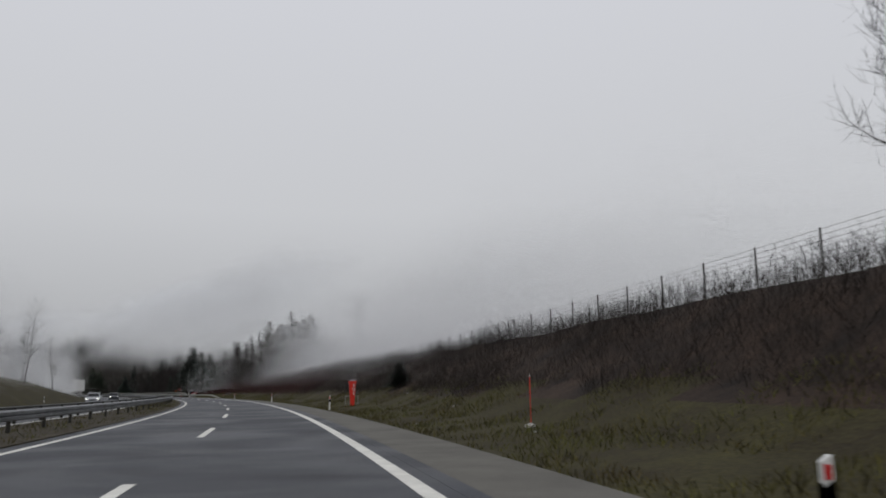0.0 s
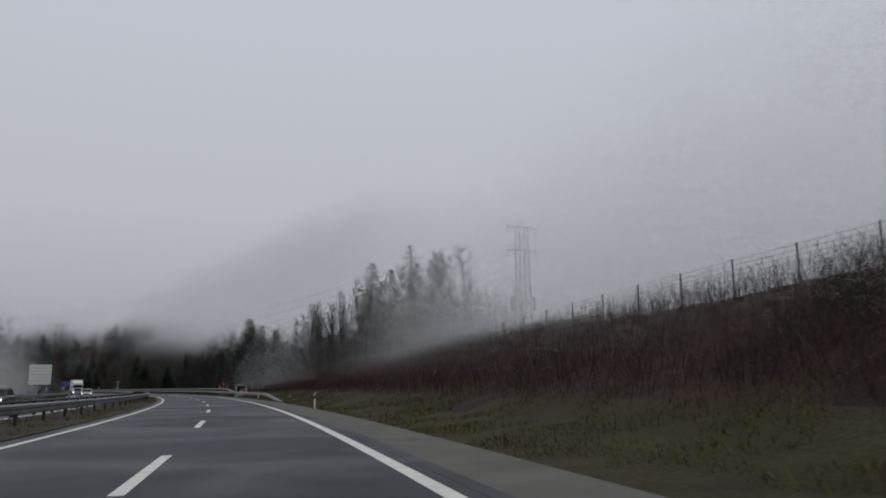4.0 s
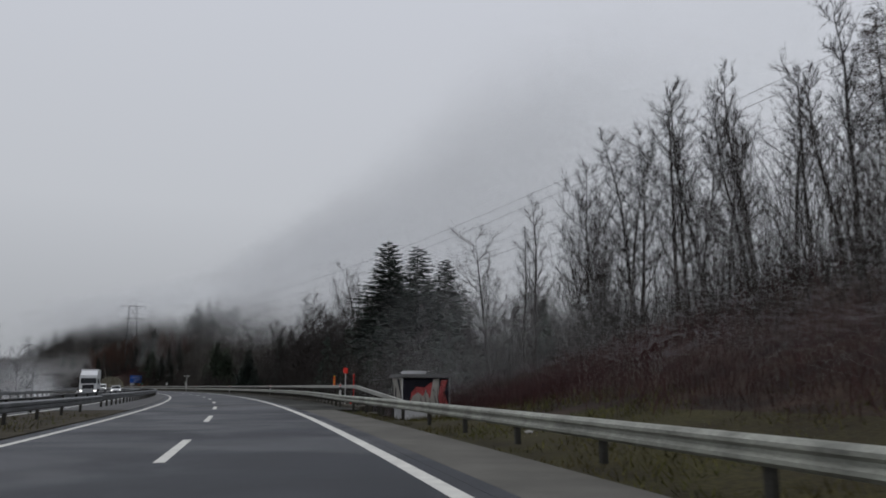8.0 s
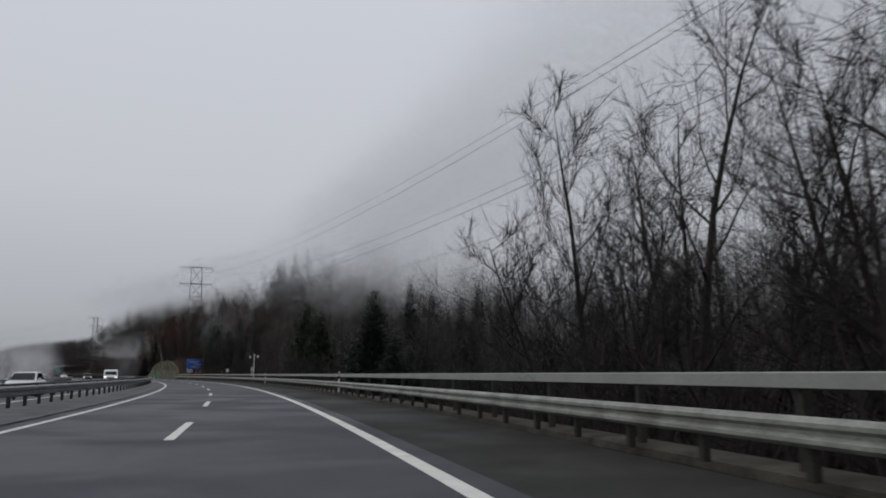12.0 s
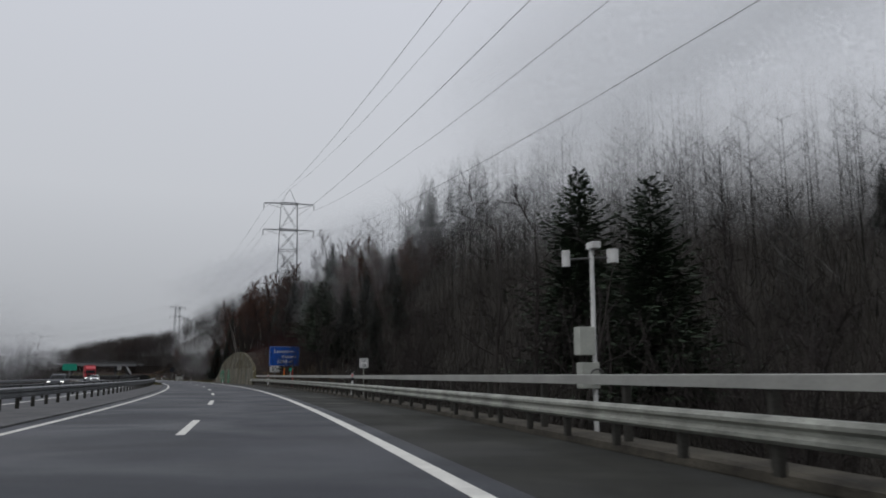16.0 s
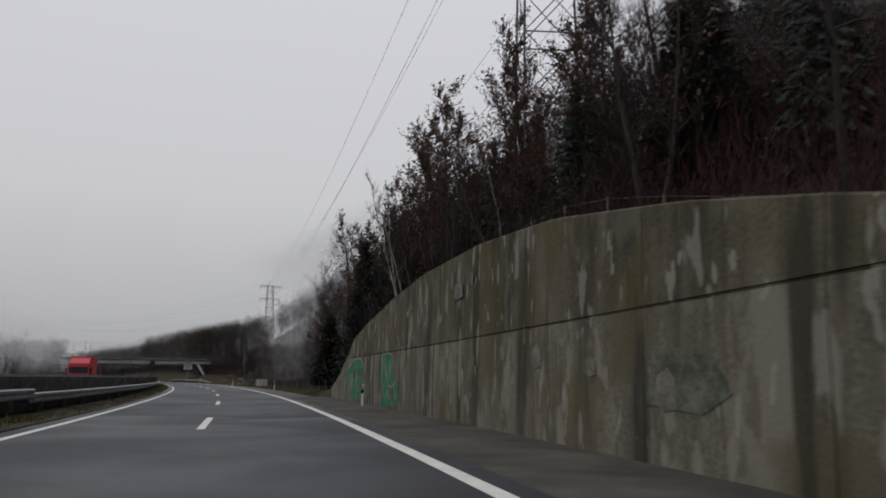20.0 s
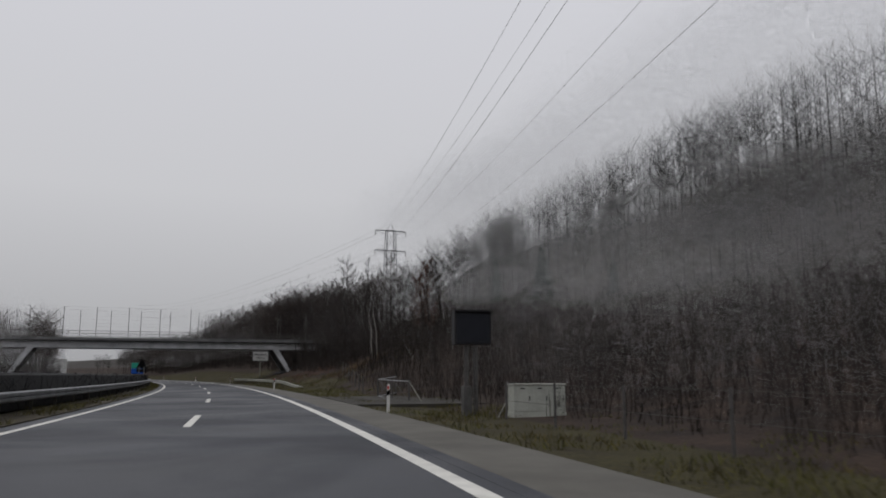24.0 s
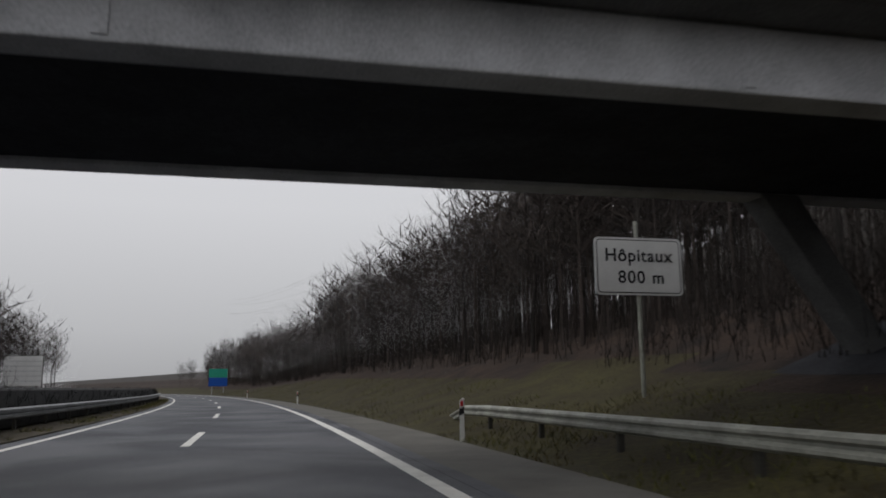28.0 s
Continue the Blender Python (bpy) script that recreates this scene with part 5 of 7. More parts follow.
for s in (40, 100, 160):
    copy_thing(first, spot(s, -19.2, .12, 180))


def sos_column():
    c = thing("emergency_phone", spot(59.5, 9.0, -.18) @ Matrix.Diagonal((.95, .95, 1.15, 1)), "red roadside emergency phone column lettered in white", "emergency phone")
    bm = bmesh.new()
    levels = ((0, .15), (.5, .17), (1.3, .24), (1.75, .27), (1.86, .28))
    rings = []
    for z, w in levels:
        rings.append([bm.verts.new((w * math.copysign(abs(math.cos(a)) ** .6, math.cos(a)), w * .8 * math.copysign(abs(math.sin(a)) ** .6, math.sin(a)), z)) for a in [k * math.tau / 16 + .2 for k in range(16)]])
    for r0, r1 in zip(rings, rings[1:]):
        for k in range(16):
            bm.faces.new((r0[k], r0[(k + 1) % 16], r1[(k + 1) % 16], r1[k]))
    bm.faces.new(rings[-1])
    part("column", bm, RED, c)
    part("collar", box(-.3, .3, -.25, .25, 1.74, 1.83, .02), RED, c)
    part("hood", box(-.22, .24, -.2, .2, 1.87, 1.97, .04), SIGN_BACK, c, "pale grey tilted hood")
    for i, ch in enumerate("SOS"):
        lettering(ch, .2, SIGN_WHITE, c, pose(.06, -.262 + .018 * i, 1.58 - i * .27) @ FACING, "letter")
    part("slab", box(-.55, .55, -.4, .5, -.3, .02, .03), KERB, c, "concrete slab")
    for z in (.42, .9):
        part("hand_rail", pipe([(-.5, .1, z), (-.5, .35, z), (.5, .35, z), (.5, .1, z)], .022, 8), GALV, c)
    for x in (-.5, .5):
        part("rail_post", pipe([(x, .35, -.2), (x, .35, .9)], .022, 8), GALV, c)
    return c


sos_column()


def fence(s0, s1, lat_of, gap, height, label, top_wires=3):
    f = thing("wire_fence", pose(0, 0, 0), label, "fence", "fences")
    n = int((s1 - s0) / gap)
    tops = []
    P = bm_mesh("fence_post", pipe([(0, 0, -.4), (0, 0, height)], .035, 6), GALV_DARK)
    for i in range(n + 1):
        s = s0 + i * gap
        lat = lat_of(s)
        z = lie(s, lat)
        child("fence_post", P, f, "", spot(s, lat, z))
        tops.append((s, lat, z))
    for k in range(top_wires):
        hh = height * (1 - k * .9 / top_wires) - .05
        pts = [along(a, b, c + hh) for a, b, c in tops]
        bm = pipe(pts, .006, 3)
        part("fence_wire", bm, GALV_DARK, f)
    return f


fence(-6, 216, lambda s: 17.3 + .8 * math.sin(s * .02) + max(0, s - 190) * .12, 3.2, 1.35, "wire mesh fence on dark posts along the crest", 7)
fence(500, 566, lambda s: 12.0 - 1.2 * math.sin((s - 500) / 66 * math.pi), 3.0, 1.4, "wire fence above the retaining wall", 3)
fence(566, 646, lambda s: 9.6, 4.0, 1.2, "low wire fence behind the verge", 2)
fence(674, 700, lambda s: 9.8 + (s - 674) * .12, 4.0, 1.2, "low wire fence in front of the thicket", 2)


# graffiti hut: small concrete box
def hut():
    h = thing("concrete_hut", spot(234, 8.1, 0), "small concrete utility hut covered with graffiti", "utility hut")
    part("body", box(0, 2.15, 0, 2.3, -.6, 1.62, .02), CONCRETE, h)
    part("roof_slab", box(-.1, 2.3, -.1, 2.4, 1.62, 1.78, .02), CONCRETE_DARK, h, "dark overhanging roof slab")
    part("roof_cap", box(.3, 1.2, .5, 1.6, 1.78, 1.93, .02), CONCRETE, h)

    def daub(name, outline, material, y=None, x=None):
        bm = bmesh.new()
        vs = [bm.verts.new((a, y, b) if x is None else (x, a, b)) for a, b in outline]
        bm.faces.new(vs)
        bmesh.ops.solidify(bm, geom=bm.faces[:], thickness=.006)
        part(name, bm, material, h)
    dark = mat("graffiti_black", (0.02, 0.02, 0.03), .8, .2, 3, 20, .1)
    pink = mat("graffiti_pink", (0.50, 0.10, 0.10), .8, .2, 3, 20, .1)
    pale = mat("graffiti_white", (0.52, 0.50, 0.46), .8, .15, 3, 20, .1)
    daub("paint_black", ((.03, .45), (2.12, .45), (2.12, 1.6), (.03, 1.6)), dark, y=-.006)
    daub("paint_pink", ((.35, .5), (.4, .95), (.62, 1.22), (1.0, 1.18), (1.3, 1.42), (1.55, 1.3), (1.6, .5)), pink, y=-.012)
    daub("paint_white", ((.3, .4), (.45, .8), (.7, .98), (.95, .8), (1.05, 1.1), (1.25, .7), (1.4, 1.55), (1.68, 1.58), (1.62, .4)), pale, y=-.018)
    daub("paint_pink", ((1.68, .4), (1.62, .8), (1.78, 1.52), (2.08, 1.52), (1.9, 1.0), (2.1, .42)), pink, y=-.018)
    daub("paint_white", ((.04, .3), (2.26, .3), (2.26, 1.6), (.04, 1.6)), pale, x=-.006)
    daub("paint_black", ((.1, .7), (.75, 1.25), (1.05, 1.55), (.55, 1.55)), dark, x=-.014)
    daub("paint_black", ((1.1, .4), (1.3, 1.2), (1.5, 1.2), (1.62, .4)), dark, x=-.014)
    daub("paint_black", ((1.75, .3), (1.95, 1.3), (2.2, 1.55), (2.1, .3)), dark, x=-.014)


hut()


# signs
def board(w, h, face, edge, thing_ob, y=0.0, z=0.0, x=0.0, border=.06, r=.12, name="board"):
    """A sheet with a border line and a dark back; x right, z up, facing oncoming traffic (-y)."""
    def rounded(w, h, r, y):
        pts = []
        for cx, cz, a0 in ((w / 2 - r, h / 2 - r, 0), (-w / 2 + r, h / 2 - r, 90), (-w / 2 + r, -h / 2 + r, 180), (w / 2 - r, -h / 2 + r, 270)):
            for k in range(5):
                a = radians(a0 + 22.5 * k)
                pts.append((x + cx + r * math.cos(a), y, z + cz + r * math.sin(a)))
        return pts

    def slab(w, h, r, y0, y1, mt, nm):
        bm = bmesh.new()
        a, b = [bm.verts.new(p) for p in rounded(w, h, r, y0)], [bm.verts.new(p) for p in rounded(w, h, r, y1)]
        bm.faces.new(a)
        bm.faces.new(b[::-1])
        for k in range(len(a)):
            bm.faces.new((a[k], b[k], b[(k + 1) % len(a)], a[(k + 1) % len(a)]))
        bmesh.ops.recalc_face_normals(bm, faces=bm.faces[:])
        return part(nm, bm, mt, thing_ob)
    slab(w, h, r, y, y + .04, SIGN_BACK, name)
    slab(w - .004, h - .004, r, y - .006, y - .001, face, "sign_face")
    if border:
        slab(w - .1, h - .1, r * .8, y - .010, y - .007, edge, "sign_border")
        slab(w - .1 - border, h - .1 - border, r * .65, y - .014, y - .011, face, "sign_field")


def exit_sign():
    g = thing("direction_sign", spot(508.4, 10.85, 0), "blue motorway exit sign with white lettering on steel posts", "road sign", "road signs")
    board(4.1, 2.64, SIGN_BLUE, SIGN_WHITE, g, 0, 3.88, border=.05, r=.17)
    for txt, x, z in (("Lausanne-", -.02, 4.52), ("Vennes", .58, 3.84), ("1000 m", .06, 3.16)):
        lettering(txt, .45, SIGN_WHITE, g, pose(x, -.018, z) @ FACING, spread=1.12)
    for x in (-1.25, 1.2):
        part("post", box(x - .08, x + .08, .05, .2, -.6 + lie(508.5, 10.85 + x), 5.0, .01), SIGN_BACK, g, "grey steel post")
    e = thing("exit_number_sign", spot(508.1, 9.6, -.13), "small white sign with exit arrow and number", "road sign", "road signs")
    board(1.42, .82, SIGN_WHITE, BLACK, e, 0, 2.3, border=.05, r=.1)
    lettering("10", .36, BLACK, e, pose(.33, -.018, 2.3) @ FACING)
    bm = bmesh.new()
    for poly in (((-.48, -.24), (-.36, -.24), (-.3, .24), (-.37, .24)), ((-.28, -.24), (-.14, -.24), (-.16, .02), (-.02, .14), (.04, .06), (.08, .26), (-.14, .26), (-.08, .19), (-.22, .08))):
        bm.faces.new([bm.verts.new((a, -.018, 2.3 + b)) for a, b in poly])
    bmesh.ops.solidify(bm, geom=bm.faces[:], thickness=.004)
    part("arrow_symbol", bm, BLACK, e, "black exit arrow")
    part("post", pipe([(0, .07, lie(508, 9.6) - .6), (0, .07, 2.6)], .05, 10), SIGN_BACK, e)


exit_sign()


def km_sign():
    g = thing("kilometre_sign", spot(443.9, 8.05, -.02), "small white kilometre sign with black figures on a post", "road sign", "road signs")
    board(.5, .52, SIGN_WHITE, BLACK, g, 0, 2.0, border=.03, r=.05)
    lettering("km", .14, BLACK, g, pose(0, -.018, 2.12) @ FACING)
    lettering("10", .17, BLACK, g, pose(0, -.018, 1.87) @ FACING)
    part("post", pipe([(0, .06, -.6), (0, .06, 2.1)], .035, 8), GALV, g)


km_sign()


def hospital_sign():
    g = thing("hospital_sign", spot(751.2, 11.1, 0), "white sign with black lettering on a slim post", "road sign", "road signs")
    board(2.45, 1.5, SIGN_WHITE, BLACK, g, 0, 4.3, border=.05, r=.12)
    lettering("Hôpitaux", .34, BLACK, g, pose(0, -.018, 4.57) @ FACING, spread=1.08)
    lettering("800 m", .33, BLACK, g, pose(.05, -.018, 4.0) @ FACING, spread=1.15)
    part("post", pipe([(0, .08, -.2), (0, .08, 5.5)], .055, 10), GALV, g)


hospital_sign()


def message_sign():
    g = thing("message_sign", spot(648.5, 9.25, 0), "dark variable message box on a lattice steel mast", "message sign", "message signs")
    part("housing", box(-.68, .68, -.05, .4, 2.35, 3.55, .03), BLACK, g)
    part("hood", box(-.7, .7, -.16, .05, 3.52, 3.58, .01), BLACK, g)
    part("screen", box(-.6, .6, -.062, -.04, 2.43, 3.45, .006), mat("unlit_display", (.015, .017, .022), .35, .1, 3, 60, .1), g, "unlit display")
    for x in (-.17, .17):
        for y in (.1, .4):
            part("mast_leg", box(x - .03, x + .03, y - .03, y + .03, -.4, 2.4, .004), GALV_DARK, g)
    for k in range(6):
        z = .15 + k * .38
        part("mast_brace", pipe([(-.17, .1, z), (.17, .1, z + .36)], .015, 5), GALV_DARK, g)
    part("foot_cabinet", box(-.35, -.05, -.05, .3, -.3, .9, .02), GALV_DARK, g)
    m = thing("message_sign", spot(648, -6.5, 0), "dark message box on a mast standing in the median hedge", "message sign", "message signs")
    part("housing", box(-.4, .4, -.05, .35, 2.3, 4.0, .03), BLACK, m)
    part("mast", box(-.3, .3, .05, .3, -.3, 2.3, .02), GALV_DARK, m)


message_sign()


def cabinet():
    c = thing("roadside_cabinet", spot(646.8, 10.15, -.25), "large pale grey-green steel cabinet on a plinth", "utility cabinet")
    part("body", box(0, 1.85, 0, .6, .3, 1.2, .012), CABINET, c)
    part("plinth", box(-.02, 1.87, -.02, .62, -.4, .3, .012), CABINET, c)
    part("lid", box(-.04, 1.89, -.04, .64, 1.2, 1.25, .012), CABINET, c)
    for k in range(3):
        x = .03 + k * .61
        d = part("door", box(x, x + .58, -.012, .0, .34, 1.17, .006), CABINET, c)
        part("handle", box(x + .5, x + .53, -.04, -.012, .68, .84, .005), BLACK, d)
        part("vent", box(x + .2, x + .36, -.018, -.012, 1.07, 1.11, .003), BLACK, d)
    part("stay", pipe([(-.05, .3, .85), (-.75, -.2, -.05)], .018, 6), GALV, c)


cabinet()


def field_gate():
    g = thing("field_gate", pose(0, 0, 0), "wide galvanised tube and mesh gate beside the verge", "gate")
    ends = ((660.6, 9.7), (664.6, 9.7), (668.6, 9.7), (670.4, 11.2))
    P = [along(s, l, lie(s, l)) for s, l in ends]
    for i, q in enumerate(P):
        part("gate_post", pipe([q + np.array((0, 0, -.4)), q + np.array((0, 0, 1.18))], .05 if i != 1 else .035, 10), GALV_DARK, g)
    for (a, b) in zip(P, P[1:]):
        for z in (1.12, .12):
            part("rail", pipe([a + np.array((0, 0, z)), b + np.array((0, 0, z))], .025, 8), SIGN_BACK, g)
        part("diagonal", pipe([a + np.array((0, 0, .12)), b + np.array((0, 0, 1.2))], .014, 6), GALV_DARK, g)
        bm = bmesh.new()
        for k in range(1, 24):
            q = a + (b - a) * k / 24
            pipe([q + np.array((0, 0, .12)), q + np.array((0, 0, 1.22))], .002, 3, bm, False)
        for k in range(1, 8):
            z = .12 + k * .14
            pipe([a + np.array((0, 0, z)), b + np.array((0, 0, z))], .002, 3, bm, False)
        part("mesh", bm, GALV_DARK, g, "thin wire mesh")
    q = P[0]
    part("stay", pipe([q + np.array((0, 0, 1.1)), along(660.1, 10.3, lie(660.1, 10.3))], .02, 6), GALV, g)


field_gate()
strip("field_track", 6.3, 12.5, 656, 669, mat("wet_gravel", (0.040, 0.037, 0.031), .9, .4, .8, 30, .6), "wet gravel track through the gate", z=.03, thick=.3, cat="track")


def weather_mast():
    g = thing("weather_mast", spot(415.9, 8.6, -.28), "white pole with sensors and pale control boxes", "weather station")
    part("pole", pipe([(0, 0, -1), (0, 0, 4.35)], .05, 10), WHITE, g)
    part("crossarm", pipe([(-.6, 0, 4.05), (.55, 0, 4.15)], .025, 8), GALV_DARK, g)
    part("sensor", pipe([(-.6, 0, 3.9), (-.6, 0, 4.25)], .09, 10), WHITE, g)
    part("sensor", pipe([(.5, 0, 4.02), (.5, 0, 4.32)], .13, 10), WHITE, g)
    part("camera_housing", box(-.08, .12, -.25, .1, 4.3, 4.45, .02), WHITE, g)
    part("control_box", box(-.42, -.06, -.2, .12, 2.0, 2.6, .02), CABINET, g, "pale control box with a dark label")
    part("control_box", box(-.36, .05, -.15, .15, 1.3, 1.85, .02), CABINET, g)
    part("hose", pipe([(-.05 + .16 * math.cos(a), -.22, 1.55 + .16 * math.sin(a)) for a in [k * .5 for k in range(12)]], .02, 6), GALV_DARK, g)


weather_mast()


# red markers near the viaduct start
def marker(s, lat, z0, z1, material, label, w=.05):
    g = thing("marker_post", spot(s, lat, 0), label, "marker post", "marker posts")
    part("stake", box(-w, w, -w, w, z0, z1, .003), material, g)
    part("cap", box(-w, w, -w, w, z1, z1 + .06, .003), WHITE, g)


marker(250.9, 8.6, lie(251, 8.6) - .3, 2.05, RED, "thin red marker post beyond the railing", .025)
marker(247.6, 7.9, lie(247.6, 7.9) - .3, .55, RED, "thin red marker stake beside the kerb", .03)
YELLOW = mat("marker_yellow", (.62, .36, .03), .6, .15, 3, 20, .05)


def striped_marker(s, lat, top):
    """A flat yellow snow stake with red bands and a pointed foot, on a thin rod."""
    g = thing("snow_marker", spot(s, lat, 0), "yellow marker board with red bands behind the railing", "marker post", "marker posts")
    part("rod", pipe([(0, .03, lie(s, lat) - .3), (0, .03, top - .1)], .015, 6), GALV_DARK, g)
    part("stripe_board", box(-.07, .07, -.012, .012, top - .8, top, .004), YELLOW, g)
    for z in (.08, .3, .52):
        part("red_band", box(-.071, .071, -.015, .015, top - z - .13, top - z, .002), RED, g)


striped_marker(257.5, 8.3, 2.0)
striped_marker(490.6, 8.4, 2.12)
g = thing("boundary_board", spot(486.0, 8.5, 0), "square green board on a white post", "road sign", "road signs")
part("board", box(-.14, .14, -.02, .02, 1.78, 2.1, .01), SIGN_GREEN, g)
part("post", pipe([(0, .04, -1.5), (0, .04, 2.05)], .025, 8), WHITE, g)
marker(486.3, 8.75, lie(486, 8.7) - .5, 2.0, RED, "thin red marker post beside the green board", .025)
marker(188.5, 9.2, -.2, 1.15, RED, "thin red and white stake on the grass slope", .009)
marker(22.5, 9.5, lie(22.5, 9.5) - .2, 1.6, RED, "thin red snow stake on the grass slope", .009)
STONE = mat("pale_stone", (.34, .33, .31), .9, .25, 6, 40, .3)
for s, lat, r in ((22, 9.3, .14), (20.4, 8.9, .05), (36, 10.5, .07), (48, 11.4, .06), (53, 11.8, .08), (30.5, 7.6, .05), (187.2, 9.0, .13), (193, 9.6, .06), (176, 10.2, .07), (207, 8.4, .07), (218.5, 8.2, .1), (223, 8.9, .06), (596, 8.6, .06), (700.5, 9.4, .07)):
    bm = bmesh.new()
    bmesh.ops.create_icosphere(bm, subdivisions=1, radius=r)
    for v in bm.verts:
        v.co = Vector((v.co.x * rng.uniform(1.0, 1.6), v.co.y * rng.uniform(.7, 1.2), v.co.z * rng.uniform(.4, .7)))
    stone = new("stone", bm_mesh("stone", bm, STONE))
    stone.matrix_basis = spot(s, lat, lie(s, lat) + r * .3, rng.uniform(0, 360))
    tagged(stone, "small pale stone lying in the grass", "stone", "stones in the grass")
g = thing("warning_board", spot(250.2, 7.95, 0), "square red board on a white post", "road sign", "road signs")
part("board", box(-.14, .14, -.02, .02, 2.05, 2.4, .01), RED, g)
part("post", pipe([(0, .04, -2.5), (0, .04, 2.05)], .025, 8), WHITE, g)


# triangular sign in the hedge gap, seen from behind
def triangle_sign():
    g = thing("warning_sign", spot(751.3, -6.7, 0), "dark triangular warning sign above a plate on a post", "road sign", "road signs")
    bm = bmesh.new()
    a = [bm.verts.new(v) for v in ((-.82, 0, 2.35), (.82, 0, 2.35), (.06, 0, 3.85), (-.06, 0, 3.85))]
    bm.faces.new(a)
    bmesh.ops.solidify(bm, geom=bm.faces[:], thickness=.04)
    part("triangle", bm, BLACK, g)
    part("plate", box(-.72, .72, -.02, .02, 1.75, 2.28, .02), BLACK, g)
    for x in (-.35, .35):
        part("post", pipe([(x, -.06, -.3), (x, -.06, 2.6)], .045, 8), SIGN_BACK, g)


triangle_sign()


# backs of large signs beyond the far carriageway
def sign_back(s, lat, w, z0, z1, label):
    g = thing("sign_board", spot(s, lat, 0), label, "road sign", "road signs")
    part("panel", box(-w / 2, w / 2, -.03, .03, z0, z1, .015), SIGN_WHITE, g)
    for k in range(1, 6):
        z = z0 + (z1 - z0) * k / 6
        part("rib", box(-w / 2 + .03, w / 2 - .03, -.055, -.03, z - .025, z + .025, .004), SIGN_BACK, g)
    for x in (-w * .3, w * .3):
        part("post", box(x - .06, x + .06, .03, .14, lie(s, lat) - .4, z1 - .1, .01), SIGN_BACK, g)


sign_back(233, -20.5, 3.0, 2.1, 5.0, "large pale sign panel seen from behind on posts")
sign_back(835, -20.5, 4.0, 1.8, 5.2, "large pale sign panel beyond the hedge")
g = thing("direction_sign", spot(560, -19.0, 0), "small green direction sign on a post beyond the far lanes", "road sign", "road signs")
part("panel", box(-1.2, 1.2, -.03, .03, 2.2, 3.4, .02), SIGN_GREEN, g)
part("post", pipe([(0, .05, -.4), (0, .05, 3.3)], .06, 8), SIGN_BACK, g)
g = thing("direction_sign", spot(905, 8.5, 0), "distant green and blue motorway sign on posts", "road sign", "road signs")
part("upper_panel", box(-1.9, 1.9, -.03, .03, 3.6, 5.4, .02), SIGN_GREEN, g, "green upper panel")
part("lower_panel", box(-1.9, 1.9, -.03, .03, 1.8, 3.55, .02), SIGN_BLUE, g, "blue lower panel")
for x in (-1.2, 1.2):
    part("post", pipe([(x, .08, -.4), (x, .08, 5.2)], .07, 8), SIGN_BACK, g)


# ---- retaining wall ----
WALL_TOP = ((512.6, .9), (514, 2.6), (517.4, 3.35), (520.4, 3.93), (525.5, 4.68), (531, 5.05), (538, 5.1), (544, 4.75), (551, 4.05), (554.6, 3.55), (559.3, 1.7), (561.6, 1.08), (563.0, .8))


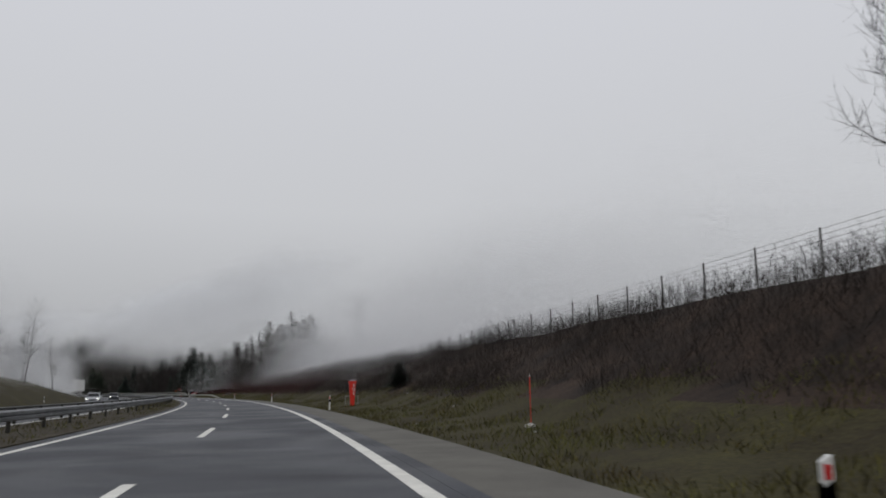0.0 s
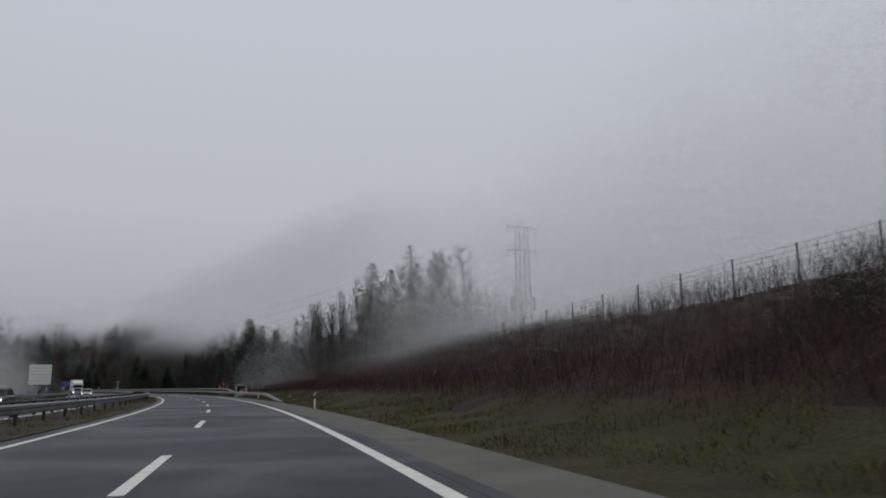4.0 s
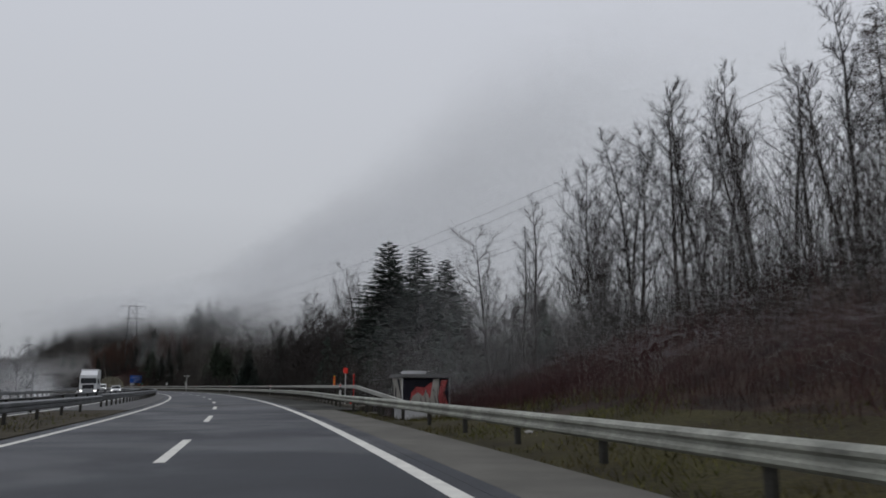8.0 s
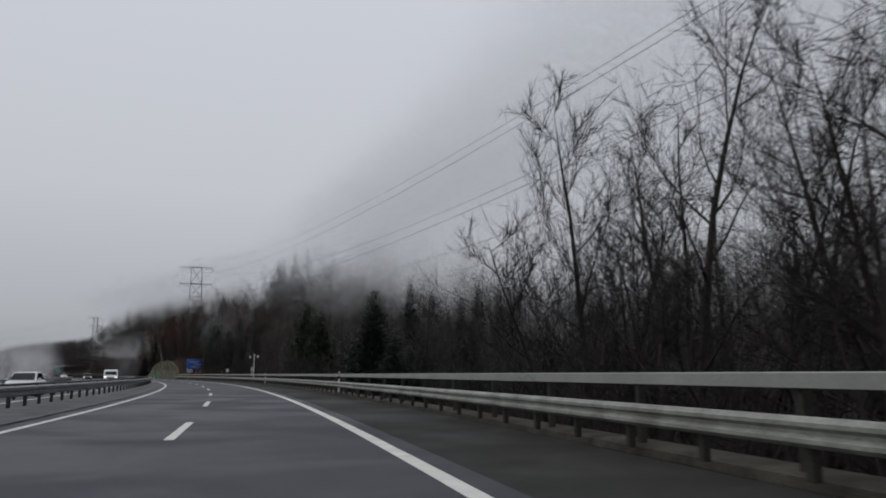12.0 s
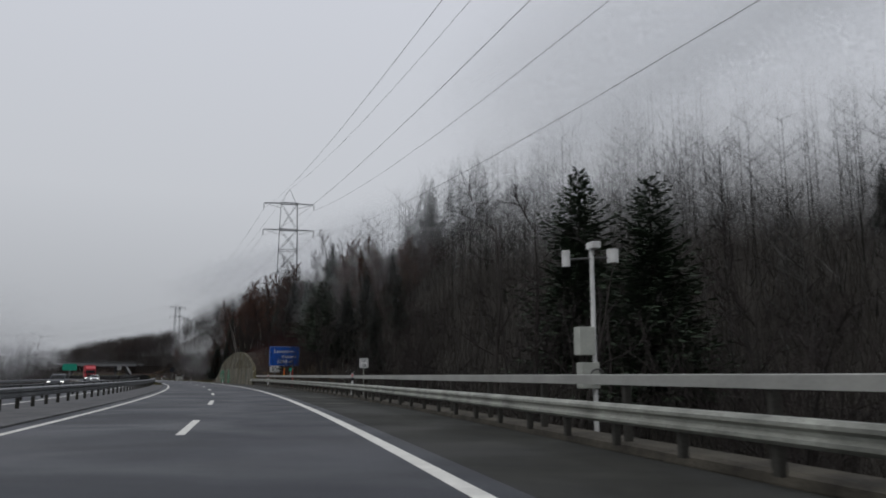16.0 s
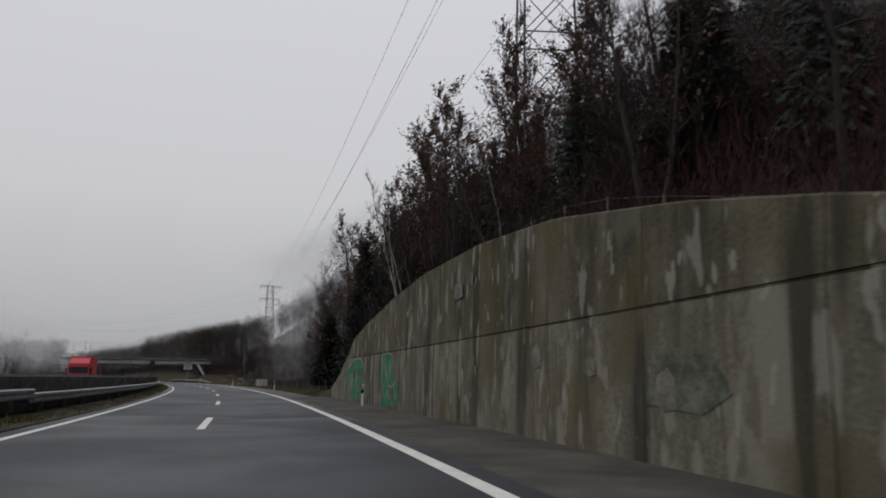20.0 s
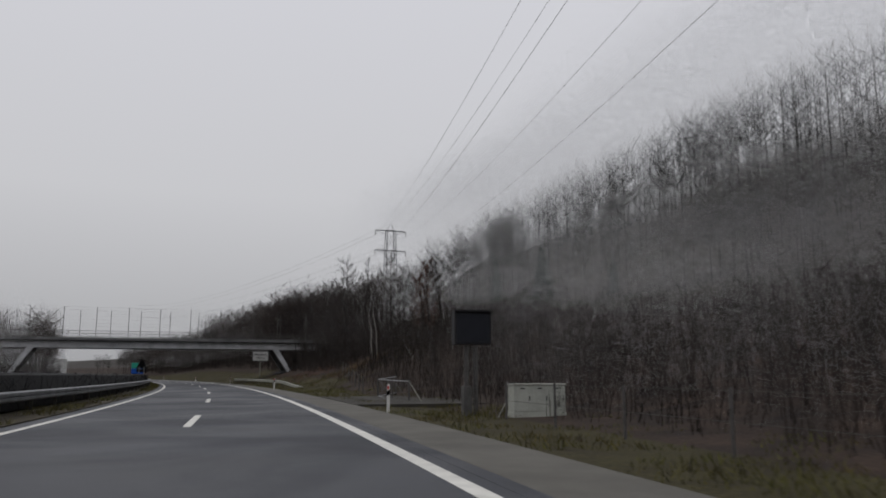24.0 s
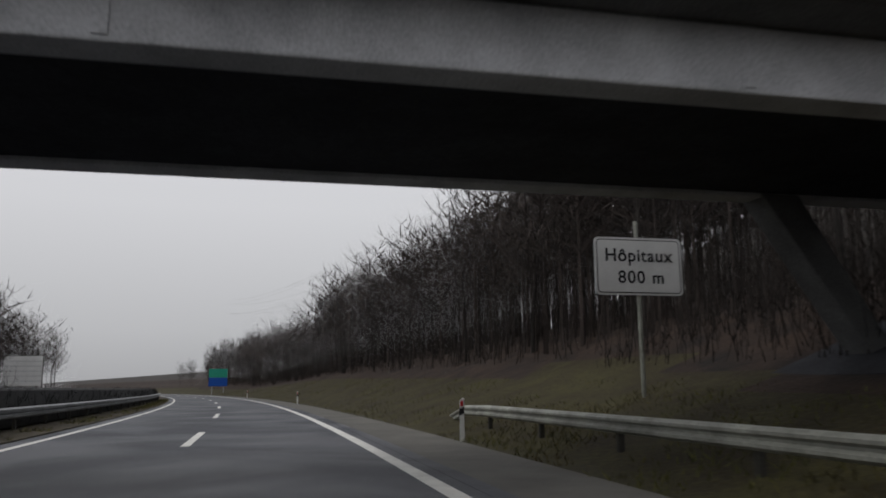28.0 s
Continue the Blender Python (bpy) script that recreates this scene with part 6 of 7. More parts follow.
def retaining_wall():
    ws, wz = zip(*WALL_TOP)
    wall = thing("retaining_wall", pose(0, 0, 0), "tall stained concrete retaining wall with green graffiti", "retaining wall", kind="structure")
    cuts = (512.6, 517.4, 521.6, 526.6, 531.4, 536.2, 540.9, 545.7, 552.4, 559.2, 563.0)
    for a, b in zip(cuts, cuts[1:]):
        V, F = [], []
        n = 7
        for i in range(n):
            s = a + .015 + (b - a - .03) * i / (n - 1)
            top = float(np.interp(s, ws, wz))
            lat = 7.2
            mid = min(2.42, top - .05)
            for q in ((lat, -.3), (lat + .05, mid - .03), (lat + .08, mid - .02), (lat + .08, mid + .02), (lat + .05, mid + .03), (lat + .12, top - .03), (lat + .15, top), (lat + .55, top), (lat + .6, -.3)):
                V.append(along(s, q[0], q[1]))
        k = 9
        for i in range(n - 1):
            for j in range(k - 1):
                F.append((i * k + j, i * k + j + 1, (i + 1) * k + j + 1, (i + 1) * k + j))
        F += [tuple(range(k))[::-1], tuple(range((n - 1) * k, n * k))]
        data = mesh_of("wall_panel", V, F, WALL)
        data.materials.append(WALL_LOW)
        data.polygons.foreach_set("material_index", [1 if q < (n - 1) * (k - 1) and q % (k - 1) < 2 else 0 for q in range(len(F))])
        child("wall_panel", data, wall)
    green = mat("graffiti_green", (.020, .15, .075), .85, .45, 2.2, 16, .2, tint=(.045, .21, .115))
    grey = mat("graffiti_pale", (.24, .25, .205), .85, .3, 3, 16, .2)

    def daub(name, outline, material, lift):
        V = [along(s, 7.2 + .05 * min(1, max(0, z / 2.4)) - lift, z) for s, z in outline]
        W = [along(s, 7.2 + .05 * min(1, max(0, z / 2.4)) - lift + .008, z) for s, z in outline]
        n = len(V)
        F = [tuple(range(n)), tuple(range(n, 2 * n))[::-1]] + [(i, i + n, (i + 1) % n + n, (i + 1) % n) for i in range(n)]
        child(name, mesh_of(name, V + W, F, material), wall)
    def stroke(points, width=.05):
        """A pale sprayed line."""
        V, F = [], []
        for q, (s, z) in enumerate(points):
            a, b = points[max(0, q - 1)], points[min(len(points) - 1, q + 1)]
            d = math.hypot(b[0] - a[0], b[1] - a[1]) or 1
            nx, nz = -(b[1] - a[1]) / d * width / 2, (b[0] - a[0]) / d * width / 2
            for e, lift in ((-1, .022), (1, .022), (1, .012), (-1, .012)):
                V.append(along(s + e * nx, 7.2 + .05 * min(1, max(0, z / 2.4)) - lift, z + e * nz))
        for q in range(len(points) - 1):
            F += [(q * 4 + e, q * 4 + (e + 1) % 4, q * 4 + 4 + (e + 1) % 4, q * 4 + 4 + e) for e in range(4)]
        child("sprayed_line", mesh_of("sprayed_line", V, F, grey), wall)
    big = ((556.7, .9), (556.75, 1.65), (556.0, 1.85), (555.1, 2.02), (554.2, 2.24), (553.2, 2.3), (552.4, 2.33), (551.7, 2.22), (551.05, 1.85), (551.0, 1.3), (550.7, 1.1), (550.4, .92), (550.2, .7), (550.15, .3), (551.2, .16), (552.6, .14), (554.0, .22), (555.4, .15), (555.2, .4), (554.7, .5), (554.5, .9), (554.5, 1.42), (555.3, 1.4), (555.45, .95))
    daub("green_paint", big, green, .012)
    daub("bare_patch", ((554.05, 1.35), (553.9, 1.75), (553.3, 1.78), (553.1, 1.5), (552.6, 1.4), (552.5, .6), (552.85, .55), (553.05, .95), (553.5, 1.15)), WALL_LOW, .02)
    daub("bare_patch", ((552.3, 1.4), (552.3, 1.75), (551.8, 1.72), (551.45, 1.45), (551.5, 1.4)), WALL_LOW, .02)
    daub("bare_patch", ((551.9, 1.02), (551.4, .92), (551.15, .6), (551.1, .3), (551.45, .32), (551.7, .6)), WALL_LOW, .02)
    stroke(((556.78, .95), (556.8, 1.66), (556.1, 1.88), (555.1, 2.06), (554.2, 2.28), (552.5, 2.36), (551.6, 2.24), (551.0, 1.86)))
    stroke(((551.0, 1.32), (550.65, 1.1), (550.35, .9), (550.15, .65)), .04)
    stroke(((555.5, .9), (555.3, 1.42), (554.5, 1.45), (554.45, .6)), .05)
    stroke(((553.2, 1.45), (552.9, 1.0), (552.4, .6)), .04)
    tag_ = ((545.75, .06), (545.8, 1.2), (545.7, 2.32), (544.6, 2.36), (543.6, 2.28), (543.3, 1.8), (543.7, 1.5), (542.9, 1.3), (542.1, .95), (542.0, .25), (543.4, .1), (544.6, .06))
    daub("green_paint", tag_, green, .012)
    stroke(((545.2, 2.2), (544.9, 1.5), (544.2, 1.0), (543.5, .9), (542.6, 1.1)), .045)
    stroke(((544.9, 1.9), (544.3, 1.3), (543.6, 1.8)), .04)
    stroke(((545.4, .9), (544.8, .4), (544.2, .8), (543.8, .35)), .04)
    daub("bare_patch", ((543.9, .5), (544.1, 1.1), (543.5, 1.2), (543.2, .8)), WALL_LOW, .02)
    daub("bare_patch", ((545.3, 1.7), (545.2, 2.1), (544.8, 2.0), (544.9, 1.6)), WALL_LOW, .02)
    daub("bare_patch", ((543.2, .3), (543.3, .7), (542.7, .85), (542.4, .4)), WALL_LOW, .02)
    daub("bare_patch", ((545.5, .5), (545.4, .85), (545.0, .7), (545.1, .35)), WALL_LOW, .02)
    stroke(((545.75, .1), (545.82, 1.2), (545.72, 2.34), (544.6, 2.4), (543.55, 2.3), (543.25, 1.8)), .035)
    stroke(((544.0, 2.1), (543.7, 1.6), (544.4, .9), (544.0, .3)), .05)
    dirty = mat("graffiti_faded", (.085, .10, .075), .9, .5, 2.5, 16, .2, tint=(.14, .14, .11))
    lime = mat("lime_bloom", (.14, .135, .11), .95, .4, 3, 16, .2)
    daub("faded_paint", ((521.5, .9), (521.3, 1.5), (520.6, 1.75), (519.6, 1.6), (519.2, 1.1), (519.9, .8)), dirty, .012)
    for s, z, w, h in ((520.9, 1.1, .32, .6), (523.6, 1.5, .22, .35), (526.4, 1.75, .28, .5), (528.8, 1.9, .2, .4), (533, 3.9, .5, .5), (535.2, 3.2, .25, .25), (531.5, 4.1, .12, .35)):
        daub("lime_patch", ((s - w, z - h * .4), (s - w * .9, z + h * .35), (s - w * .2, z + h * .6), (s + w * .8, z + h * .4), (s + w, z - h * .3), (s + w * .1, z - h * .5)), lime, .014)


retaining_wall()


# ---- overpass ----
def overpass():
    b = thing("overpass", spot(745, 0, 0), "concrete overpass with slanted legs, railing and tall fence", "bridge", kind="structure")
    x0, x1 = -34, 30
    for y0, y1 in ((-3.5, -2.9), (1.6, 2.2)):
        part("girder", box(x0, x1, y0, y1, 5.05, 6.0, .04), CONCRETE, b, "pale concrete girder")
        for x in (-.2, -8.2, 7.8):
            part("stiffener", box(x - .09, x + .09, y0 - .03, y0 + .02, 5.12, 5.98, .01), CONCRETE, b)
    # shade between the girders is in this part's dark colour
    part("soffit", box(x0, x1, -2.9, 1.6, 5.12, 5.7, .02), SOFFIT, b, "underside between the girders, coloured dark for shade")
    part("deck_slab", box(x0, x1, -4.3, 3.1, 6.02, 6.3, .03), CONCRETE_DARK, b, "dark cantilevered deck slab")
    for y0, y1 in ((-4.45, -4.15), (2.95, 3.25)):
        part("fascia", box(x0, x1, y0, y1, 6.06, 6.46, .03), CONCRETE_DARK, b, "dark edge beam")
    for x, sx in ((11.9, 1), (-21, -1)):
        for y in (-3.15, 1.9):
            bm = bmesh.new()
            lo, hi = Vector((x + sx * 2.6, y, 1.9)), Vector((x, y, 5.1))
            ring = [(-.28, -.35), (.28, -.35), (.28, .35), (-.28, .35)]
            A = [bm.verts.new(lo + Vector((p, q, -.8))) for p, q in ring]
            C = [bm.verts.new(hi + Vector((p * 1.5, q, 0))) for p, q in ring]
            for k in range(4):
                bm.faces.new((A[k], A[(k + 1) % 4], C[(k + 1) % 4], C[k]))
            bm.faces.new(C)
            bm.faces.new(A[::-1])
            # rear legs get the darker copy, which puts their shade into the colour
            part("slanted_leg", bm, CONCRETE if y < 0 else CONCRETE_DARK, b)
    bar = bm_mesh("baluster", box(-.01, .01, -.01, .01, 0, .85), GALV_DARK)
    tall = bm_mesh("fence_post", pipe([(0, 0, 0), (0, 0, 3.9), (0, -.3, 4.25)], .04, 6), GALV_DARK)
    foot = bm_mesh("post_foot", box(-.11, .11, -.1, .1, -.12, .1, .02), CONCRETE)
    for y in (-4.3, 3.1):
        for z in (6.55, 7.35):
            part("rail", box(x0, x1, y - .025, y + .025, z, z + .05), GALV_DARK, b)
        for i in range(int((x1 - x0) / .28)):
            child("baluster", bar, b, "", pose(x0 + i * .28, y, 6.48))
        for i in range(15):
            p = child("fence_post", tall, b, "", pose(-29.55 + i * 4.15 + (1.6 if y > 0 else 0), y, 6.4))
            if y < 0 and i in (6, 7):
                child("post_foot", foot, p)
        for z, dy in ((8.4, 0), (9.4, 0), (10.25, 0), (10.6, -.28)):
            part("fence_wire", pipe([(x0, y + dy, z), (x1, y + dy, z)], .007, 3), GALV_DARK, b)
    part("sign_post", pipe([(1.55, -4.3, 6.4), (1.55, -4.3, 9.2)], .05, 6), GALV_DARK, b)
    child("post_foot", foot, b, "", pose(1.55, -4.3, 6.4))
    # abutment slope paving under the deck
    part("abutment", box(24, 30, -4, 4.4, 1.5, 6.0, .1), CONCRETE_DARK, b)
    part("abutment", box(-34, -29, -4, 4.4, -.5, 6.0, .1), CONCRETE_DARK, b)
    return b


overpass()
V = [along(s, l, lie(s, l) + .06) for s, l in ((742, 12.6), (742, 18), (742, 26), (748.5, 12.6), (748.5, 18), (748.5, 26))]
W = [v - np.array((0, 0, .4)) for v in V]
# the paving shares the shade-dark colour of the soffit
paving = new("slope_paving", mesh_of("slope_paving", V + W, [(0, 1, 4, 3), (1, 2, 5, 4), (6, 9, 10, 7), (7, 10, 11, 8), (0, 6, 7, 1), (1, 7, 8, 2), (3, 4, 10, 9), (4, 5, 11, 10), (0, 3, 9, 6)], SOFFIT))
tagged(paving, "dark paved embankment under the overpass", "paving", kind="structure")


# ---- power line ----
def pylon(s, lat, base, arm_low, arm_high, peak, half, turn, label, w0=2.4, w1=1.15, aerials=False, PYLON=PYLON):
    g = thing("pylon", spot(s, lat, 0, turn), label, "pylon", "pylons")
    wid = lambda z: w0 + (w1 - w0) * (z - base) / (arm_high - base)
    L = {}
    levels = list(np.linspace(base, arm_low, 7)) + [arm_high]
    for sx in (-1, 1):
        for sy in (-1, 1):
            part("leg", pipe([(sx * wid(z) * .9, sy * wid(z) * .6, z) for z in [base - 1] + levels], .085, 4), PYLON, g)
    for z0, z1 in zip(levels, levels[1:]):
        a, c = wid(z0), wid(z1)
        for sy in (-1, 1):
            for p, q, r in (((-a * .9, sy * a * .6, z0), (c * .9, sy * c * .6, z1), .035), ((a * .9, sy * a * .6, z0), (-c * .9, sy * c * .6, z1), .035), ((-c * .9, sy * c * .6, z1), (c * .9, sy * c * .6, z1), .05), ((sy * a * .9, -a * .6, z0), (sy * c * .9, c * .6, z1), .035), ((sy * c * .9, -c * .6, z1), (sy * c * .9, c * .6, z1), .05)):
                part("brace", pipe([p, q], r, 4, None, False), PYLON, g)
    tips = []
    for z in (arm_low, arm_high):
        bm = bmesh.new()
        for sy in (-1, 1):
            pipe([(-half, 0, z), (-wid(z) * .9, sy * .5, z), (wid(z) * .9, sy * .5, z), (half, 0, z)], .06, 4, bm)
        for sx in (-1, 1):
            pipe([(sx * half, 0, z), (sx * wid(z), 0, z - .9)], .045, 4, bm)
        part("crossarm", bm, PYLON, g)
        for x in (-half, half):
            part("insulator", pipe([(x, 0, z), (x, 0, z - 1.2)], .07, 6), GALV_DARK, g)
            tips.append((x, z - 1.2))
    part("peak", pipe([(-wid(arm_high) * .8, 0, arm_high), (0, 0, peak), (wid(arm_high) * .8, 0, arm_high)], .06, 4), PYLON, g)
    tips.append((0, peak))
    if aerials:
        for x in (-2.2, 2.2):
            part("aerial", box(x - .2, x + .2, -.15, .15, base + 3.2, base + 5.6, .03), SIGN_BACK, g, "pale mobile-phone aerial")
            part("aerial_arm", pipe([(0, 0, base + 4.4), (x, 0, base + 4.4)], .05, 6), PYLON, g)
    m = spot(s, lat, 0, turn)
    return [m @ Vector((x, 0, z)) for x, z in tips]


P1 = pylon(220, 53, 10.5, 24.0, 28.0, 29.3, 3.0, 8, "grey lattice pylon with phone aerials, fading out with height as fog", 1.3, .95, True, PYLON_MIST)
P2 = pylon(551.0, 18.2, 5.0, 29.33, 34.57, 37.52, 4.80, -10, "tall lattice power pylon above the retaining wall", 2.50, 1.73)
P3 = pylon(789, 46.4, 10, 29.4, 34.0, 35.8, 3.7, 0, "distant lattice power pylon rising above the wood", 1.9, 1.1)
P4 = [along(1080, 60 + k, z) for k, z in ((-3, 34), (3, 34), (-3, 38), (3, 38), (0, 40))]
for A, B, sag in ((P1, P2, 11.5), (P2, P3, 6.0), (P3, P4, 6.0)):
    for a, b in zip(A, B):
        a, b = Vector(a), Vector(b)
        pts = [a.lerp(b, k / 24) - Vector((0, 0, 4 * sag * (k / 24) * (1 - k / 24))) for k in range(25)]
        ob = new("power_cable", bm_mesh("power_cable", pipe(pts, .017, 4), WIRE))
        tagged(ob, "thin sagging overhead power cable between pylons", "power cable", "power cables")


# ---- vehicles ----
def wheel(parent, x, y, r, w):
    t = part("wheel", pipe([(x - w / 2, y, r), (x + w / 2, y, r)], r, 20), RUBBER, parent)
    for sx in (-1, 1):
        part("rim", pipe([(x + sx * w * .42, y, r), (x + sx * (w / 2 + .012), y, r)], r * .62, 16), SIGN_BACK, t)


def loft(sections, bm=None):
    """Skins closed outlines, each a list of (x, y, z)."""
    bm = bm or bmesh.new()
    rings = [[bm.verts.new(p) for p in sec] for sec in sections]
    k = len(rings[0])
    for a, b in zip(rings, rings[1:]):
        for i in range(k):
            bm.faces.new((a[i], a[(i + 1) % k], b[(i + 1) % k], b[i]))
    bm.faces.new(rings[0][::-1])
    bm.faces.new(rings[-1])
    bmesh.ops.recalc_face_normals(bm, faces=bm.faces[:])
    return bm


def car(m, paint, label, estate=False, lights=True):
    """A car that drives towards -y."""
    c = thing("car", m, label, "car", "vehicles on the far carriageway")
    def sec(y, z0, z1, w, round_=.12):
        return [(-w + .05, y, z0), (w - .05, y, z0), (w, y, z0 + round_), (w, y, z1 - round_), (w - .1, y, z1), (-w + .1, y, z1), (-w, y, z1 - round_), (-w, y, z0 + round_)]
    body = loft([sec(-2.15, .38, .62, .7, .06), sec(-2.05, .25, .74, .82), sec(-1.2, .2, .9, .88), sec(-.6, .2, .95, .89), sec(1.3, .2, .97, .88), sec(2.0, .26, .94 if not estate else 1.0, .85), sec(2.15, .4, .8, .75, .06)])
    part("body", body, paint, c)
    def roof(y, z, w):
        return [(-w, y, .9), (w, y, .9), (w * .86, y, z), (-w * .86, y, z)]
    back = 2.0 if estate else 1.75
    part("cabin", loft([roof(-.95, .93, .8), roof(-.2, 1.4, .8), roof(.9, 1.46, .8), roof(back - .5, 1.4, .78), roof(back, .96, .74)]), paint, c)
    bm = bmesh.new()
    bm.faces.new([bm.verts.new(v) for v in ((-.68, -.93, .96), (.68, -.93, .96), (.6, -.26, 1.38), (-.6, -.26, 1.38))])
    bmesh.ops.solidify(bm, geom=bm.faces[:], thickness=-.02)
    part("windscreen", bm, GLASS, c, "dark windscreen")
    for sx in (-1, 1):
        bm = bmesh.new()
        bm.faces.new([bm.verts.new(v) for v in ((sx * .80, -.7, .98), (sx * .80, back - .3, .98), (sx * .715, back - .6, 1.36), (sx * .715, -.15, 1.36))])
        bmesh.ops.solidify(bm, geom=bm.faces[:], thickness=.02)
        part("side_window", bm, GLASS, c)
        part("headlight", box(sx * .62 - .14, sx * .62 + .14, -2.12, -2.0, .58, .7, .02), LAMP if lights else GLASS, c, "lit headlight" if lights else "")
        part("mirror", box(sx * .95 - .08, sx * .95 + .08, -.75, -.62, .95, 1.07, .02), paint, c)
        for y in (-1.35, 1.3):
            wheel(c, sx * .78, y, .31, .2)
    part("grille", box(-.4, .4, -2.16, -2.05, .45, .62, .01), BLACK, c)
    part("bumper", box(-.8, .8, -2.17, -2.0, .28, .42, .03), paint, c)
    return c


def van(m, paint, label):
    c = thing("van", m, label, "van", "vehicles on the far carriageway")
    def sec(y, z0, z1, w):
        return [(-w, y, z0), (w, y, z0), (w, y, z1 - .15), (w - .12, y, z1), (-w + .12, y, z1), (-w, y, z1 - .15)]
    part("body", loft([sec(-2.4, .35, .85, .85), sec(-2.25, .3, 1.1, .93), sec(-1.9, .28, 1.2, .95), sec(-1.15, .28, 1.95, .92), sec(-.6, .28, 2.0, .92), sec(2.3, .3, 2.0, .92), sec(2.4, .4, 1.9, .88)]), paint, c)
    bm = bmesh.new()
    bm.faces.new([bm.verts.new(v) for v in ((-.8, -1.93, 1.24), (.8, -1.93, 1.24), (.72, -1.22, 1.86), (-.72, -1.22, 1.86))])
    bmesh.ops.solidify(bm, geom=bm.faces[:], thickness=-.02)
    part("windscreen", bm, GLASS, c, "dark windscreen")
    for sx in (-1, 1):
        part("side_window", box(sx * .93 - .01, sx * .93 + .01, -1.1, .1, 1.25, 1.75, .004), GLASS, c)
        part("headlight", box(sx * .68 - .15, sx * .68 + .15, -2.38, -2.26, .75, .95, .02), LAMP, c, "lit headlight")
        for y in (-1.5, 1.5):
            wheel(c, sx * .8, y, .33, .22)
    part("bumper", box(-.9, .9, -2.46, -2.3, .35, .55, .03), BLACK, c)
    part("grille", box(-.5, .5, -2.42, -2.3, .68, .85, .01), BLACK, c)


def truck(m, paint, load, label):
    c = thing("truck", m, label, "truck", "vehicles on the far carriageway")
    part("cab", box(-1.2, 1.2, -2.0, .2, .8, 3.0, .12), paint, c)
    part("windscreen", box(-1.05, 1.05, -2.02, -1.97, 1.75, 2.55, .02), GLASS, c, "dark windscreen")
    part("wind_deflector", loft([[(-1.1, -1.5, 3.0), (1.1, -1.5, 3.0), (1.1, -1.4, 3.05), (-1.1, -1.4, 3.05)], [(-1.1, .1, 3.0), (1.1, .1, 3.0), (1.1, .1, 3.65), (-1.1, .1, 3.65)]]), paint, c)
    part("bumper", box(-1.22, 1.22, -2.1, -1.8, .4, .95, .05), SIGN_BACK, c)
    part("grille", box(-.8, .8, -2.04, -1.98, 1.0, 1.6, .02), BLACK, c)
    part("chassis", box(-.5, .5, 0, 8.5, .6, 1.0, .02), BLACK, c)
    part("cargo_box", box(-1.25, 1.25, .7, 8.8, 1.0, 3.85, .05), load, c)
    for sx in (-1, 1):
        part("headlight", box(sx * .95 - .16, sx * .95 + .16, -2.13, -2.05, .6, .8, .02), LAMP, c, "lit headlight")
        part("mirror", box(sx * 1.38 - .08, sx * 1.38 + .08, -1.75, -1.6, 1.7, 2.4, .02), BLACK, c)
        part("side_window", box(sx * 1.2 - .012, sx * 1.2 + .012, -1.6, -.5, 1.75, 2.5, .005), GLASS, c)
        for y in (-1.0, 5.6, 6.8, 8.0):
            wheel(c, sx * 1.02, y, .5, .32)


SILVER = mat("silver_car_paint", (.36, .37, .39), .3, .06, 2, 10, 0, metal=.5)
WHITE_CAR = mat("white_car_paint", (.62, .63, .64), .3, .05, 2, 10, 0)
DARK_CAR = mat("dark_car_paint", (.03, .033, .04), .3, .08, 2, 10, 0)
RED_TRUCK = mat("red_truck_paint", (.42, .03, .04), .4, .1, 2, 10, 0)
car(spot(113, -15.2), SILVER, "silver saloon car with headlights on in the far lane")
car(spot(165, -14.4), DARK_CAR, "dark grey car with headlights on in the far lane", True)
car(spot(252, -14.6), SILVER, "silver estate car with headlights on in the far lane", True)
truck(spot(330, -14.8), WHITE_CAR, WHITE_CAR, "white lorry with box body in the far lane")
car(spot(352, -11.2), WHITE_CAR, "white car with headlights on in the far inner lane")
van(spot(425, -11.0), WHITE_CAR, "white delivery van with headlights on in the far lane")
car(spot(492, -14.8), DARK_CAR, "dark car with headlights on in the far lane", True)
car(spot(583, -14.8), WHITE_CAR, "white estate car with headlights on in the far lane", True)
truck(spot(618, -14.9), RED_TRUCK, RED_TRUCK, "red lorry with box body behind the hedge")


# ---- drifting mist: added hair-thin white slivers stand in for the haze, too many to count ----
MIST = bpy.data.materials.new("mist_sliver_white")
MIST.use_nodes = True
_n, _l = MIST.node_tree.nodes, MIST.node_tree.links
_n.remove(_n["Principled BSDF"])
_d, _t, _x = _n.new("ShaderNodeBsdfDiffuse"), _n.new("ShaderNodeBsdfTranslucent"), _n.new("ShaderNodeMixShader")
_d.inputs[0].default_value = _t.inputs[0].default_value = (.96, .97, .98, 1)
_l.new(_d.outputs[0], _x.inputs[1])
_l.new(_t.outputs[0], _x.inputs[2])
_l.new(_x.outputs[0], _n["Material Output"].inputs["Surface"])


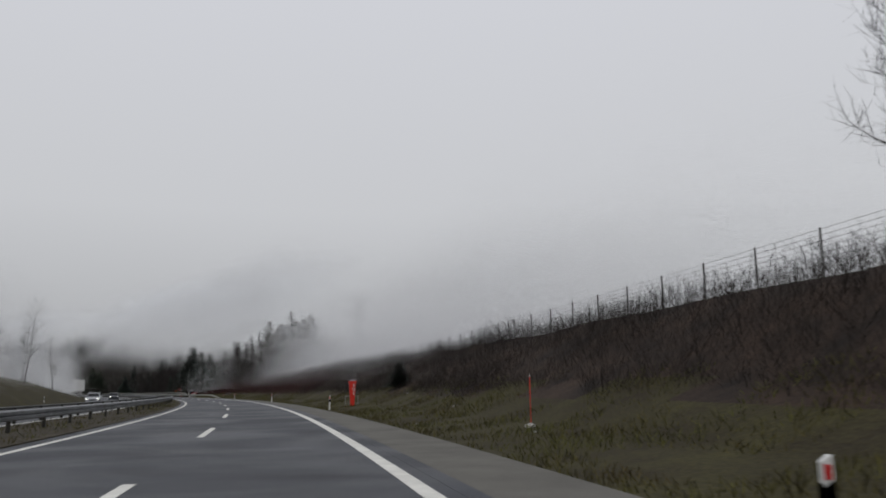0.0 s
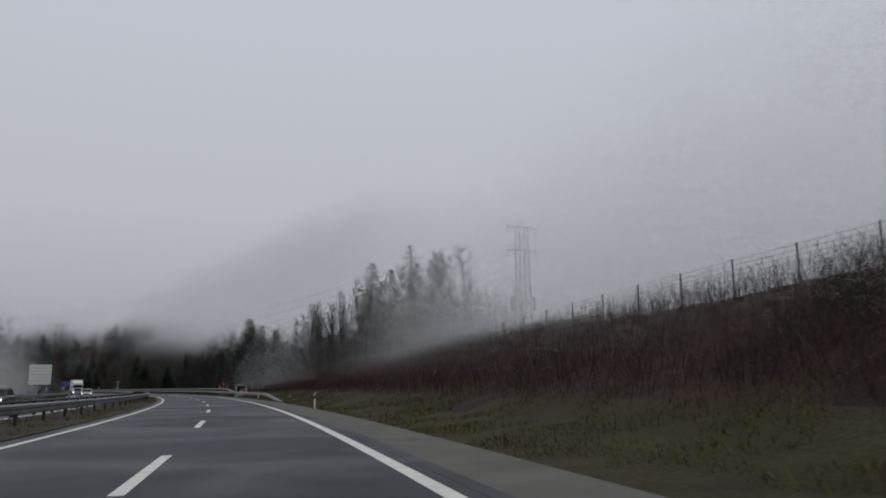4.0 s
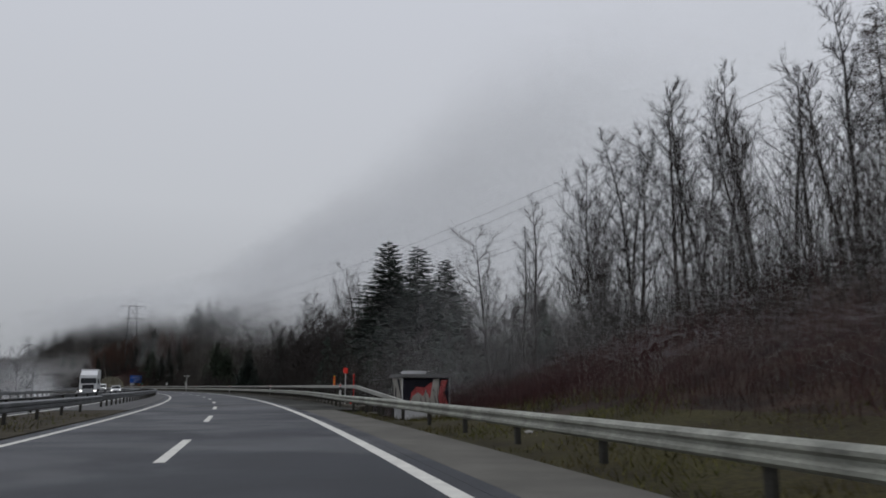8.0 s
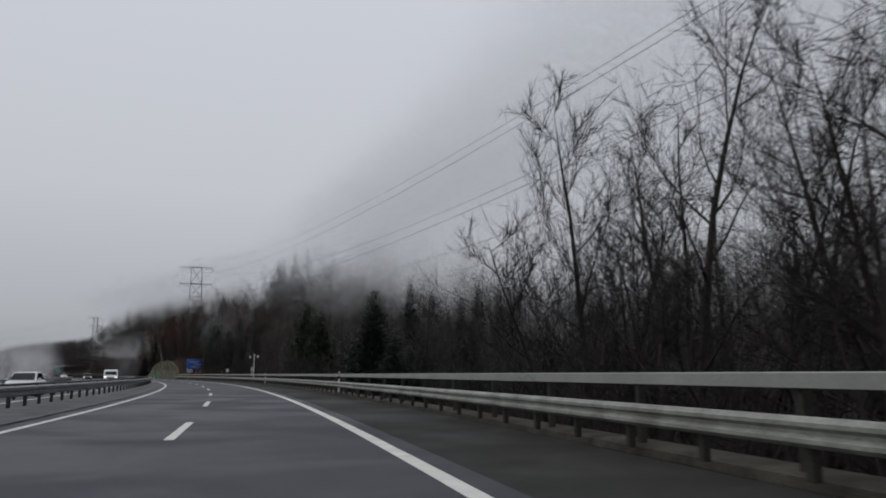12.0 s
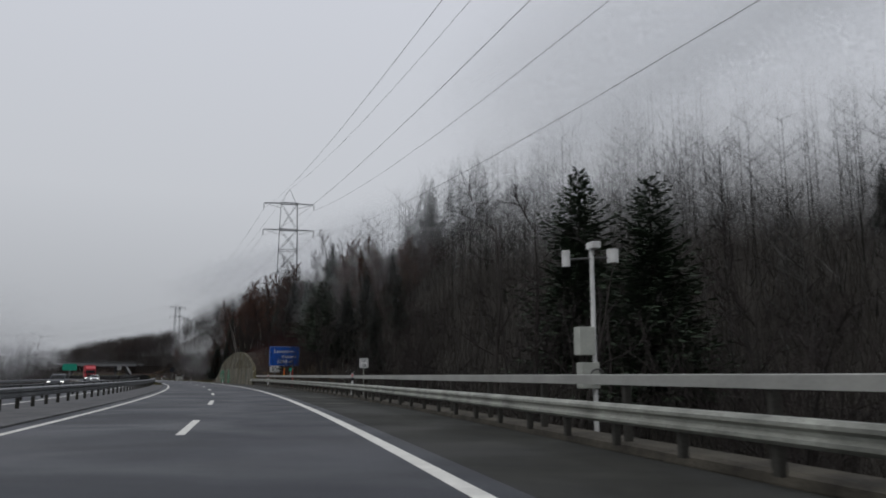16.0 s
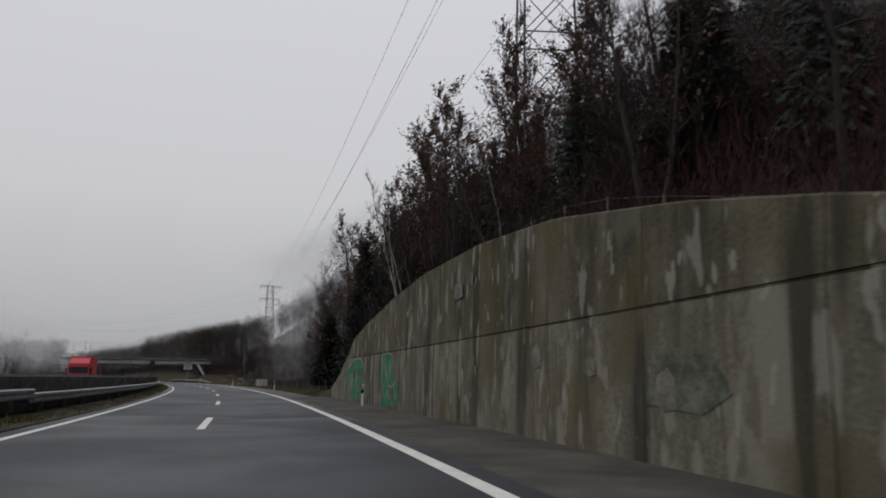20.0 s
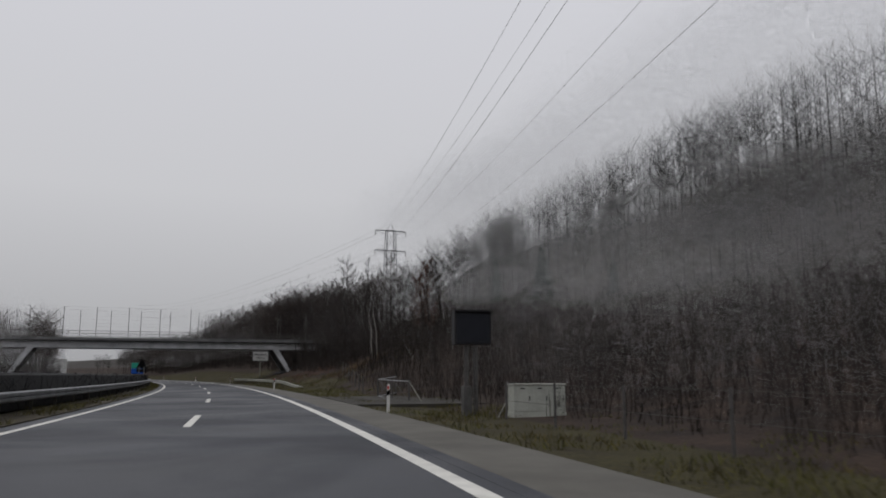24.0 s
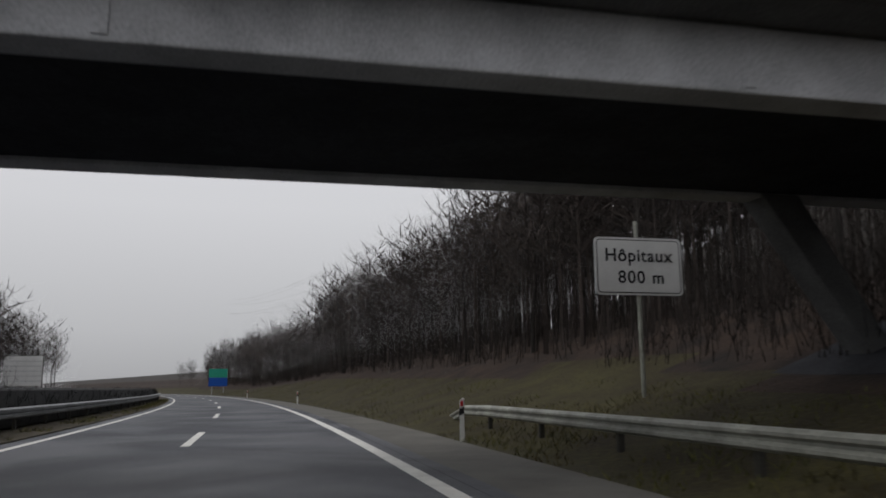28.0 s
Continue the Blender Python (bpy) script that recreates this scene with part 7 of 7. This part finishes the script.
def mist(name, label, zones, level=False):
    """Fine white slivers in every direction that stand in for mist, in boxes of the plan. zones: stations, lateral
    reach, heights, how much a metre of them hides, the slivers' width and length, and how their number grows from one
    lateral edge to the other (0: even). Heights are over the ground, thinning out upwards; level: over the road,
    thickening upwards.
    """
    VV = []
    for s0, s1, l0, l1, z0, z1, hide, wide, long_, grow in zones:
        n = int(hide * (s1 - s0) * abs(l1 - l0) * (z1 - z0) / (.25 * wide * long_))
        s, l = nrng.uniform(s0, s1, n) + nrng.normal(0, 9, n), l0 + (l1 - l0) * nrng.random(n) ** (1 / (1 + grow))
        u = 1 - np.sqrt(nrng.random(n))
        P = along(s, l, np.maximum(z1 + (z0 - z1) * u, land(s, l) + 4) if level else land(s, l) + z0 + (z1 - z0) * u)
        d = nrng.normal(0, 1, (n, 3)) * np.array((1, 1, .8))
        d *= (long_ * .5 / np.linalg.norm(d, axis=1))[:, None]
        e = np.cross(d, nrng.normal(0, 1, (n, 3)))
        e *= (wide / np.linalg.norm(e, axis=1))[:, None]
        d[:, 2] = np.clip(d[:, 2], -.4 * z0 - .4, .4 * z1)
        VV.append(np.stack([P - d, P + d, P + e], 1).reshape(-1, 3))
    V = np.concatenate(VV)
    n = len(V) // 3
    me = bpy.data.meshes.new(name)
    me.vertices.add(n * 3)
    me.vertices.foreach_set("co", V.ravel())
    me.loops.add(n * 3)
    me.loops.foreach_set("vertex_index", np.arange(n * 3))
    me.polygons.add(n)
    me.polygons.foreach_set("loop_start", np.arange(n) * 3)
    me.materials.append(MIST)
    me.update()
    tagged(new(name, me), label, "mist", kind="stuff")


mist("bank_mist", "thin grey mist drifting over the roadside bank", (
    (60, 180, 11, 20, 1, 11, .010, .0006, 8, 1), (195, 258, 9.6, 13.5, 1.2, 14, .006, .0006, 8, 0), (60, 180, 20, 38, .5, 16, .017, .0016, 10, 0), (60, 175, 36, 62, .5, 20, .011, .004, 12, 0)))
mist("valley_mist", "low grey cloud hanging over the wooded valley", (
    (345, 490, 22, 33, 13, 40, .006, .0014, 16, 1), (290, 500, 33, 55, 10, 46, .011, .0028, 16, 0), (310, 530, 55, 100, 16, 60, .009, .006, 18, 0)), True)
mist("hill_mist", "low cloud lying over the wood on the hill", (
    (615, 840, 50, 75, 28, 54, .006, .0045, 14, 1), (615, 840, 75, 120, 34, 64, .007, .007, 16, 0)), True)
mist("verge_mist", "thin haze in the wood behind the verge", (
    (612, 660, 12, 30, .5, 12, .0028, .0007, 8, 0), (655, 750, 15, 40, 1, 14, .003, .0012, 10, 1), (500, 526, 14, 32, 4, 15, .007, .0008, 8, 0), (775, 950, 14, 36, 2, 16, .003, .0012, 12, 0)))
mist("far_side_mist", "pale mist beyond the far carriageway", (
    (40, 540, -38, -22, .5, 14, .008, .0025, 10, 1), (40, 540, -64, -38, .5, 18, .010, .005, 12, 0), (580, 920, -46, -22, .5, 13, .004, .004, 12, 1)))
